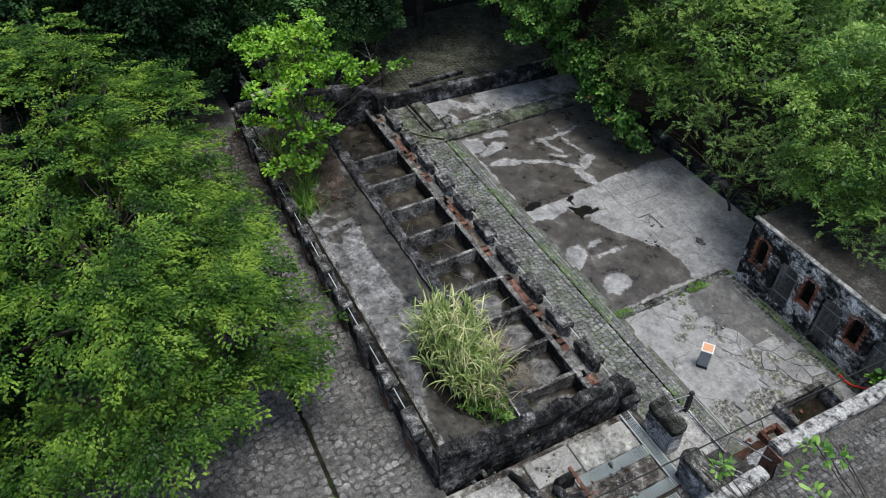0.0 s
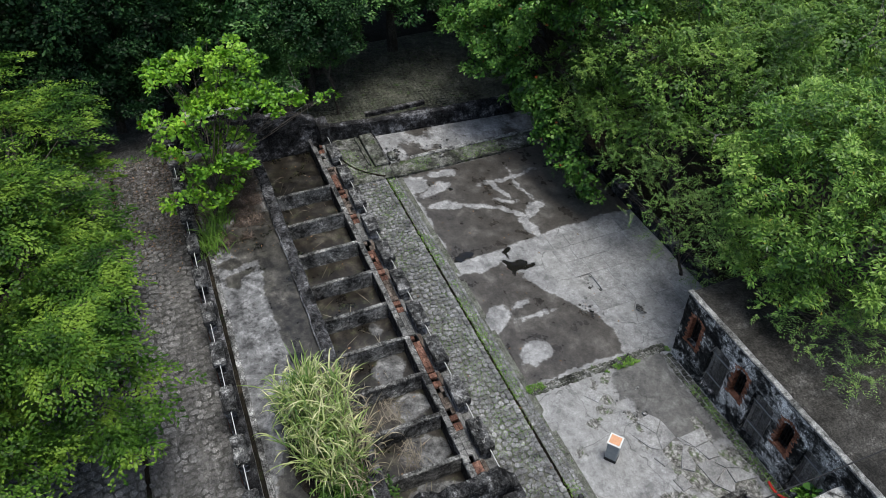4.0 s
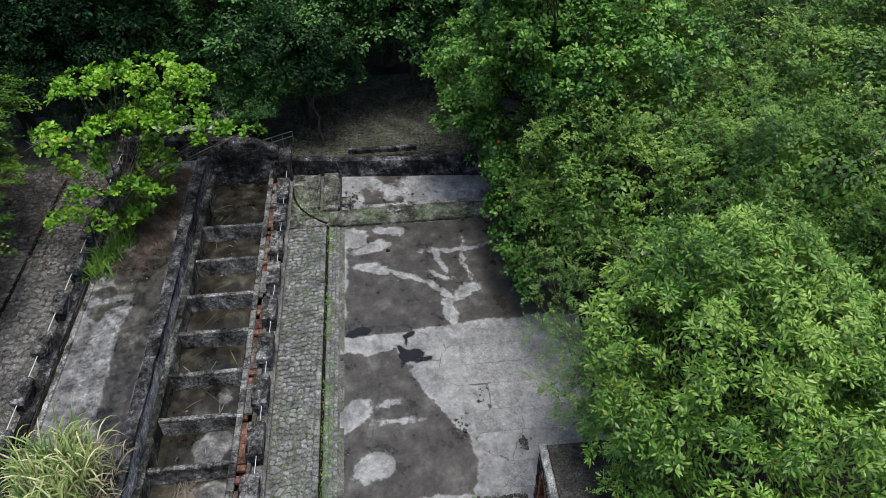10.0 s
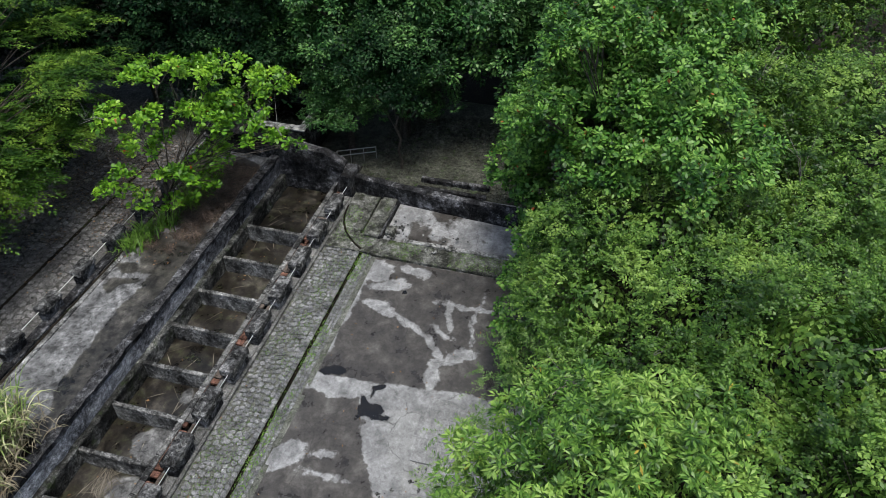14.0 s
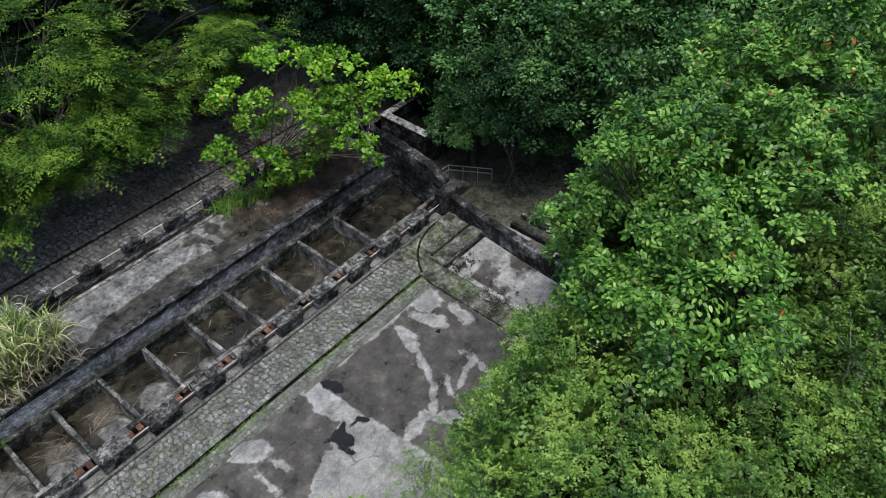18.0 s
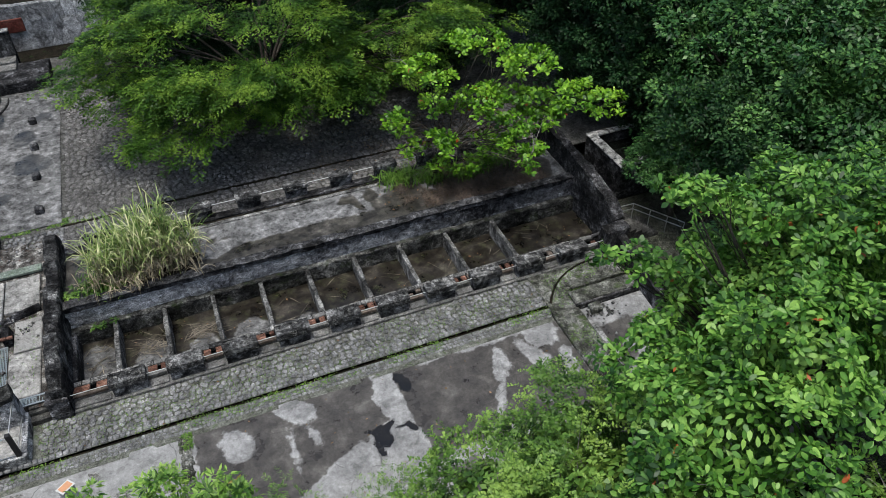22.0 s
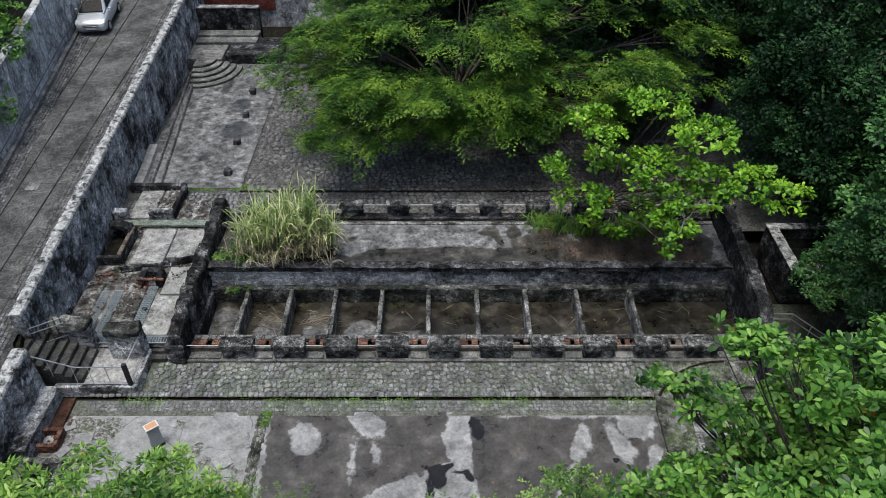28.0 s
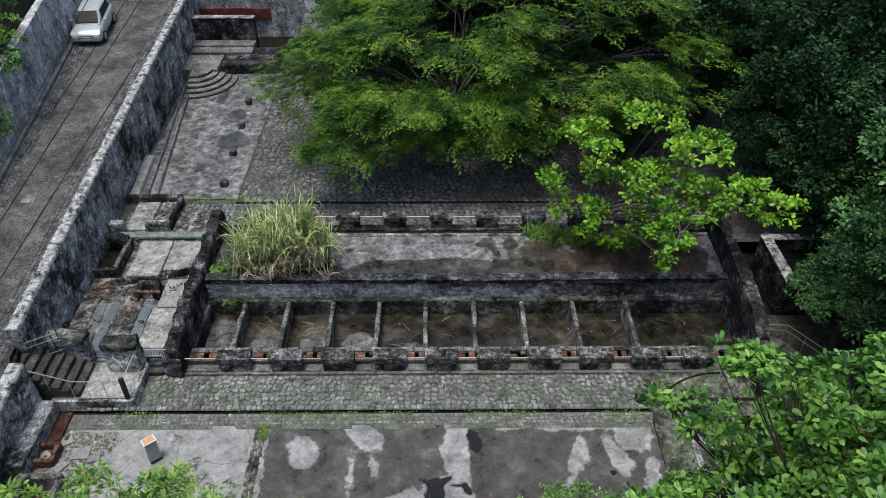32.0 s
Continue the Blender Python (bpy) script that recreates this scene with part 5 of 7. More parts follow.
tree("sea_almond_tree", (19.2, -12.4, -0.4), [(17.9, -11.2, 10.2, 1.7, 1.7, 1.5), (13.2, -11.5, 8.0, 1.6, 1.5, 1.0), (12.3, -13.6, 9.1, 1.8, 1.7, 1.0), (15.0, -9.9, 6.9, 1.2, 1.1, 0.8), (16.8, -8.6, 5.4, 1.2, 1.0, 1.2), (18.2, -8.6, 6.6, 1.4, 1.3, 1.3), (17.3, -7.9, 4.0, 1.2, 0.9, 1.0), (19.6, -10.4, 9.0, 1.9, 1.9, 1.7), (17.2, -13.2, 10.4, 1.9, 1.9, 1.6), (18.6, -7.9, 3.8, 1.2, 1.1, 1.2), (17.0, -10.4, 8.2, 1.1, 1.1, 1.1),
      (18.6, -13.6, 11.0, 2.0, 2.0, 1.5), (15.6, -11.7, 9.0, 1.7, 1.6, 1.4), (14.3, -13.0, 9.6, 1.8, 1.8, 1.5), (20.0, -8.4, 5.0, 1.7, 1.6, 1.8), (16.3, -11.8, 8.8, 1.2, 1.2, 1.0), (20.6, -10.8, 7, 1.8, 1.8, 1.8), (16.4, -8.8, 6.2, 0.8, 0.6, 0.6), (15.0, -10.6, 8.7, 0.7, 0.6, 0.5), (14.2, -10.2, 9.0, 0.5, 0.45, 0.4), (13.4, -9.7, 9.3, 0.45, 0.4, 0.3), (12.8, -9.3, 9.5, 0.35, 0.35, 0.25), (12.1, -9.0, 9.65, 0.3, 0.3, 0.2), (13.2, -10.2, 8.6, 0.4, 0.35, 0.3), (15.7, -9.3, 8.6, 0.8, 0.7, 0.6), (14.8, -8.8, 9.0, 0.5, 0.4, 0.35), (14.8, -8.4, 7.7, 0.5, 0.45, 0.4), (15.6, -8.5, 7.4, 0.6, 0.5, 0.5), (15.6, -10.9, 11.0, 0.9, 0.8, 0.6), (14.4, -10.4, 11.4, 0.6, 0.5, 0.4), (13.6, -10.2, 11.6, 0.4, 0.4, 0.3), (13.0, -10.0, 11.7, 0.3, 0.3, 0.2), (16.4, -9.7, 9.9, 1.2, 1.0, 0.9), (15.7, -10.5, 9.4, 1.1, 0.9, 0.9), (14.8, -9.3, 8.4, 0.8, 0.7, 0.7), (16.3, -9.0, 7.6, 1.0, 0.8, 0.9), (15.2, -9.9, 10.2, 0.9, 0.8, 0.6), (17.6, -9.6, 8.6, 1.3, 1.1, 1.1), (19.0, -10.2, 5.4, 1.4, 1.2, 1.4), (17.4, -12.2, 7.0, 1.3, 1.2, 1.3), (20.8, -10.3, 11.0, 1.6, 1.5, 1.2), (21.3, -12.2, 12.2, 1.8, 1.7, 1.2), (22.6, -11.0, 10.4, 1.7, 1.6, 1.3), (23.2, -13.6, 12.0, 1.8, 1.7, 1.2)],
     4.5, 0.2, SEA, "tall tree with rounded fresh green leaves over the court", 11)
tree("thicket_tree", (9.5, -13.6, -0.4), [(8.6, -11.6, 5.9, 1.9, 1.4, 1.7), (10.9, -10.9, 5.9, 1.8, 1.4, 1.7), (11.4, -10.2, 4.2, 1.3, 1.0, 1.3), (6.8, -12.4, 5.4, 1.8, 1.4, 1.6), (12.6, -11.4, 5.4, 1.6, 1.4, 1.4), (10.4, -13.2, 7.3, 2.1, 1.7, 1.6), (7.6, -14.6, 6.9, 2.2, 1.9, 1.6),
      (12.0, -14.2, 7.0, 1.8, 1.7, 1.5), (9.8, -10.6, 3.6, 1.7, 1.2, 1.5), (12.8, -10.6, 3.4, 1.4, 1.0, 1.4), (5.2, -14.2, 6.2, 1.9, 1.8, 1.7), (6.4, -16.8, 7.8, 2.3, 2.2, 1.7), (10.8, -16.4, 6.8, 2.4, 2.1, 1.6), (14.2, -11.0, 4.4, 1.4, 1.1, 1.6)],
     3.0, 0.2, BUSH, "tangled small-leaved tree along the court wall", 25, bare=18, twigs=8)
tree("vine_bush", (13.4, -9.9, -0.4), [(16.0, -8.9, 3.0, 1.2, 0.9, 1.7), (14.3, -9.2, 2.7, 1.1, 0.9, 1.5), (12.7, -9.2, 2.1, 1.0, 0.75, 1.2), (11.2, -9.1, 1.5, 0.8, 0.6, 0.9), (10.2, -9.2, 1.0, 0.6, 0.5, 0.7)], 0.8, 0.06, dict(SEA, leaf=(0.14, 0.11), per=4, density=20, mound=(0.32, 0.85)), "climbing bush with round green leaves hanging over the court wall", 52)
tree("wispy_bush", (5.0, -10.9, -0.3), [(3.4, -9.3, 4.0, 1.5, 1.0, 1.3), (5.6, -9.9, 3.4, 1.5, 1.0, 1.4), (7.4, -9.7, 3.0, 1.3, 1.0, 1.3), (2.4, -9.6, 4.6, 1.1, 0.9, 0.9), (4.4, -10.6, 2.2, 1.6, 1.2, 1.2), (7.0, -10.9, 4.4, 1.3, 1.1, 1.2)], 1.2, 0.08, WISPY, "feathery light bush leaning over the court", 17)
low = tree("roof_bush", (-3.6, -13.2, 3.0), [(-0.6, -10.1, 3.7, 0.9, 0.7, 0.5), (-1.7, -10.3, 3.7, 0.9, 0.7, 0.55), (-2.8, -10.4, 3.65, 0.9, 0.8, 0.5), (-3.9, -11.0, 3.7, 1.0, 0.8, 0.55), (-5.1, -11.4, 3.7, 1.0, 0.8, 0.6), (-3.4, -11.6, 3.6, 1.3, 1.0, 0.8), (-4.8, -12.6, 3.8, 1.4, 1.3, 1.0), (-2.6, -12.8, 3.9, 1.4, 1.3, 1.0), (-6.2, -13.6, 3.8, 1.5, 1.4, 1.1), (-1.0, -10.6, 3.7, 1.0, 0.7, 0.6), (0.6, -10.0, 3.7, 1.0, 0.7, 0.7)], 0.5, 0.07, WISPY, "feathery light bush spreading over the wet roof", 18)

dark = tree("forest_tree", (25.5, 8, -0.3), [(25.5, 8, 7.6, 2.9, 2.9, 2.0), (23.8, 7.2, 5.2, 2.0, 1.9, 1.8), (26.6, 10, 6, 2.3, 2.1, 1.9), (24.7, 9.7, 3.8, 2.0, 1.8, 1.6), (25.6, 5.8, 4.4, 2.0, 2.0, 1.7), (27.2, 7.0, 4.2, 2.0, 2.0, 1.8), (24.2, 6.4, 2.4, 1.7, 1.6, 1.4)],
     5.0, 0.28, DARK, "tall tree crowding behind the ruins, leaves toned dark for the shade of the wood", 20, "forest trees")
# small copies by the flame tree are dark understory filling its shade
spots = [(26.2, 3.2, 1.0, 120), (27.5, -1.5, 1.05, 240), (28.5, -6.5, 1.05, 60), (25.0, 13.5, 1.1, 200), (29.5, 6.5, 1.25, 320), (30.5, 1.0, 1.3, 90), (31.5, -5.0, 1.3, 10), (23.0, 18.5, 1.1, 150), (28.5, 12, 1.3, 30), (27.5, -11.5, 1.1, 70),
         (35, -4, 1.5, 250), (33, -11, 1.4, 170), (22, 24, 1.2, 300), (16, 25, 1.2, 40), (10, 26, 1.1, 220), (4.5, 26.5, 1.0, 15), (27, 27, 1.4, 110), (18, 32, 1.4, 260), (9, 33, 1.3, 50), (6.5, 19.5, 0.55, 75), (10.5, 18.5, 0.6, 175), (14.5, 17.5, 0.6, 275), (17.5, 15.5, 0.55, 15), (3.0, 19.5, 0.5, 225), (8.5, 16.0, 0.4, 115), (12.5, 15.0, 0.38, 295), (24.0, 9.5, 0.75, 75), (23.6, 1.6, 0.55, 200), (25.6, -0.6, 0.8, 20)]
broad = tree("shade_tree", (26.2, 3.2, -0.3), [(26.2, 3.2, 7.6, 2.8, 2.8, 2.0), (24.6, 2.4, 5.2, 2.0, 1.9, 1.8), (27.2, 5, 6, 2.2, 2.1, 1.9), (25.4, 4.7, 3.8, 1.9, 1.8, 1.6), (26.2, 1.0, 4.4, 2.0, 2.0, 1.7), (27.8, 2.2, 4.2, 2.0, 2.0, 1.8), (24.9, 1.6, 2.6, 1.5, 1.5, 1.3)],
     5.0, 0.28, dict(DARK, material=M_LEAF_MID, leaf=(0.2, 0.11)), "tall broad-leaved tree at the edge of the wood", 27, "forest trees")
# leaf tone by place: shade-dark north of y 4.2, lighter to the south
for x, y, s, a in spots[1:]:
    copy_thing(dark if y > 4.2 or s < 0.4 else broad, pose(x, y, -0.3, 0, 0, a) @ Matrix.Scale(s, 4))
tree("slim_tree", (22.6, -1.3, -0.3), [(22.4, -0.7, 3.8, 1.3, 1.2, 0.9), (23.5, -1.9, 4.5, 1.4, 1.3, 1.1), (22.9, 0.4, 5.0, 1.4, 1.4, 1.1), (23.1, -2.5, 3.2, 0.7, 0.6, 0.5), (24.2, -0.4, 5.8, 1.5, 1.4, 1.2)], 3.0, 0.07, dict(DARK, leaf=(0.16, 0.085), density=10), "slim tree standing in the back yard, leaves in the shade-dark tone", 61, "forest trees")
shrub = tree("wall_shrub", (-12.35, 14.6, 5.5), [(-12.0, 14.3, 5.8, 0.5, 0.6, 0.4), (-12.3, 15.3, 6.4, 0.6, 0.7, 0.5), (-12.7, 16.3, 6.6, 0.7, 0.8, 0.5)], 0.5, 0.04, dict(SEA, leaf=(0.2, 0.11), density=10, mound=(0.2, 0.8), core=0), "shrub with broad leaves hanging over the far road wall", 38, "shrubs on the road wall")
copy_thing(shrub, pose(-11.65, 11.2, 3.9, 0, 0, 15) @ Matrix.Scale(0.6, 4))
near_bush = tree("wood_tree", (14.5, -17.5, -0.4), [(13.5, -17.5, 6.4, 2.4, 2.3, 1.8), (16, -16.5, 5.4, 2.0, 2.0, 1.7), (15.5, -19.3, 7.2, 2.3, 2.2, 1.7), (13, -19.5, 5.2, 2.0, 1.9, 1.6)], 3.0, 0.2, dict(BUSH, leaf=(0.11, 0.06), per=14, density=11), "green small-leaved tree in the wood beyond the court", 44, "wood beyond the court", bare=4)
for x, y, s, a in [(4.0, -19, 1.0, 200), (9.5, -20, 1.05, 40), (19.5, -16.5, 1.05, 310), (22.5, -12.5, 0.9, 150)]:
    copy_thing(near_bush, pose(x, y, -0.4, 0, 0, a) @ Matrix.Scale(s, 4))
far_bush = tree("far_thicket_tree", (25, -17, -0.4), [(24, -17, 6.4, 2.6, 2.4, 1.9), (26.5, -16, 5.4, 2.3, 2.1, 1.9), (26, -18.8, 7.4, 2.5, 2.3, 1.7), (23.5, -19, 5.2, 2.2, 2.0, 1.8), (25, -15, 3.6, 2.2, 1.8, 1.6)], 3.0, 0.2, dict(BUSH, leaf=(0.14, 0.075), per=11, density=7.5, mound=(0.55, 0.85)), "green tree far off in the wood beyond the court", 45, "wood beyond the court")
for x, y, s, a in [(15, -23.5, 1.1, 310), (30, -16, 1.2, 250), (8, -27, 1.3, 160), (17, -28, 1.3, 20), (26, -25, 1.3, 120), (34, -20, 1.4, 300), (-4, -19, 0.9, 60), (38, -16, 1.5, 190)]:
    copy_thing(far_bush, pose(x, y, -0.4, 0, 0, a) @ Matrix.Scale(s, 4))
for x, y, z, s, a in [(-15.0, 17.5, 4.0, 0.5, 30), (-14.6, 13.2, 3.8, 0.45, 200), (-17, 27, 4.5, 0.8, 90), (-18, 20, 4.3, 0.8, 140)]:
    copy_thing(far_bush, pose(x, y, z, 0, 0, a) @ Matrix.Scale(s, 4))
tree("corner_shrub", (-5.15, -7.55, 0.0), [(-5.2, -7.6, 0.8, 0.25, 0.25, 0.3), (-5.0, -7.5, 0.45, 0.28, 0.25, 0.3), (-5.3, -7.7, 1.15, 0.2, 0.2, 0.2)], 0.6, 0.025, dict(SEA, leaf=(0.2, 0.1), density=10, mound=(0.2, 0.8), core=0), "small fresh green shrub in the corner by the vault front", 33)
tree("roadside_tree", (-13.6, 3.2, 4.2), [(-9.35, 4.75, 12.0, 0.2, 0.2, 0.2), (-8.75, 6.6, 12.0, 0.18, 0.18, 0.3), (-9.4, 6.1, 11.9, 0.25, 0.2, 0.12), (-9.65, 5.5, 11.85, 0.25, 0.2, 0.12), (-13.0, 3.5, 11.5, 1.6, 1.5, 1.2), (-12.8, 1.2, 10.5, 1.6, 1.5, 1.3), (-14.6, 2.6, 10.0, 1.7, 1.6, 1.4)], 5.5, 0.12, dict(SEA, leaf=(0.13, 0.055), density=16, mound=(0.25, 0.8), core=0), "slender tree with fresh leaf whorls above the road", 36)

# ---------------------------------------------------------------- the entrance: stairs, landing, piers, gratings
def joined(*bms):
    out = bmesh.new()
    for b in bms:
        me = bpy.data.meshes.new("tmp")
        b.to_mesh(me)
        b.free()
        out.from_mesh(me)
        bpy.data.meshes.remove(me)
    return out


entry = setting(part("floor_entry", sheet(-6.2, -1.95, 0.3, 9.6, 0.5, 0.2, 0.03), M_BROKEN), "broken floor of mortar, brick and soil behind the entrance", "floor")
landing = setting(thing("landing"), "concrete landing with a low stone front beside the path", "landing")
part("slab", rough_box((-4.75, -1.4, 0.05), (-2.75, 0.35, 0.44), 0.3, 0.01, 0.02), M_CONC, landing)
part("front_wall", rough_box((-5.5, -1.56, -0.1), (-2.62, -1.38, 0.46), 0.2, 0.025, 0.02, 3), M_PARAPET, landing)
part("side_wall", rough_box((-2.78, -1.4, 0.0), (-2.6, 0.25, 0.5), 0.2, 0.025, 0.02, 4), M_PARAPET, landing)
stair = thing("entrance_stair", (0, 0, 0), "dark worn stone stair down from the road gate", "stair")
for i in range(6):
    part("step", rough_box((-6.35 + 0.29 * i, -1.38, 0.2), (-5.98 + 0.29 * i, 0.15, 1.55 - 0.185 * i), 0.25, 0.015, 0.02, i), M_STEP_DARK, stair)
part("top_landing", rough_box((-7.0, -1.6, 0.5), (-6.3, -0.2, 1.72), 0.3, 0.01, 0.02), M_STEP_DARK, stair)
small = thing("path_steps", (0, 0, 0), "two dark stone steps up from the path to the grating", "steps")
for i in range(3):
    part("step", rough_box((-2.62, -0.05 + 0.24 * i, 0.0), (-1.98, 0.25 + 0.24 * i, 0.26 + 0.17 * i), 0.2, 0.015, 0.02, i), M_STEP_DARK, small)


def pier(x0, x1, y0, y1, z1, seed):
    p = thing("gate_pier", (0, 0, 0), "ruined black stone pier with a mossy broken top", "pier", "entrance piers")
    part("shaft", rough_box((x0, y0, 0.1), (x1, y1, z1 - 0.22), 0.14, 0.045, 0.03, seed), M_PARAPET, p)
    part("cap", rough_box((x0 - 0.04, y0 - 0.05, z1 - 0.3), (x1 + 0.02, y1 + 0.04, z1), 0.09, 0.1, 0.04, seed + 3), M_LEDGE, p, "black mossy broken cap")


pier(-3.9, -2.68, -0.2, 0.32, 1.85, 1)
pier(-5.95, -4.6, 0.12, 0.6, 1.85, 2)

rail = thing("landing_railing", (0, 0, 0), "thin galvanised railing with one dark wooden post", "railing")
part("post", rough_box((-2.9, -1.5, 0.3), (-2.76, -1.36, 1.5), 0.2, 0.012, 0.015), M_IRON, rail, "dark square post")
path_r = [(-2.83, -1.44, 1.36), (-4.55, -1.44, 1.36), (-6.1, -1.46, 2.05)]
for a, b in zip(path_r, path_r[1:]):
    rod("handrail", a, b, 0.022, M_STEEL, rail)
rod("handrail", (-2.83, -1.42, 1.36), (-2.72, -0.2, 1.5), 0.022, M_STEEL, rail)
rod("lower_rail", (-2.83, -1.42, 0.62), (-2.7, 0.1, 0.68), 0.018, M_STEEL, rail)
rod("lower_rail", (-2.85, -1.46, 0.52), (-5.4, -1.46, 0.52), 0.02, M_STEEL, rail)
for x, z in ((-3.5, 1.36), (-4.1, 1.36), (-4.65, 1.4), (-5.4, 1.74)):
    rod("baluster", (x, -1.45, 0.5 if z < 1.5 else 0.9), (x, -1.45, z), 0.012, M_STEEL, rail)
gate = thing("iron_gate", (0, 0, 0), "dark iron bar gate standing open at the entrance", "gate")
for i in range(6):
    rod("bar", (-6.25 + 0.17 * i, -0.4 + 0.1 * i, 1.15), (-6.25 + 0.17 * i, -0.4 + 0.1 * i, 2.35), 0.016, M_IRON, gate)
for z in (1.35, 1.95, 2.2):
    rod("cross_bar", (-6.3, -0.43, z), (-5.35, 0.13, z), 0.02, M_STEEL, gate)
part("brick_end", rough_box((-6.3, -1.63, 0.3), (-5.74, -1.56, 2.3), 0.1, 0.02, 0.01, 4), M_BRICK)
setting(bpy.data.objects["brick_end"], "bare red brick end of the road wall", "wall end")


def grating(x0, x1, y0, y1, z):
    g = thing("steel_grating", (0, 0, 0), "galvanised steel walkway grating over a trench", "grating", "walkway gratings")
    bars = []
    wide = x1 - x0 > y1 - y0
    n = int(((y1 - y0) if wide else (x1 - x0)) / 0.05)
    for i in range(n + 1):
        f = i / n
        if wide:
            y = y0 + (y1 - y0) * f
            bars.append(box((x0, y - 0.008, z - 0.03), (x1, y + 0.008, z), 0))
        else:
            x = x0 + (x1 - x0) * f
            bars.append(box((x - 0.008, y0, z - 0.03), (x + 0.008, y1, z), 0))
    for b in bars:
        part("bearing_bar", b, M_GRATE, g)
    m = int(((x1 - x0) if wide else (y1 - y0)) / 0.1)
    bars = []
    for i in range(m + 1):
        f = i / m
        if wide:
            x = x0 + (x1 - x0) * f
            bars.append(box((x - 0.006, y0, z - 0.012), (x + 0.006, y1, z + 0.003), 0))
        else:
            y = y0 + (y1 - y0) * f
            bars.append(box((x0, y - 0.006, z - 0.012), (x1, y + 0.006, z + 0.003), 0))
    tagged(part("cross_rods", joined(*bars), M_GRATE, g), kind="stuff")
    for a, b in (((x0, y0, z - 0.04), (x1, y0 + 0.03, z + 0.004)), ((x0, y1 - 0.03, z - 0.04), (x1, y1, z + 0.004))):
        part("edge_strip", box(a, b, 0.003), M_STEEL, g)


grating(-4.95, -2.02, 0.42, 0.78, 0.6)
grating(-5.45, -5.12, 0.95, 3.25, 0.6)
grating(-4.95, -4.62, 0.82, 3.3, 0.6)
grating(-3.66, -3.3, 0.82, 3.5, 0.6)
slabs = [((-3.25, 0.85, 0.4), (-2.2, 3.0, 0.6), M_CONC, "pale worn concrete floor slab"), ((-3.1, 3.05, 0.4), (-2.15, 4.7, 0.63), M_CONC2, "cracked pale mortar slab"), ((-3.5, 5.3, 0.4), (-2.25, 7.2, 0.64), M_CONC, "pale worn concrete floor slab"),
         ((-4.9, 4.9, 0.4), (-3.55, 7.2, 0.64), M_CONC, "pale worn concrete slab with moss"), ((-4.55, 0.85, 0.4), (-3.72, 3.4, 0.6), M_BROKEN, "broken mortar strip between gratings"), ((-6.2, 1.0, 0.4), (-5.5, 3.6, 0.62), M_BROKEN, "broken mortar strip by the wall"),
         ((-6.0, 8.1, 0.4), (-4.95, 10.2, 0.6), M_CONC, "worn pale floor slab"), ((-4.9, 8.2, 0.4), (-4.0, 10.2, 0.62), M_BROKEN, "rubble floor panel")]
for i, (lo, hi, m, lab) in enumerate(slabs):
    tagged(part("floor_slab", rough_box(lo, hi, 0.25, 0.02, 0.03, i), m), lab, "slab", "entrance floor slabs")
tagged(part("stone_bar", wall_run([(-5.15, 4.45, 0.74), (-3.8, 4.62, 0.76), (-2.2, 5.15, 0.8)], 0.16, 0.4, step=0.12, wear=0.05, crumble=0.06, seed=5), M_WALL), "crumbled dark stone bar across the floor", "stone bar")
k = thing("brick_kiln", (0, 0, 0), "small ruined brick and stone hearth box", "hearth")
for i, (lo, hi, m) in enumerate([((-4.1, 3.55, 0.4), (-3.85, 4.3, 0.95), M_WALL), ((-3.4, 3.55, 0.4), (-3.15, 4.2, 0.95), M_WALL), ((-3.9, 4.1, 0.4), (-3.3, 4.35, 0.9), M_WALL)]):
    part("side", rough_box(lo, hi, 0.15, 0.04, 0.03, i), m, k)
for i in range(5):
    part("brick", box((-4.1 + 0.22 * i, 3.5, 0.9), (-3.9 + 0.22 * i, 3.62, 0.98), 0.01), M_BRICK, k)
c = thing("brick_cistern", (0, 0, 0), "ruined brick cistern with a broken black arch by the wall", "cistern")
for i, (lo, hi) in enumerate([((-6.25, 4.9, 0.4), (-5.15, 5.08, 0.95)), ((-6.3, 6.85, 0.4), (-5.3, 7.1, 1.15)), ((-5.4, 5.0, 0.4), (-5.2, 7.0, 0.95))]):
    part("side", rough_box(lo, hi, 0.15, 0.05, 0.03, i), M_WALL, c)
bm = bmesh.new()
ring = []
for j in range(11):
    an = math.pi * j / 10
    ring.append([bm.verts.new((-5.78 + rr * math.cos(an), yy + 0.03 * noise.noise(Vector((j, rr * 9, yy))), 0.85 + rr * math.sin(an) * 1.05)) for rr, yy in ((0.3, 6.5), (0.5, 6.5), (0.52, 6.9), (0.3, 6.9))])
for p, n_ in zip(ring, ring[1:]):
    for j in range(4):
        bm.faces.new((p[j], n_[j], n_[(j + 1) % 4], p[(j + 1) % 4]))
bm.faces.new(ring[0][::-1])
bm.faces.new(ring[-1])
bmesh.ops.recalc_face_normals(bm, faces=bm.faces[:])
part("arch", bm, M_PILLAR, c, "broken black arch")
# near-black floor between the sides
part("floor", sheet(-6.2, -5.3, 5.0, 6.9, 0.56, 0.15, 0.03), M_EARTH, c, "near-black floor inside the cistern")
for i in range(9):
    part("brick", box((-5.39, 5.05 + 0.21 * i, 0.93), (-5.22, 5.24 + 0.21 * i, 1.0), 0.012), M_BRICK2, c)
setting(part("duct_cover", box((-6.45, 7.45, 0.55), (-2.2, 7.85, 0.66), 0.01), M_GREEN), "long pale green cover slab across the entry floor", "slab")
setting(part("low_wall_back", rough_box((-6.6, 10.25, 0.4), (-3.95, 10.5, 0.86), 0.2, 0.03, 0.03), M_WALL), "low dark wall at the edge of the upper floor", "wall")
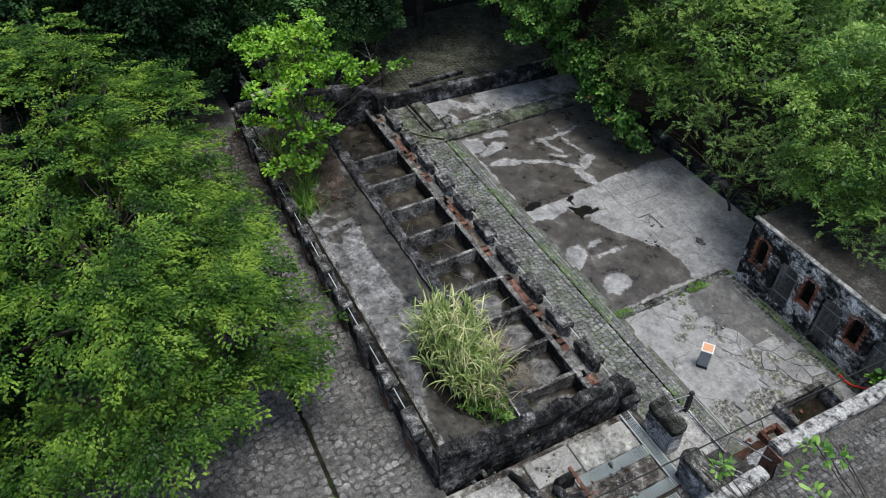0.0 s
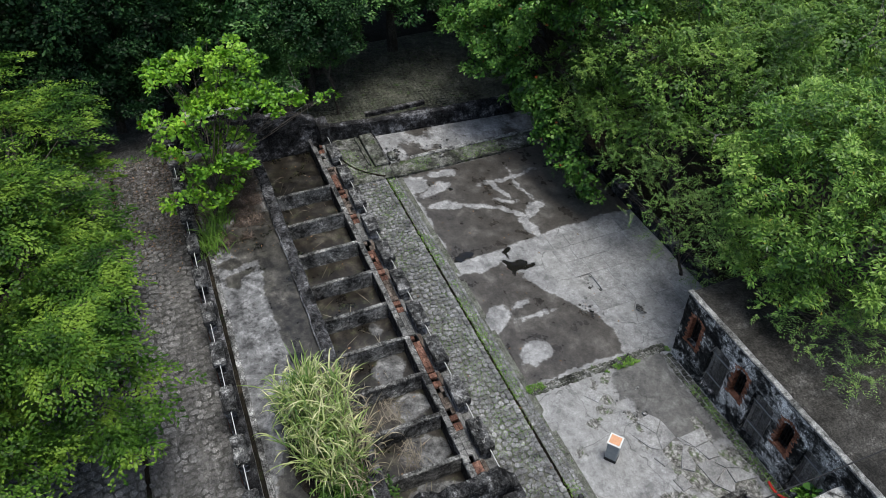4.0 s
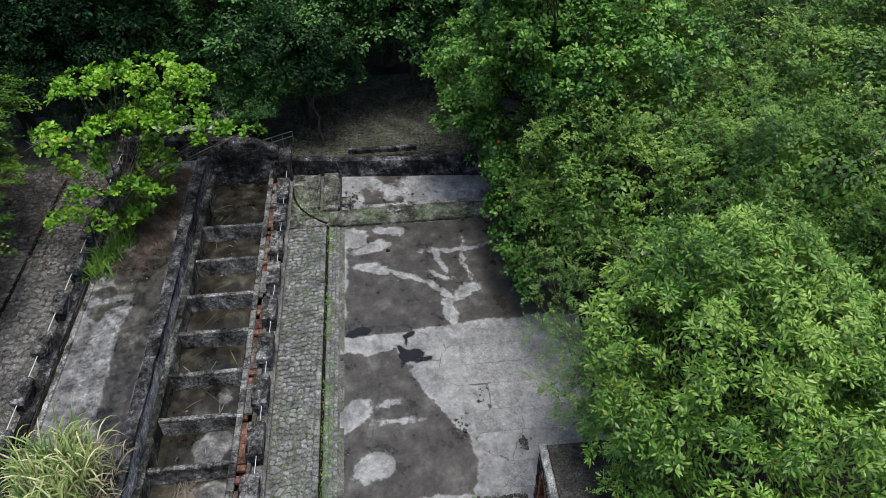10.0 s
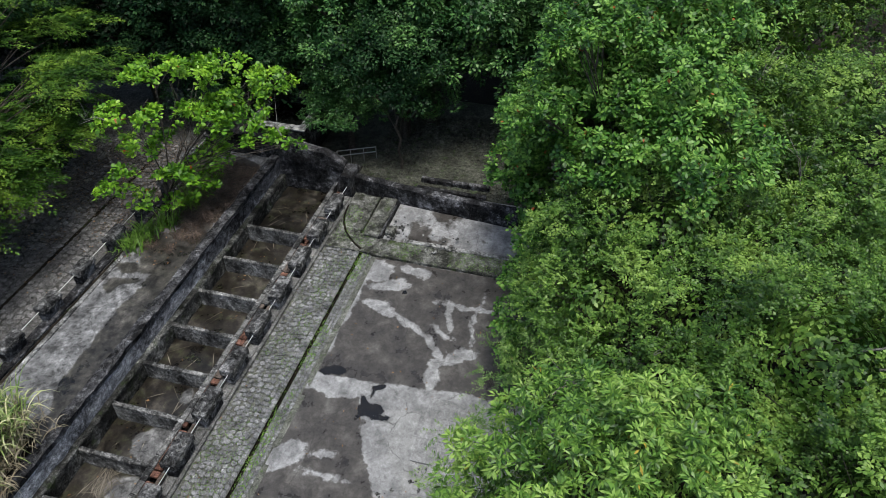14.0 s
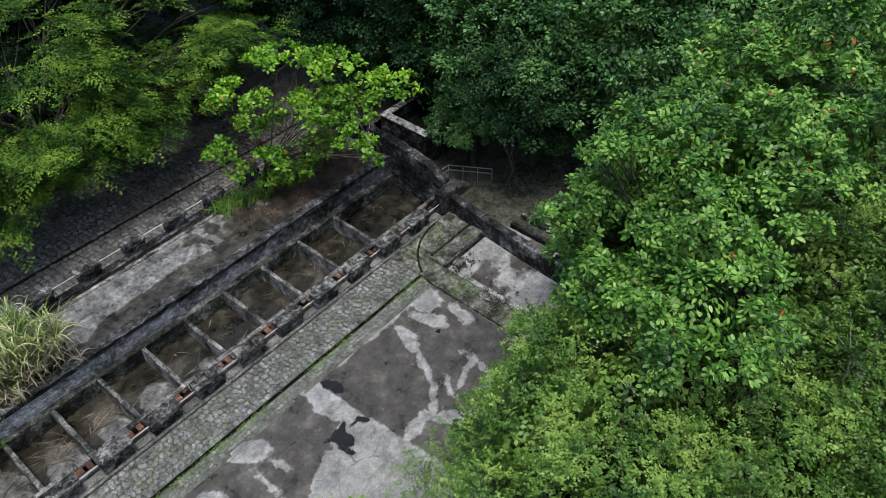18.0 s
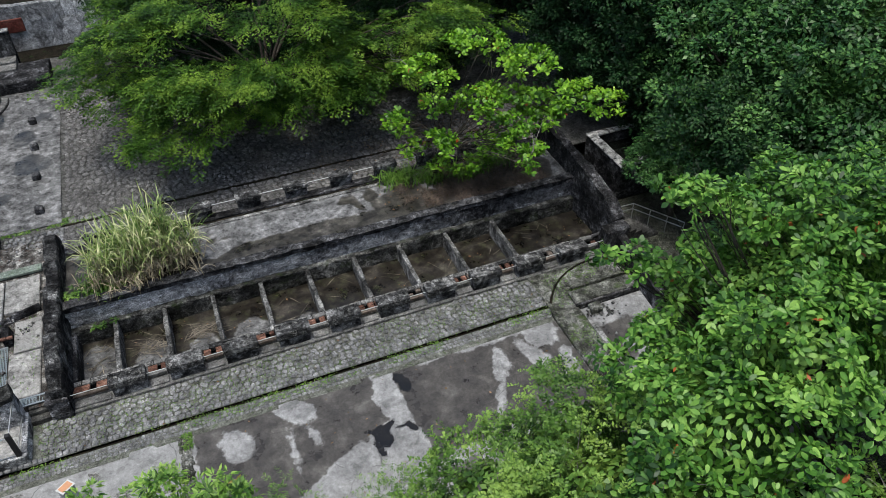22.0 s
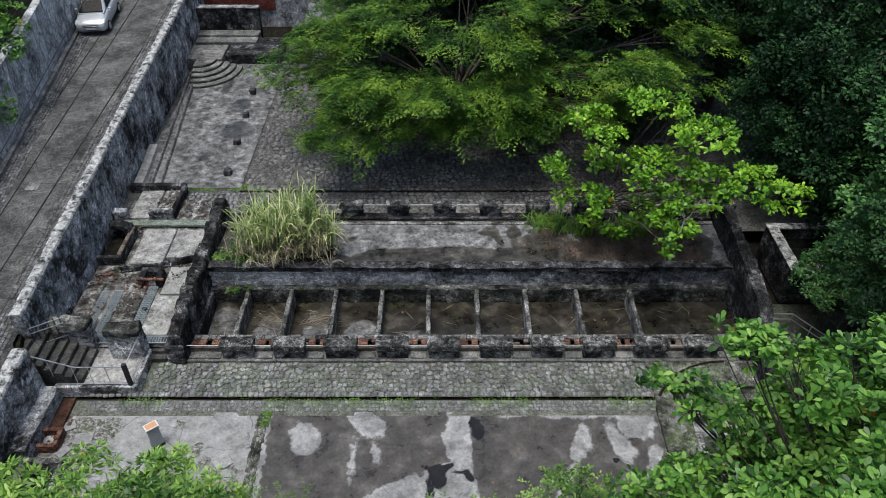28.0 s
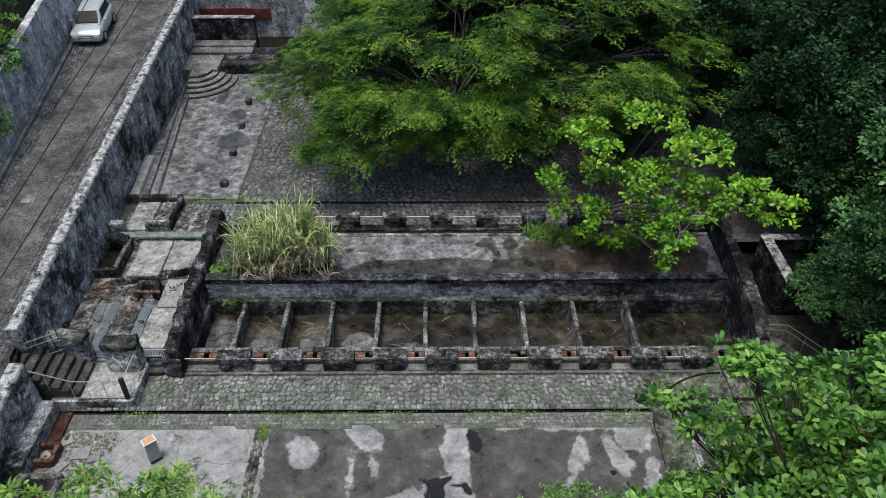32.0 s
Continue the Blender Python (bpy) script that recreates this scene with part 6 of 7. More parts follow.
setting(part("low_wall_side", rough_box((-4.1, 8.1, 0.4), (-3.88, 10.3, 0.86), 0.2, 0.03, 0.03), M_WALL), "low dark wall beside the upper floor", "wall")
for lo, hi in (((-5.0, 7.95, 0.4), (-3.95, 8.3, 1.0)), ((-6.55, 7.9, 0.4), (-5.95, 8.25, 1.05))):
    tagged(part("stone_trough", rough_box(lo, hi, 0.15, 0.03, 0.03), M_PARAPET), "small dark masonry block with a pale top", "masonry block")

# left part of the court: cistern pits, notice lectern, hose
pit = thing("court_pit", (0, 0, 0), "sunken brick-floored pit with dark stone rims", "pit")
for i, (lo, hi) in enumerate([((-5.35, -4.62, -0.6), (-4.0, -4.4, 0.42)), ((-5.35, -6.85, -0.6), (-4.0, -6.63, 0.3)), ((-4.15, -6.7, -0.6), (-3.95, -4.5, 0.38)), ((-5.5, -6.8, -0.6), (-5.2, -4.4, 0.35))]):
    part("rim", rough_box(lo, hi, 0.15, 0.04, 0.03, i), M_DIVIDER, pit)
part("floor", sheet(-5.3, -4.05, -6.7, -4.5, -0.45, 0.15, 0.03), M_BRICKFLOOR, pit, "dirty red brick floor")
hearth = thing("brick_box", (0, 0, 0), "small square brick shaft beside the pit", "brick shaft")
for i, (lo, hi) in enumerate([((-5.3, -3.3, 0.0), (-4.55, -3.15, 0.35)), ((-5.3, -3.95, 0.0), (-4.55, -3.8, 0.35)), ((-4.7, -3.85, 0.0), (-4.55, -3.25, 0.35))]):
    for j in range(4):
        w = (hi[0] - lo[0], hi[1] - lo[1])
        for q in range(3):
            a = (lo[0] + w[0] * q / 3, lo[1]) if w[0] > w[1] else (lo[0], lo[1] + w[1] * q / 3)
            b = (lo[0] + w[0] * (q + 1) / 3 - 0.012, hi[1]) if w[0] > w[1] else (hi[0], lo[1] + w[1] * (q + 1) / 3 - 0.012)
            part("brick", box((*a, 0.085 * j), (*b, 0.085 * j + 0.075), 0.01), M_BRICK, hearth)
setting(part("drain_gutter", rough_box((-5.2, -3.1, 0.0), (-4.75, -1.75, 0.12), 0.2, 0.03, 0.02), M_BRICKFLOOR), "rusty brick gutter at the foot of the wall", "gutter")
setting(part("wall_foot", rough_box((-5.75, -4.4, -0.1), (-5.2, -1.7, 0.75), 0.2, 0.05, 0.05), M_PARAPET), "sloping masonry foot of the road wall", "wall foot")

sign = thing("notice_lectern", (-1.35, -3.6, 0.0), "grey metal notice lectern with a slanted orange panel", "lectern", rz=218)
part("base", box((-0.2, -0.17, 0.0), (0.2, 0.17, 0.12), 0.01), M_IRON, sign, "black base")
bm = box((-0.19, -0.15, 0.11), (0.19, 0.15, 0.95), 0.012)
for v in bm.verts:
    if v.co.z > 0.5:
        v.co.z += 0.18 * v.co.y
        v.co.y -= 0.03
part("column", bm, M_SIGN, sign)
bm = box((-0.22, -0.19, 0.96), (0.22, 0.19, 0.99), 0.006)
for v in bm.verts:
    v.co.z += 0.25 * v.co.y
plate = part("panel", bm, M_WHITE, sign, "white-framed panel")
bm = box((-0.17, -0.14, 0.992), (0.17, 0.14, 0.998), 0)
for v in bm.verts:
    v.co.z += 0.25 * v.co.y
part("notice", bm, M_ORANGE, plate, "sun-bleached orange notice")
hose_path = [(-4.0 - 0.105 * i, -7.72 + 0.05 * math.sin(i * 0.55) - 0.004 * i * max(0, i - 5), 0.05 + 0.012 * max(0, i - 4) ** 1.6) for i in range(11)]
co, fa = tubes([[(*p, 0.045) for p in hose_path]], 8)
tagged(new("red_hose", array_mesh("red_hose", co, fa, M_RED, True)), "short red corrugated hose lying on the floor", "hose")

# overhead cable along the road
cp = []
for i in range(25):
    f = i / 24
    cp.append((-7.95 + 2.1 * f, 40 - 66 * f, 13.6 - 10.3 * f - 0.5 * math.sin(math.pi * f), 0.018))
co, fa = tubes([cp], 6)
tagged(new("overhead_cable", array_mesh("overhead_cable", co, fa, M_IRON, True)), "black overhead cable strung along the road", "cable")

def rubble_heap(name, spots, label, material, seed):
    """Broken stones and brick bits lying about: spots are rows of x, y, z, spread and count."""
    q = np.random.default_rng(seed)
    co, fa, at = [], [], 0
    for x, y, z, spread, count in spots:
        for _ in range(count):
            s = 0.02 + 0.045 * q.random() ** 3
            c = np.array([[a, b, e] for a in (-1, 1) for b in (-1, 1) for e in (-0.5, 0.4)]) * s * (0.7 + 0.6 * q.random((8, 3)))
            t = q.random() * 6.28
            c = np.stack([c[:, 0] * math.cos(t) - c[:, 1] * math.sin(t), c[:, 0] * math.sin(t) + c[:, 1] * math.cos(t), c[:, 2]], 1)
            co.append(c + [x + q.normal() * spread, y + q.normal() * spread, z + 0.3 * s])
            fa.append(np.array([(0, 1, 3, 2), (4, 6, 7, 5), (0, 4, 5, 1), (2, 3, 7, 6), (0, 2, 6, 4), (1, 5, 7, 3)]) + at)
            at += 8
    return tagged(new(name, array_mesh(name, np.concatenate(co), np.concatenate(fa), material)), label, "rubble", kind="stuff")


rubble_heap("stone_rubble", [(-5.8, 3.9, 0.55, 0.3, 60), (-4.6, 4.4, 0.55, 0.35, 60), (-5.9, 1.6, 0.62, 0.25, 30), (-4.1, 2.2, 0.62, 0.35, 50), (-2.9, 4.2, 0.64, 0.3, 30), (-5.6, 7.3, 0.6, 0.3, 40), (-2.1, 6.0, 0.6, 0.25, 40), (-4.4, 9.3, 0.63, 0.35, 60), (-3.0, 8.8, 0.5, 0.4, 40), (-5.6, 0.8, 0.6, 0.2, 30)], "broken grey stones lying on the entry floor", M_DIVIDER, 3)
rubble_heap("brick_rubble", [(-5.7, 4.2, 0.56, 0.25, 30), (-4.0, 3.4, 0.6, 0.25, 25), (-5.4, 2.0, 0.62, 0.3, 15), (-4.9, -3.1, 0.05, 0.3, 25), (-4.7, -5.4, -0.42, 0.4, 30), (-5.3, 7.25, 0.62, 0.3, 15)], "bits of broken red brick", M_BRICK, 4)
rubble_heap("court_rubble", [(17.4, -2.6, 0.06, 0.35, 60), (16.7, -5.0, 0.2, 0.5, 50), (6.0, -7.1, -0.05, 0.3, 20), (4.7, -6.3, -0.03, 0.2, 20), (3.9, -8.2, -0.02, 0.12, 20), (0.2, -5.3, 0.0, 0.3, 15)], "loose chips of stone on the court floor", M_DIVIDER, 5)

joints = []
for x in (-8.55, -9.7, -10.6):
    joints.append(wall_run([(x, -12.0, road_z(-12) + 0.008), (x - 0.25 * (x < -9), 4.0, road_z(4) + 0.008), (x - 1.1 * (x < -9), 30.0, road_z(30) + 0.008)], 0.016, 0, step=1.0, wear=0.02, crumble=0.0, deep=0.03))
for y in range(-8, 30, 4):
    w = -0.05 * y if y > 8 else 0
    joints.append(box((-10.2 - max(0, y) * 0.07, y, road_z(y) - 0.03), (-8.2, y + 0.014, road_z(y) + 0.004), 0))
setting(part("road_joints", joined(*joints), M_IRON_EARTH), "dark joints between the slabs of the road", "joints")

# ---------------------------------------------------------------- upper court
for i, (x, y) in enumerate([(-2.33, 11.75), (-2.5, 14.6), (-2.62, 17.4), (-2.75, 20.1)]):
    tagged(part("stone_stump", rough_box((x - 0.17, y - 0.17, 0.4), (x + 0.17, y + 0.17, 0.76), 0.1, 0.025, 0.03, i), M_PILLAR), "small black square stone stump on the concrete floor", "stump", "stumps in a row")
setting(part("gutter_side_a", wall_run([(-5.25, 10.6, 0.62), (-6.5, 22.3, 0.66)], 0.16, 0.3, crumble=0.02, wear=0.015), M_STEP), "stone side of the open gutter", "gutter")
setting(part("gutter_side_b", wall_run([(-5.7, 10.6, 0.6), (-6.86, 22.4, 0.64)], 0.16, 0.3, crumble=0.02, wear=0.015), M_STEP), "stone side of the open gutter", "gutter")
setting(part("wall_foot_upper", wall_run([(-6.1, 10.6, 0.66), (-6.42, 14.2, 0.68)], 0.5, 0.3, crumble=0.02, wear=0.02), M_CONC2), "pale concrete bench along the road wall", "bench")
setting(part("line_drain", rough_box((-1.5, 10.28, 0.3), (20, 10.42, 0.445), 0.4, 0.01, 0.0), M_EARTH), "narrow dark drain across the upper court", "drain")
stairs = thing("round_stair", (0, 0, 0), "rounded stone stair of five pale treads", "stair")


def fan(r, z0, z1):
    """A quarter-round slab about the stair's corner."""
    bm = bmesh.new()
    ring = [(-6.4 + r * math.cos(a) * 0.98, 23.1 + r * math.sin(a)) for a in np.linspace(radians(-80), radians(8), 20)] + [(-6.6, 23.5), (-6.6, 23.1 - r)]
    lo, hi = [bm.verts.new((x, y, z0)) for x, y in ring], [bm.verts.new((x, y, z1)) for x, y in ring]
    bm.faces.new(hi)
    bm.faces.new(lo[::-1])
    for j in range(len(ring)):
        q = (j + 1) % len(ring)
        bm.faces.new((lo[j], lo[q], hi[q], hi[j]))
    bmesh.ops.recalc_face_normals(bm, faces=bm.faces[:])
    bmesh.ops.bevel(bm, geom=[e for e in bm.edges if all(v.co.z > z1 - 0.01 for v in e.verts)], offset=0.02, segments=1, affect="EDGES")
    return bm


for i, r in enumerate([2.45, 2.09, 1.73, 1.37, 1.0]):
    # body in the darker stone paints the riser's shade; tread keeps the lighter
    step = part("step", fan(r, 0.35, 0.57 + 0.155 * i), M_STEP_DARK, stairs, "step body, the riser shade put into its stone colour")
    part("tread", fan(r - 0.035, 0.5 + 0.155 * i, 0.6 + 0.155 * i), M_STEP, step, "pale worn tread")
setting(part("stair_landing", rough_box((-7.4, 23.0, 0.3), (-5.1, 25.0, 1.25), 0.4, 0.02, 0.04), M_STEP), "stone landing at the top of the round stair", "landing")
setting(part("terrace_block", rough_box((-5.1, 23.9, 0.3), (-1.8, 26.4, 1.1), 0.25, 0.06, 0.05), M_WALL), "rough dark masonry bank beside the stair", "bank")
for i in range(2):
    setting(part("upper_step", rough_box((-7.7, 25.35 + 0.72 * i, 0.3), (-3.45, 26.12 + 0.72 * i, 1.26 + 0.15 * i), 0.3, 0.03, 0.03, i), M_STEP), "long pale stone step below the back wall", "step")
setting(part("back_panel", rough_box((-8.1, 26.85, 0.3), (-3.4, 27.3, 2.8), 0.3, 0.03, 0.03), M_END), "dark streaked masonry block under the red band", "wall")
setting(part("back_panel_edge", rough_box((-8.12, 26.82, 2.79), (-3.38, 27.32, 2.87), 0.3, 0.02, 0.02), M_CAP2), "pale edge along the masonry block", "coping")
hp = [(-7.95 + 0.09 * i + 0.05 * math.sin(i * 0.9), 26.72 - 0.05 * i, 2.95 - 0.205 * i) for i in range(8)]
co, fa = tubes([[(*p, 0.05) for p in hp]], 8)
tagged(new("red_hose", array_mesh("red_hose_b", co, fa, M_RED, True)), "red corrugated hose hanging over the back wall", "hose")

# ---------------------------------------------------------------- far end: raised walk, blocks, basin, stair rail
walk_strip = setting(part("raised_walk", rough_box((15.55, -10.8, -0.1), (16.66, -2.15, 0.14), 0.25, 0.02, 0.03), M_MOSSY), "low mossy walk across the end of the court", "walk")
setting(part("walk_edge", rough_box((16.6, -10.6, -0.1), (16.8, -3.3, 0.21), 0.2, 0.03, 0.02), M_CAP2), "broken pale edge of the mossy walk", "kerb")
setting(part("corner_floor", sheet(15.6, 19.7, -1.3, 0.0, 0.13, 0.25, 0.02), M_MOSSY), "mossy cobbled corner beside the path", "floor")
setting(part("corner_floor_end", sheet(15.6, 16.7, -2.25, -1.3, 0.12, 0.25, 0.02), M_MOSSY), "mossy cobbled end of the walk", "floor")
tagged(part("stone_step", rough_box((16.85, -1.36, -0.1), (19.4, -1.24, 0.24), 0.16, 0.025, 0.02, 2), M_MOSSY), "narrow mossy stone lip above a dark groove", "stone step")
tagged(part("stone_step", rough_box((16.6, -2.18, -0.1), (19.4, -1.5, 0.27), 0.2, 0.03, 0.03, 3), M_MOSSY), "long mossy stone step with a dark edge", "stone step")
tagged(part("step_edge", rough_box((16.55, -2.27, -0.1), (19.35, -2.17, 0.24), 0.16, 0.03, 0.02, 4), M_PILLAR), "black broken edge of the long step", "stone edge")
tagged(part("fallen_stone", rough_box((16.95, -2.75, -0.02), (17.5, -2.35, 0.26), 0.12, 0.06, 0.05, 6), M_MOSSY), "broken mossy stone lying at the foot of the step", "stone")
setting(part("step_groove", sheet(16.6, 19.4, -1.52, -1.34, 0.0, 0.1, 0.02), M_EARTH), "dark groove between the steps", "drain")
arc = []
for f in np.linspace(0, 1, 16):
    x = (1 - f) ** 2 * 18.5 + 2 * f * (1 - f) * 16.7 + f * f * 15.75
    y = (1 - f) ** 2 * -0.1 + 2 * f * (1 - f) * -0.15 + f * f * -1.72
    arc.append((x, y, 0.13, 0.05))
co, fa = tubes([arc], 6)
setting(new("curved_drain", array_mesh("curved_drain", co, fa, M_EARTH, True)), "dark curved drain edge at the corner", "drain")
basin = thing("stone_basin", (0, 0, 0), "raised stone basin with white lichen rim and dark water", "basin")
for i, (lo, hi) in enumerate([((21.9, 3.4, -0.3), (22.3, 6.4, 1.5)), ((22.3, 3.4, -0.3), (25.6, 3.75, 1.5)), ((22.3, 6.1, -0.3), (25.6, 6.4, 1.5)), ((25.3, 3.75, -0.3), (25.6, 6.1, 1.5))]):
    w = part("side", rough_box(lo, hi, 0.25, 0.03, 0.04, i), M_WALL, basin)
    part("rim", rough_box((lo[0] - 0.03, lo[1] - 0.03, 1.48), (hi[0] + 0.03, hi[1] + 0.03, 1.56), 0.25, 0.02, 0.02, i), M_CAP, basin, "white lichen-covered rim")
part("water", box((22.2, 3.6, 0.9), (25.4, 6.2, 0.95), 0), M_WATER, basin, "still dark water")
ys = thing("yard_stair", (0, 0, 0), "dark stone stair going down behind the end wall", "stair")
for i in range(6):
    part("step", rough_box((20.4 + 0.3 * i, 0.6, -0.5), (20.8 + 0.3 * i, 1.9, 0.55 - 0.15 * i), 0.3, 0.03, 0.03, i), M_STEP_DARK, ys)
hr = thing("stair_handrail", (0, 0, 0), "grey tubular handrail beside the yard stair", "handrail")
pts = [(20.3, 1.55, 1.0), (21.4, 1.5, 1.0), (23.2, 0.2, 0.35)]
for dz, nm in ((0, "top_rail"), (-0.28, "lower_rail")):
    for a, b in zip(pts, pts[1:]):
        rod(nm, (a[0], a[1], a[2] + dz), (b[0], b[1], b[2] + dz), 0.025, M_STEEL, hr)
for x, y, z in ((21.4, 1.5, 1.0), (22.0, 1.07, 0.78), (22.6, 0.63, 0.57), (23.2, 0.2, 0.35)):
    rod("post", (x, y, -0.4), (x, y, z), 0.02, M_STEEL, hr)
tagged(part("yard_trough", joined(rough_box((20.9, -6.0, -0.35), (21.15, -2.6, -0.05), 0.3, 0.02), rough_box((21.7, -6.0, -0.35), (21.95, -2.6, -0.05), 0.3, 0.02)), M_WALL), "long low stone trough in the dark yard", "trough")

# ---------------------------------------------------------------- the parked car
def loft(rows, closed=True):
    """rows: cross sections of equal length."""
    bm = bmesh.new()
    vs = [[bm.verts.new(p) for p in r] for r in rows]
    for a, b in zip(vs, vs[1:]):
        for j in range(len(a) - (0 if closed else 1)):
            q = (j + 1) % len(a)
            bm.faces.new((a[j], a[q], b[q], b[j]))
    if closed:
        bm.faces.new(vs[0][::-1])
        bm.faces.new(vs[-1])
    bmesh.ops.recalc_face_normals(bm, faces=bm.faces[:])
    return bm


car = thing("parked_car", (-11.8, 21.85, road_z(21.85) + 0.01), "small silver hatchback parked on the sloping road", "car", rz=6.5)
car.rotation_euler[0] = math.atan(0.045)
HULL = [(0.0, 0.36, 0.6, 0.6), (0.05, 0.28, 0.68, 0.72), (0.16, 0.24, 0.77, 0.8), (0.4, 0.22, 0.87, 0.84), (0.75, 0.22, 0.96, 0.85), (1.1, 0.22, 1.03, 0.86), (1.7, 0.22, 1.05, 0.86), (2.6, 0.22, 1.07, 0.86), (3.4, 0.24, 1.07, 0.85), (3.75, 0.3, 1.03, 0.82), (3.9, 0.4, 0.94, 0.76), (3.95, 0.5, 0.8, 0.68)]
rows = []
for y, z0, z1, w in HULL:
    h = z1 - z0
    right = [(w - 0.12, y, z0), (w - 0.03, y, z0 + 0.1 * h), (w, y, z0 + 0.3 * h), (w, y, z0 + 0.6 * h), (w - 0.03, y, z0 + 0.8 * h), (w - 0.1, y, z0 + 0.93 * h), (w - 0.24, y, z1), (w - 0.5, y, z1 + 0.02)]
    rows.append(right + [(-x, q, z) for x, q, z in reversed(right)])
part("body", loft(rows), M_CAR, car, smooth=True)
rows = []
for y, z, w0, w1 in [(0.78, 1.0, 0.74, 0.7), (1.1, 1.19, 0.75, 0.66), (1.55, 1.46, 0.75, 0.59), (2.0, 1.56, 0.75, 0.57), (2.7, 1.58, 0.75, 0.57), (3.3, 1.53, 0.74, 0.57), (3.7, 1.38, 0.72, 0.58), (3.9, 1.0, 0.7, 0.62)]:
    right = [(w0, y, 0.98), ((w0 + w1) / 2, y, 0.98 + (z - 0.98) * 0.55), (w1, y, z - 0.06), (w1 - 0.08, y, z - 0.015), (w1 - 0.3, y, z)]
    rows.append(right + [(-x, q, h) for x, q, h in reversed(right)])
part("roof", loft(rows), M_CAR, car, smooth=True)
part("windscreen", loft([[(-0.66, 0.87, 1.09), (0.66, 0.87, 1.09), (0.66, 0.84, 1.05), (-0.66, 0.84, 1.05)], [(-0.52, 1.54, 1.485), (0.52, 1.54, 1.485), (0.52, 1.54, 1.46), (-0.52, 1.54, 1.46)]]), M_GLASS, car, "dark windscreen")
for s in (-1, 1):
    for a, b in ((1.7, 2.45), (2.52, 3.25)):
        bm = loft([[(s * 0.735, a - 0.25 * (a < 2), 1.06), (s * 0.735, b, 1.06), (s * 0.755, b, 1.06), (s * 0.755, a - 0.25 * (a < 2), 1.06)], [(s * 0.625, a, 1.43), (s * 0.625, b, 1.43), (s * 0.65, b, 1.43), (s * 0.65, a, 1.43)]])
        part("side_window", bm, M_GLASS, car, "dark side window")
    part("headlight", loft([[(s * 0.46, 0.02, 0.6), (s * 0.78, 0.1, 0.6), (s * 0.8, 0.13, 0.72), (s * 0.5, 0.07, 0.7)], [(s * 0.5, 0.2, 0.7), (s * 0.82, 0.42, 0.7), (s * 0.8, 0.42, 0.86), (s * 0.56, 0.24, 0.83)]]), M_LAMP, car, "clear headlight")
    part("mirror", rough_box((min(s * 0.84, s * 1.02), 1.25, 0.98), (max(s * 0.84, s * 1.02), 1.38, 1.12), 0.1, 0.0, 0.03), M_CAR, car)
    for y in (0.72, 3.15):
        wheel = thing("wheel")
        wheel.parent = car
        wheel.matrix_basis = pose(s * 0.78, y, 0.31, 0, 90, 0)
        bm = bmesh.new()
        bmesh.ops.create_cone(bm, cap_ends=True, segments=24, radius1=0.31, radius2=0.31, depth=0.2)
        bmesh.ops.bevel(bm, geom=bm.edges[:], offset=0.03, segments=2, affect="EDGES")
        part("tyre", bm, M_TYRE, wheel, "black tyre")
        bm = bmesh.new()
        bmesh.ops.create_cone(bm, cap_ends=True, segments=20, radius1=0.2, radius2=0.2, depth=0.215)
        part("rim", bm, M_STEEL, wheel, "grey wheel rim")
part("grille", rough_box((-0.42, -0.03, 0.53), (0.42, 0.1, 0.66), 0.2, 0, 0.03), M_IRON, car, "black grille")
part("grille_bar", box((-0.4, -0.045, 0.585), (0.4, 0.02, 0.61), 0.006), M_STEEL, car, "chrome grille bar")
part("bumper_intake", rough_box((-0.62, 0.0, 0.32), (0.56, 0.14, 0.4), 0.2, 0, 0.03), M_IRON, car, "black lower intake")
part("number_plate", box((-0.26, -0.03, 0.41), (0.26, 0.02, 0.51), 0.005), M_WHITE, car, "white plate with a plain bar")
for i in range(2):
    part("wiper", box((-0.45 + 0.45 * i, 0.86, 1.09), (-0.05 + 0.45 * i, 0.88, 1.105), 0.002), M_IRON, car)

# ---------------------------------------------------------------- grass, weeds, straw, litter
def blades(name, bases, length, width, lean, material, seed, seg=4):
    """Bent blades as strips, one mesh."""
    r = np.random.default_rng(seed)
    n = len(bases)
    a = r.random(n) * 2 * np.pi
    out = np.stack([np.cos(a), np.sin(a), np.zeros(n)], 1)
    side = np.stack([-np.sin(a), np.cos(a), np.zeros(n)], 1)
    L = length * (0.55 + 0.6 * r.random(n))
    k = lean * (0.4 + 0.9 * r.random(n))
    co = []
    for i in range(seg + 1):
        f = i / seg
        p = bases + out * (L * k * f**1.8)[:, None] + np.array([0, 0, 1.0]) * (L * (f - 0.55 * k * f**2.6))[:, None]
        w = (width * (1 - f) ** 0.6 + 0.002)
        co += [p - side * w / 2, p + side * w / 2]
    co = np.stack(co, 1)
    m = 2 * (seg + 1)
    f = np.concatenate([np.array([[2 * i, 2 * i + 1, 2 * i + 3, 2 * i + 2]]) for i in range(seg)])
    fa = (np.arange(n)[:, None, None] * m + f[None]).reshape(-1, 4)
    return array_mesh(name, co.reshape(-1, 3), fa, material)


def canes(name, feet, material, seed, leaves=9, leaf=0.8, width=0.05, seg=5):
    """Reed canes with ribbon leaves that rise from the stalk, arch over and hang. feet: rows of x, y, z, height and lean in x and y."""
    r = np.random.default_rng(seed)
    f = np.repeat(np.array(feet, float), leaves, 0)
    n = len(f)
    up = 0.12 + 0.88 * r.random(n)
    start = f[:, :3] + np.stack([f[:, 4] * up, f[:, 5] * up, f[:, 3] * up], 1)
    a = r.random(n) * 2 * np.pi
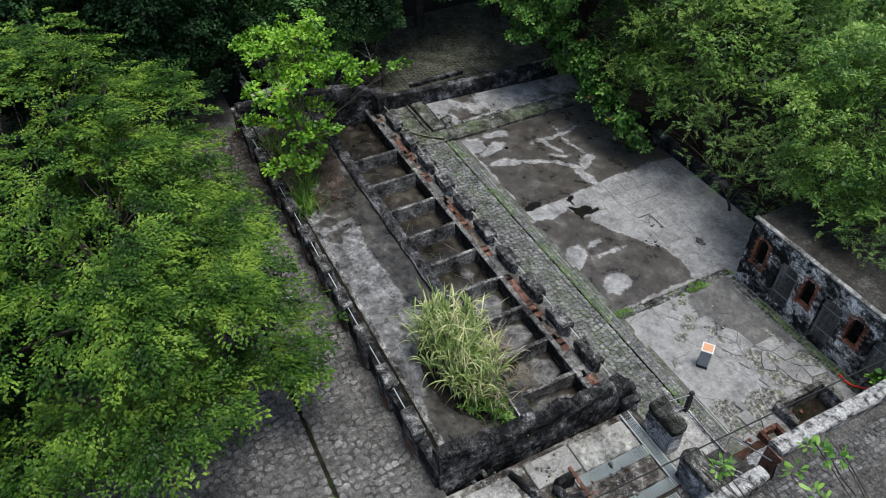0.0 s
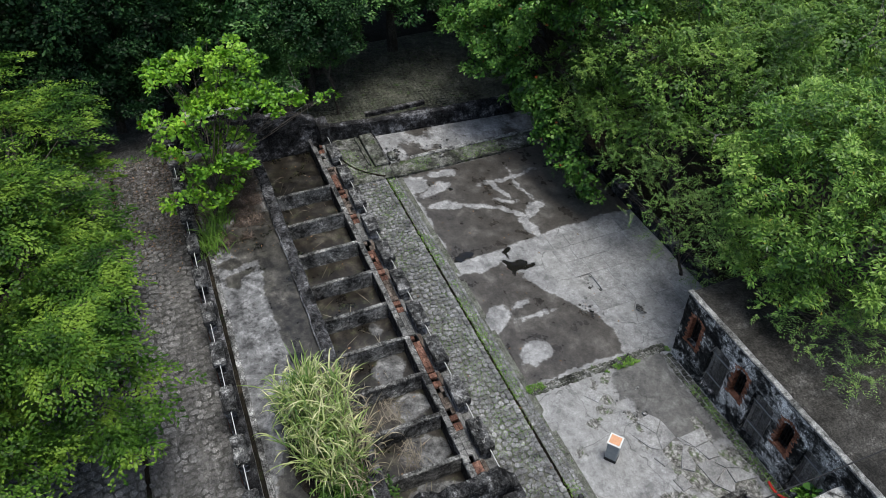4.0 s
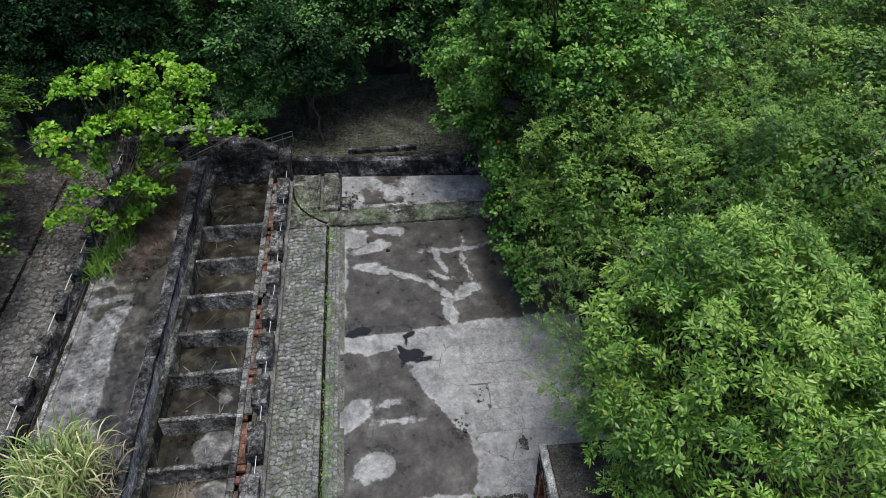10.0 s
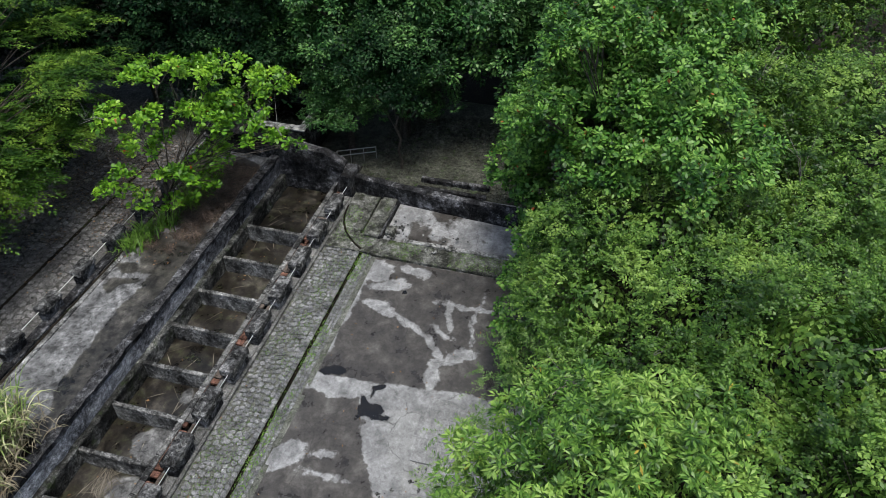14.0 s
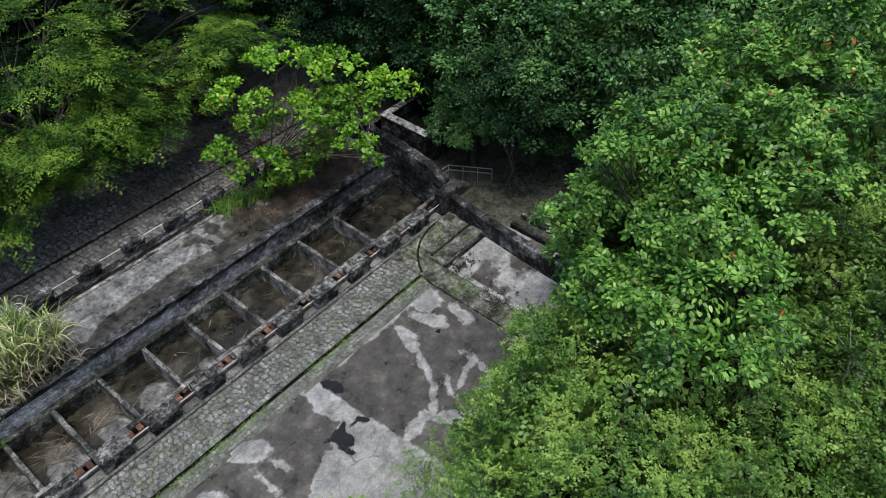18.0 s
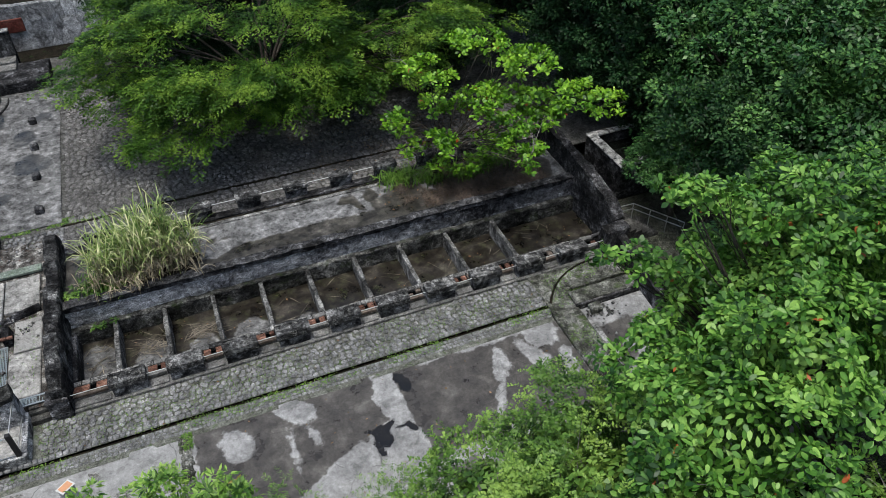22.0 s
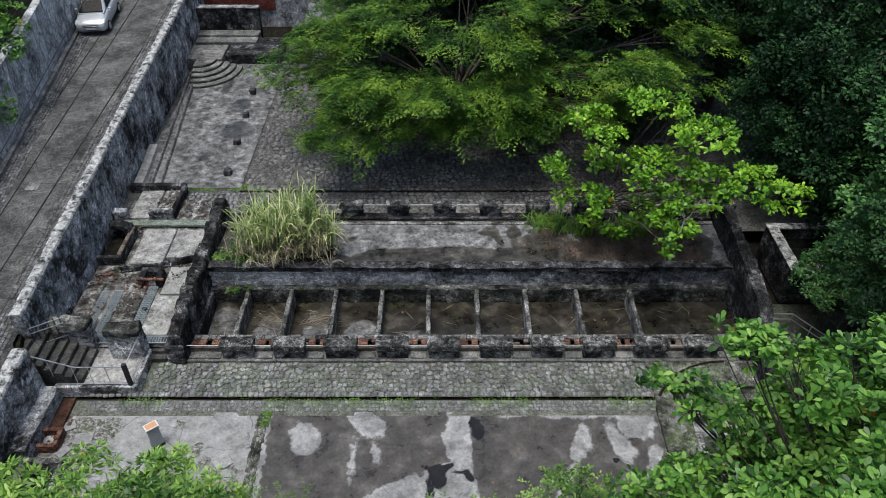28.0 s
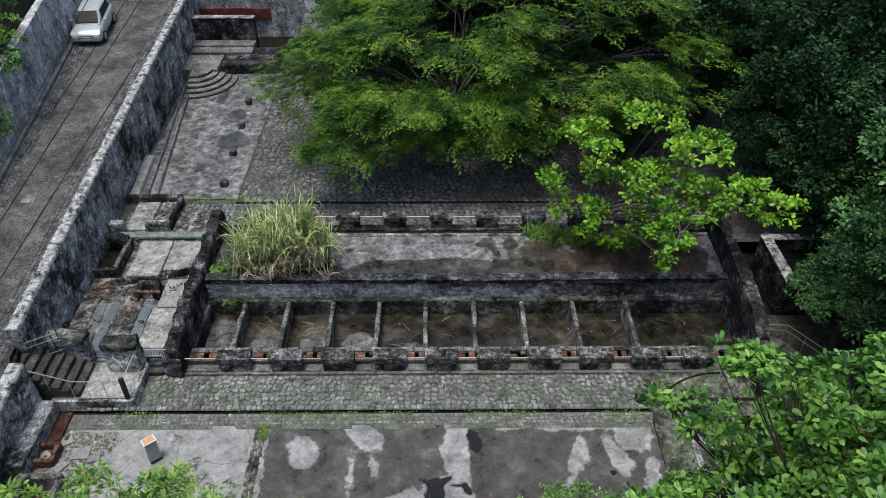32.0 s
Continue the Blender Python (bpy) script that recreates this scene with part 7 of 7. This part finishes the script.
    out, side = np.stack([np.cos(a), np.sin(a), 0 * a], 1), np.stack([-np.sin(a), np.cos(a), 0 * a], 1)
    L = leaf * (0.6 + 0.7 * r.random(n))
    climb, reach, hang = 0.78 + 0.4 * r.random(n), 0.26 + 0.48 * r.random(n), 0.2 + 0.8 * r.random(n)
    rows = []
    for i in range(seg + 1):
        t = i / seg
        p = start + out * (L * reach * t)[:, None] + np.array([0, 0, 1.0]) * (L * (climb * t - hang * t**2.4))[:, None]
        w = width * (0.45 + 1.4 * t * (1 - t)) * (1 - t**4) + 0.004
        tw = side + out * 0.15 * t
        rows += [p - tw * w / 2, p + tw * w / 2]
    m = 2 * (seg + 1)
    q = np.array([[2 * i, 2 * i + 1, 2 * i + 3, 2 * i + 2] for i in range(seg)])
    return array_mesh(name, np.stack(rows, 1).reshape(-1, 3), (np.arange(n)[:, None, None] * m + q[None]).reshape(-1, 4), material)


r = np.random.default_rng(3)
g = thing("tall_grass", (0, 0, 0), "big clump of tall pale green reed grass on the terrace", "grass clump")
feet = []
while len(feet) < 105:
    u, v = r.uniform(-1, 1, 2)
    if u * u + v * v > 1:
        continue
    x, y = 1.85 + 1.75 * u, 5.15 + 0.85 * v
    tall = (0.75 + 0.75 * max(0.0, 1 - u * u - 0.4 * v * v)) * (0.9 + 0.6 * r.random()) + 0.15 + 0.4 * (0.1 < u < 0.6)
    feet.append((x, y, 1.18, tall, 0.3 * u + 0.2 * r.normal(), 0.2 * v + 0.15 * r.normal() - 0.1))
co, fa = tubes([[(x, y, z, 0.014), (x + lx * 0.5, y + ly * 0.5, z + h * 0.5, 0.012), (x + lx, y + ly, z + h, 0.006)] for x, y, z, h, lx, ly in feet], 4)
o = new("stalks", array_mesh("stalks", co, fa, M_STRAW))
tagged(o, kind="stuff")
o.parent = g
o = new("green_blades", canes("green_blades", feet, M_GRASS, 4, 12, 1.35, 0.05))
tagged(o, kind="stuff")
o.parent = g
low_feet = [(x + 0.3 * r.normal(), min(y, 5.1) - 0.3 * abs(r.normal()), z, (0.3 + 0.7 * r.random()) * h * 0.7, lx, ly - 0.15) for x, y, z, h, lx, ly in feet]
o = new("dry_blades", canes("dry_blades", low_feet, M_STRAW, 5, 8, 1.15, 0.036))
tagged(o, kind="stuff")
o.parent = g
heap = []
for i in range(46):
    a = 2 * math.pi * i / 46
    heap.append((1.75 + (2.15 + 0.25 * noise.noise(Vector((i * 0.7, 3, 0)))) * math.cos(a), 5.1 + (1.1 + 0.16 * noise.noise(Vector((i * 0.7, 8, 0)))) * math.sin(a)))
bm = bmesh.new()
rim = [bm.verts.new((x, min(max(y, 4.06), 6.55), 1.19)) for x, y in heap]
mid = [bm.verts.new((1.75 + (x - 1.75) * 0.6, 5.1 + (min(max(y, 4.06), 6.55) - 5.1) * 0.6, 1.27 + 0.05 * noise.noise(Vector((x * 2, y * 2, 1))))) for x, y in heap]
for i in range(46):
    bm.faces.new((rim[i], rim[(i + 1) % 46], mid[(i + 1) % 46], mid[i]))
bm.faces.new(mid)
tagged(part("soil_patch", bm, M_SOIL), "dark damp soil with dead stalks under the tall grass", "soil")
weed = thing("broadleaf_weeds", (0, 0, 0), "fresh green broad-leaved weeds at the foot of the tall grass", "weeds")
wr = np.random.default_rng(77)
wp = np.concatenate([np.c_[0.1 + 0.28 * wr.normal(size=110), 4.95 + 0.38 * wr.normal(size=110), 1.28 + 0.4 * wr.random(110)], np.c_[0.1 + 0.3 * wr.normal(size=12), 3.4 + 0.1 * wr.normal(size=12), 0.48 + 0.1 * wr.random(12)], np.c_[-0.9 + 0.35 * wr.normal(size=40), 4.45 + 0.2 * wr.normal(size=40), 1.28 + 0.15 * wr.random(40)]])
wp = np.repeat(wp, 6, 0)
wa = wr.random(len(wp)) * 6.28
ww = unit(np.stack([np.cos(wa), np.sin(wa), 0.35 * wr.normal(size=len(wp))], 1))
o = new("leaves", array_mesh("leaves", oval_leaves(wp, ww, unit(np.array([[0, 0, 1.0]]) + 0.3 * wr.normal(size=(len(wp), 3))), 0.1 + 0.1 * wr.random(len(wp)), 0.04 + 0.03 * wr.random(len(wp))), np.arange(len(wp) * 6).reshape(-1, 6), M_LEAF_BUSH))
o.parent = weed
for i, (x, y, s) in enumerate([(13.0, 6.6, 0.6), (14.0, 6.2, 0.5), (12.3, 6.8, 0.4), (15.5, 6.0, 0.5), (16.5, 6.3, 0.5), (0.0, 4.6, 0.35), (0.6, 4.25, 0.3), (17.6, 6.4, 0.4)]):
    nb = 130
    b = np.c_[x + r.normal(size=nb) * 0.3, y + r.normal(size=nb) * 0.25, np.full(nb, 1.18)]
    w = thing("weed_tuft", (0, 0, 0), "tuft of green weeds on the terrace", "weed", "weed tufts")
    o = new("leaves", blades("leaves", b, 1.0 * s + 0.3, 0.05, 0.7, M_WEED, 30 + i))
    o.parent = w
nb = 6500
b = np.c_[r.uniform(12.4, 18.8, nb), r.uniform(4.25, 6.9, nb), np.full(nb, 1.2)]
b = b[(ripple(b[:, 0], b[:, 1], 0.9, 6) + 0.5 * ripple(b[:, 0], b[:, 1], 2.6, 7) + 0.35 * (b[:, 0] - 13.2) > 0)]
tagged(new("dry_brush", blades("dry_brush", b, 0.32, 0.018, 1.7, M_BROWN, 12, 3)), "mat of dry brown brushwood under the young tree", "brushwood", kind="stuff")
n = 80
at = np.concatenate([np.c_[1.35 + r.normal(size=n) * 0.32, 2.35 + r.normal(size=n) * 0.25], np.c_[3.2 + r.normal(size=n) * 0.34, 2.4 + r.normal(size=n) * 0.25], np.c_[r.uniform(4.4, 18.5, 40), r.uniform(1.2, 3.2, 40)], np.c_[r.uniform(-1, 0.2, 25), r.uniform(1.4, 3.2, 25)]])
m = len(at)
a = r.normal(size=m) * 0.55 + np.where(r.random(m) < 0.5, 0.3, 2.7)
way = np.stack([np.cos(a), np.sin(a), 0.06 * r.normal(size=m)], 1)
base = np.c_[at, -0.25 + 0.1 * r.random(m) * (np.arange(m) < 2 * n)] - way * 0.35
co = leaf_quads(base, way, np.tile([0, 0, 1.0], (m, 1)), 0.35 + 0.7 * r.random(m), 0.018 + 0.02 * r.random(m))
tagged(new("straw_heap", array_mesh("straw_heap", co, np.arange(4 * m).reshape(-1, 4), M_DRY)), "fallen dry straw stalks lying on the cell floors", "straw", kind="stuff")


def moss_run(name, x0, x1, y0, y1, z, count, size, seed, label, zf=None):
    """Tiny plants along a strip, in uneven patches."""
    q = np.random.default_rng(seed)
    p = np.c_[q.uniform(x0, x1, count), q.uniform(y0, y1, count), np.full(count, z)]
    keep = ripple(p[:, 0], p[:, 1], 1.3, seed) > 0.05
    p = p[keep]
    tagged(new(name, blades(name, p, size, size * 0.5, 1.0, M_WEED, seed, 2)), label, "weeds", kind="stuff")


moss_run("channel_weeds", -4.5, 15.6, -2.1, -1.72, 0.01, 2300, 0.075, 21, "small green weeds along the drain channel")
moss_run("path_weeds", -2.4, 16, -1.8, -0.1, 0.1, 4200, 0.05, 22, "small green weeds between the path cobbles")
moss_run("kerb_weeds", 1.65, 2.2, -8.0, -2.3, 0.02, 4600, 0.095, 26, "green weeds along the dividing kerb")
moss_run("walk_weeds", 15.6, 16.6, -10, -2.2, 0.13, 2500, 0.06, 24, "small weeds on the mossy walk")
moss_run("wall_weeds", -5, 1.5, -7.95, -7.6, 0.0, 1200, 0.08, 25, "small weeds at the foot of the vault front")
moss_run("entry_weeds", -5.4, -2.3, 0.9, 7, 0.62, 380, 0.07, 26, "small weeds on the entry floor")
moss_run("upper_weeds", -5, -0.3, 10.4, 10.9, 0.42, 1500, 0.09, 27, "green weeds along the upper drain")
moss_run("corner_weeds", 16, 19.5, -2.2, -0.2, 0.14, 1500, 0.06, 28, "small weeds in the mossy corner")
# fallen leaves
r = np.random.default_rng(9)
spots = np.concatenate([np.c_[r.uniform(-1, 19, 60), r.uniform(1, 3.4, 60), np.full(60, -0.26)], np.c_[r.uniform(2, 16, 50), r.uniform(-9, -2.5, 50), np.full(50, 0.012)], np.c_[r.uniform(-4, 19, 20), r.uniform(-1.8, 0, 20), np.full(20, 0.13)],
                        np.c_[9 + 11 * r.random(420) ** 0.7, r.uniform(7.8, 14, 420), np.full(420, 0.475)], np.c_[r.uniform(11.5, 19, 160), r.uniform(4.4, 7, 160), np.full(160, 1.22)]])
n = len(spots)
a = r.random(n) * 6.28
way = np.stack([np.cos(a), np.sin(a), 0.15 * r.normal(size=n)], 1)
co = leaf_quads(spots, way, np.tile([0, 0, 1.0], (n, 1)) + 0.2 * r.normal(size=(n, 3)), 0.05 + 0.1 * r.random(n) ** 2, 0.035 + 0.05 * r.random(n) ** 2)
tagged(new("fallen_leaves", array_mesh("fallen_leaves", co, np.arange(4 * n).reshape(-1, 4), M_LITTER)), "scattered fallen brown and orange leaves", "leaves", kind="stuff")

n = 5200
c = np.c_[np.concatenate([11 + 10 * r.random(3600) ** 0.75, r.uniform(12.2, 18.8, n - 3600)]), np.concatenate([7.7 + 5.5 * r.random(3600) ** 1.3, r.uniform(4.25, 7.0, n - 3600)])]
c = np.c_[c, np.where(c[:, 1] > 7.2, 0.48, 1.225) + 0.02 * r.random(n)]
c = c[ripple(c[:, 0], c[:, 1], 0.8, 16) + 0.6 * ripple(c[:, 0], c[:, 1], 2.3, 17) + 0.3 * (c[:, 0] - 13) > 0]
n = len(c)
a = r.random(n) * 6.28
way = np.stack([np.cos(a), np.sin(a), 0.25 * r.normal(size=n)], 1)
co = leaf_quads(c, way, np.tile([0, 0, 1.0], (n, 1)) + 0.35 * r.normal(size=(n, 3)), 0.07 + 0.08 * r.random(n), 0.04 + 0.04 * r.random(n))
tagged(new("leaf_litter", array_mesh("leaf_litter", co, np.arange(4 * n).reshape(-1, 4), M_BROWN)), "carpet of dull brown dead leaves under the trees", "leaf litter", kind="stuff")

# ---------------------------------------------------------------- cobbles, setts, slabs and bricks
rs = np.random.default_rng(31)


def stone_shape(seed, height=0.06, sides=8, square=0.0, top=0.72, wild=0.18):
    """A worn cobble about one metre across, to be scaled: its foot, its shoulder and its crown."""
    q = np.random.default_rng(seed)
    a = np.linspace(0, 2 * np.pi, sides, endpoint=False) + q.normal(size=sides) * 0.12
    rad = 0.5 * (0.95 - wild / 2 + wild * q.random(sides))
    rad = rad * (1 - square) + square * 0.5 / np.maximum(np.abs(np.cos(a)), np.abs(np.sin(a))) * 0.95
    ring = np.stack([np.cos(a) * rad, np.sin(a) * rad], 1)
    co = np.concatenate([np.c_[ring, np.full(sides, -0.5)], np.c_[ring, np.full(sides, 0.55 + 0.1 * q.random(sides))], np.c_[ring * top, np.full(sides, 0.95 + 0.1 * q.random(sides))], [[0, 0, 1.02]]])
    fa = []
    for j in range(sides):
        k = (j + 1) % sides
        fa += [(j, k, sides + k), (j, sides + k, sides + j), (sides + j, sides + k, 2 * sides + k), (sides + j, 2 * sides + k, 2 * sides + j), (2 * sides + j, 2 * sides + k, 3 * sides)]
    return co, np.array(fa)


SHAPES = [stone_shape(i, sides=7, top=0.86, wild=0.3) for i in range(12)]
SQUARES = [stone_shape(50 + i, square=0.85) for i in range(6)]


def lay(x0, x1, y0, y1, size, jitter=0.25, grow=1.0):
    """Places for stones in a loose bond: x, y, size in x, size in y, turn."""
    out = []
    rows = int((y1 - y0) / (size * 0.9))
    for j in range(rows):
        y = y0 + (j + 0.5) * (y1 - y0) / rows
        x = x0 + rs.random() * size
        while x < x1:
            w = size * (0.7 + 0.6 * rs.random()) * grow
            out.append((x + w / 2, y + rs.normal() * size * jitter * 0.4, w * 0.96, size * (0.85 + 0.2 * rs.random()) * grow, rs.normal() * jitter))
            x += w
    return out


def stones_joined(name, places, z, height, material, label, category, shapes=SHAPES, zf=None, parent=None):
    co, fa, at = [], [], 0
    for i, (x, y, w, d, turn) in enumerate(places):
        c, f = shapes[i % len(shapes)]
        ca, sa = math.cos(turn), math.sin(turn)
        p = c * [w, d, height]
        zz = (zf(x, y) if zf else z) + rs.normal() * height * 0.12
        co.append(np.stack([x + p[:, 0] * ca - p[:, 1] * sa, y + p[:, 0] * sa + p[:, 1] * ca, zz + p[:, 2]], 1))
        fa.append(f + at)
        at += len(c)
    ob = tagged(new(name, array_mesh(name, np.concatenate(co), np.concatenate(fa), material)), label, category, kind="stuff")
    if parent is not None:
        ob.parent = parent
    return ob


def stones_single(name, places, z, height, material, parent, shapes=SHAPES, zf=None):
    meshes = [array_mesh(name, c, f, material) for c, f in shapes]
    for i, (x, y, w, d, turn) in enumerate(places):
        o = new(name, meshes[i % len(meshes)])
        o.matrix_basis = Matrix.LocRotScale((x, y, (zf(x, y) if zf else z) + rs.normal() * height * 0.12), Euler((rs.normal() * 0.03, rs.normal() * 0.03, turn)), (w, d, height))
        o.parent = parent


# the path: near stones one by one, the rest joined
path = bpy.data.objects["path_bed"]
near = lay(-2.45, 6.0, -1.48, -0.12, 0.2, 0.45, 1.08)
stones_single("cobble", near[:330], 0.078, 0.028, M_COBBLE, path)
stones_joined("cobbles", near[330:] + lay(6.0, 15.7, -1.48, -0.12, 0.2, 0.45, 1.08), 0.078, 0.028, M_COBBLE, "grey weathered cobbles of the path", "cobbles")
stones_joined("path_edge_stones", lay(-4.5, 15.7, -1.67, -1.47, 0.22, 0.06), 0.07, 0.045, M_COBBLE, "squared edge stones of the path", "edge stones", SQUARES)
stones_joined("court_edge_setts", lay(-4.4, 15.6, -2.24, -1.8, 0.15, 0.1), -0.012, 0.04, M_COBBLE, "small setts along the edge of the court", "setts", SQUARES)
kerb = thing("dividing_kerb", (0, 0, 0), "mossy line of small stones dividing the court floor", "kerb")
stones_joined("kerb_stones", [(1.95 + 0.12 * (i % 3 - 1) + 0.02 * rs.normal(), -2.4 - 0.11 * (i // 3), 0.13, 0.12, rs.normal() * 0.2) for i in range(153)], 0.0, 0.045, M_MOSSY, "small mossy kerb stones", "", SQUARES, None, kerb)
stones_joined("vault_foot_stones", lay(-5.2, 1.6, -7.98, -7.55, 0.2, 0.1), -0.01, 0.04, M_MOSSY, "low stones at the foot of the vault front", "stones", SQUARES)
# the upper court
LOW = [stone_shape(80 + i, sides=6, top=0.88, wild=0.3) for i in range(10)]
up = lay(-1.45, 20.5, 7.7, 10.25, 0.24, 0.4, 1.16) + lay(-1.45, 20.5, 10.45, 15.0, 0.26, 0.4, 1.16) + lay(-1.45, 4.0, 15.0, 23.0, 0.26, 0.4, 1.16)
stones_joined("upper_cobbles", up, 0.435, 0.017, M_COBBLE_DARK, "dark worn cobbles of the upper court", "cobbles", LOW)
stones_joined("entry_cobbles", lay(-3.85, -1.5, 7.9, 10.2, 0.24), 0.44, 0.05, M_COBBLE, "grey cobbles beside the end wall", "cobbles")
stones_joined("corner_cobbles", lay(15.8, 19.3, -1.28, -0.15, 0.19), 0.11, 0.035, M_MOSSY, "mossy cobbles in the corner of the court", "cobbles")
stones_joined("yard_cobbles", lay(20.6, 28, -9, 0.5, 0.26), -0.33, 0.05, M_YARD, "dark mossy cobbles of the back yard", "cobbles", LOW)
# road setts along both edges
near_setts, far_setts = [], []
for row in range(6):
    y = -14.0
    while y < 34:
        L = 0.2 + 0.1 * rs.random()
        near_setts.append((road_near(y) - 0.08 - 0.155 * row, y + L / 2, 0.145, L * 0.95, rs.normal() * 0.03))
        if row < 4:
            far_setts.append((road_far(y) + 0.38 + 0.155 * row, y + L / 2, 0.145, L * 0.95, rs.normal() * 0.03))
        y += L
stones_joined("road_edge_setts", near_setts, 0, 0.04, M_SETT, "grey setts along the edge of the road", "setts", SQUARES, lambda x, y: road_z(y) + 0.005)
stones_joined("road_gutter_setts", far_setts, 0, 0.04, M_SETT, "grey setts along the road gutter", "setts", SQUARES, lambda x, y: road_z(y) + 0.0)
tagged(part("road_patch", rough_box((-9.75, 7.5, road_z(7.8) - 0.02), (-9.2, 8.15, road_z(7.8) + 0.025), 0.15, 0.012, 0.02), M_CONC), "pale concrete patch in the road", "road patch")
# pale slabs in the dry part of the court
q = np.random.default_rng(5)
xs_, ys_ = [2.35, 3.3, 4.4, 5.3, 6.4, 7.3, 8.2, 9.02], [-11.0, -10.1, -9.2, -8.3, -7.5, -6.7, -5.9, -5.2]
for i in range(7):
    for j in range(7):
        x0, x1, y0, y1 = xs_[i], xs_[i + 1], ys_[j] + 0.15 * (i % 2), ys_[j + 1] + 0.15 * (i % 2)
        wet, _ = court_fields(np.array([[x0, x1, x0, x1, (x0 + x1) / 2]]), np.array([[y0, y0, y1, y1, (y0 + y1) / 2]]))
        hollow = any(abs((x0 + x1) / 2 - cx) < 0.75 and abs((y0 + y1) / 2 - cy) < 0.6 for cx, cy in ((6.0, -7.1), (3.9, -8.2), (4.7, -6.3)))
        if wet.max() > -0.12 or hollow or (x1 > 7.2 and y1 > -5.95):
            continue
        bm = box((x0 + 0.012, y0 + 0.012, -0.05), (x1 - 0.012, y1 - 0.012, 0.016 + 0.006 * q.random()), 0.008)
        for v in bm.verts:
            v.co.x += 0.012 * q.normal() * (v.co.z > 0)
            v.co.y += 0.012 * q.normal() * (v.co.z > 0)
        part("slab", bm, M_SLAB, court)
# broken slabs in the near part of the court
nx, ny = 8, 6
P = [[(-3.75 + 0.56 * i + q.normal() * 0.12, -7.3 + 0.5 * j + 0.1 * i + q.normal() * 0.12) for j in range(ny + 1)] for i in range(nx + 1)]
for i in range(nx):
    for j in range(ny):
        c = [P[i][j], P[i + 1][j], P[i + 1][j + 1], P[i][j + 1]]
        if q.random() < 0.42 or i > 5 or j > 3 or (i < 2 and j > 2):
            continue
        mx, my = sum(p[0] for p in c) / 4, sum(p[1] for p in c) / 4
        bm = bmesh.new()
        top = [bm.verts.new((mx + (x - mx) * 0.93, my + (y - my) * 0.93, 0.02 + 0.012 * q.random())) for x, y in c]
        foot = [bm.verts.new((mx + (x - mx) * 0.97, my + (y - my) * 0.97, -0.05)) for x, y in c]
        bm.faces.new(top)
        for m in range(4):
            bm.faces.new((foot[m], foot[(m + 1) % 4], top[(m + 1) % 4], top[m]))
        bmesh.ops.recalc_face_normals(bm, faces=bm.faces[:])
        part("broken_slab", bm, M_SLAB, court)
for cx, cy, w, turn in ((-2.05, -5.1, 0.42, 20), (-2.6, -5.75, 0.36, 50), (-3.0, -5.2, 0.5, 10), (-2.75, -6.45, 0.3, 70), (-3.9, -3.4, 0.6, 5), (-4.6, -2.9, 0.5, 30), (-4.4, -3.9, 0.45, 60), (-3.4, -3.6, 0.4, 15), (-5.0, -3.4, 0.5, 45), (1.0, -4.35, 0.55, 35)):
    bm = rough_box((-w / 2, -w * 0.38, -0.05), (w / 2, w * 0.38, 0.045), 0.14, 0.02, 0.012, int(cx * 7))
    bm.transform(pose(cx, cy, 0, 0, 0, turn))
    part("broken_slab", bm, M_SLAB, court)
# bricks and slabs on the sill between the pillars
for k in range(-1, 10):
    x0 = 1.9 * k + 1.22 if k >= 0 else -1.25
    x1 = 1.9 * (k + 1) - 0.04 if k < 9 else 19.05
    gap = x1 - x0
    brick_mat = M_BRICK2 if k in (5, 8) else M_BRICK
    hole = (x0 + gap * (0.4 + 0.1 * q.random()), x0 + gap * (0.62 + 0.12 * q.random()))
    runs = [(x0, hole[0], brick_mat), (hole[1], x1, brick_mat)] + ([(1.9 * k, x0, (M_STEP, M_BRICK2, M_BRICK)[k % 3])] if k >= 0 else [])
    for xa, xb, m in runs:
        n = max(1, round((xb - xa) / 0.25))
        for i in range(n):
            for j in range(2):
                if q.random() < 0.06:
                    continue
                wide = (xb - xa) / n
                part("brick", box((xa + wide * i + 0.005, 0.51 + 0.135 * j, 0.3), (xa + wide * (i + 1) - 0.005, 0.64 + 0.135 * j, 0.41 + 0.015 * q.random()), 0.008), m, sill)
    for i in range(4):
        xa = 1.9 * k + 0.02 + 0.475 * i if k >= 0 else x0 + gap * i / 4
        xb = xa + (0.455 if k >= 0 else gap / 4 - 0.02)
        part("cap_slab", rough_box((xa, 0.79, 0.3), (min(xb, 19.7), 1.0, 0.435), 0.16, 0.012, 0.012, k * 5 + i), M_DIVIDER if (k + i) % 3 else M_STEP, sill)
    part("front_slab", rough_box((x0, 0.36, 0.28), (x1, 0.5, 0.4), 0.18, 0.012, 0.015, k + 20), M_STEP if k % 3 == 0 else M_BRICK2, sill)
    part("sill_slab", rough_box((x0 + 0.02, 0.02, 0.05), (x1 - 0.02, 0.3, 0.24), 0.2, 0.01, 0.02, k + 3), M_STEP, sill)
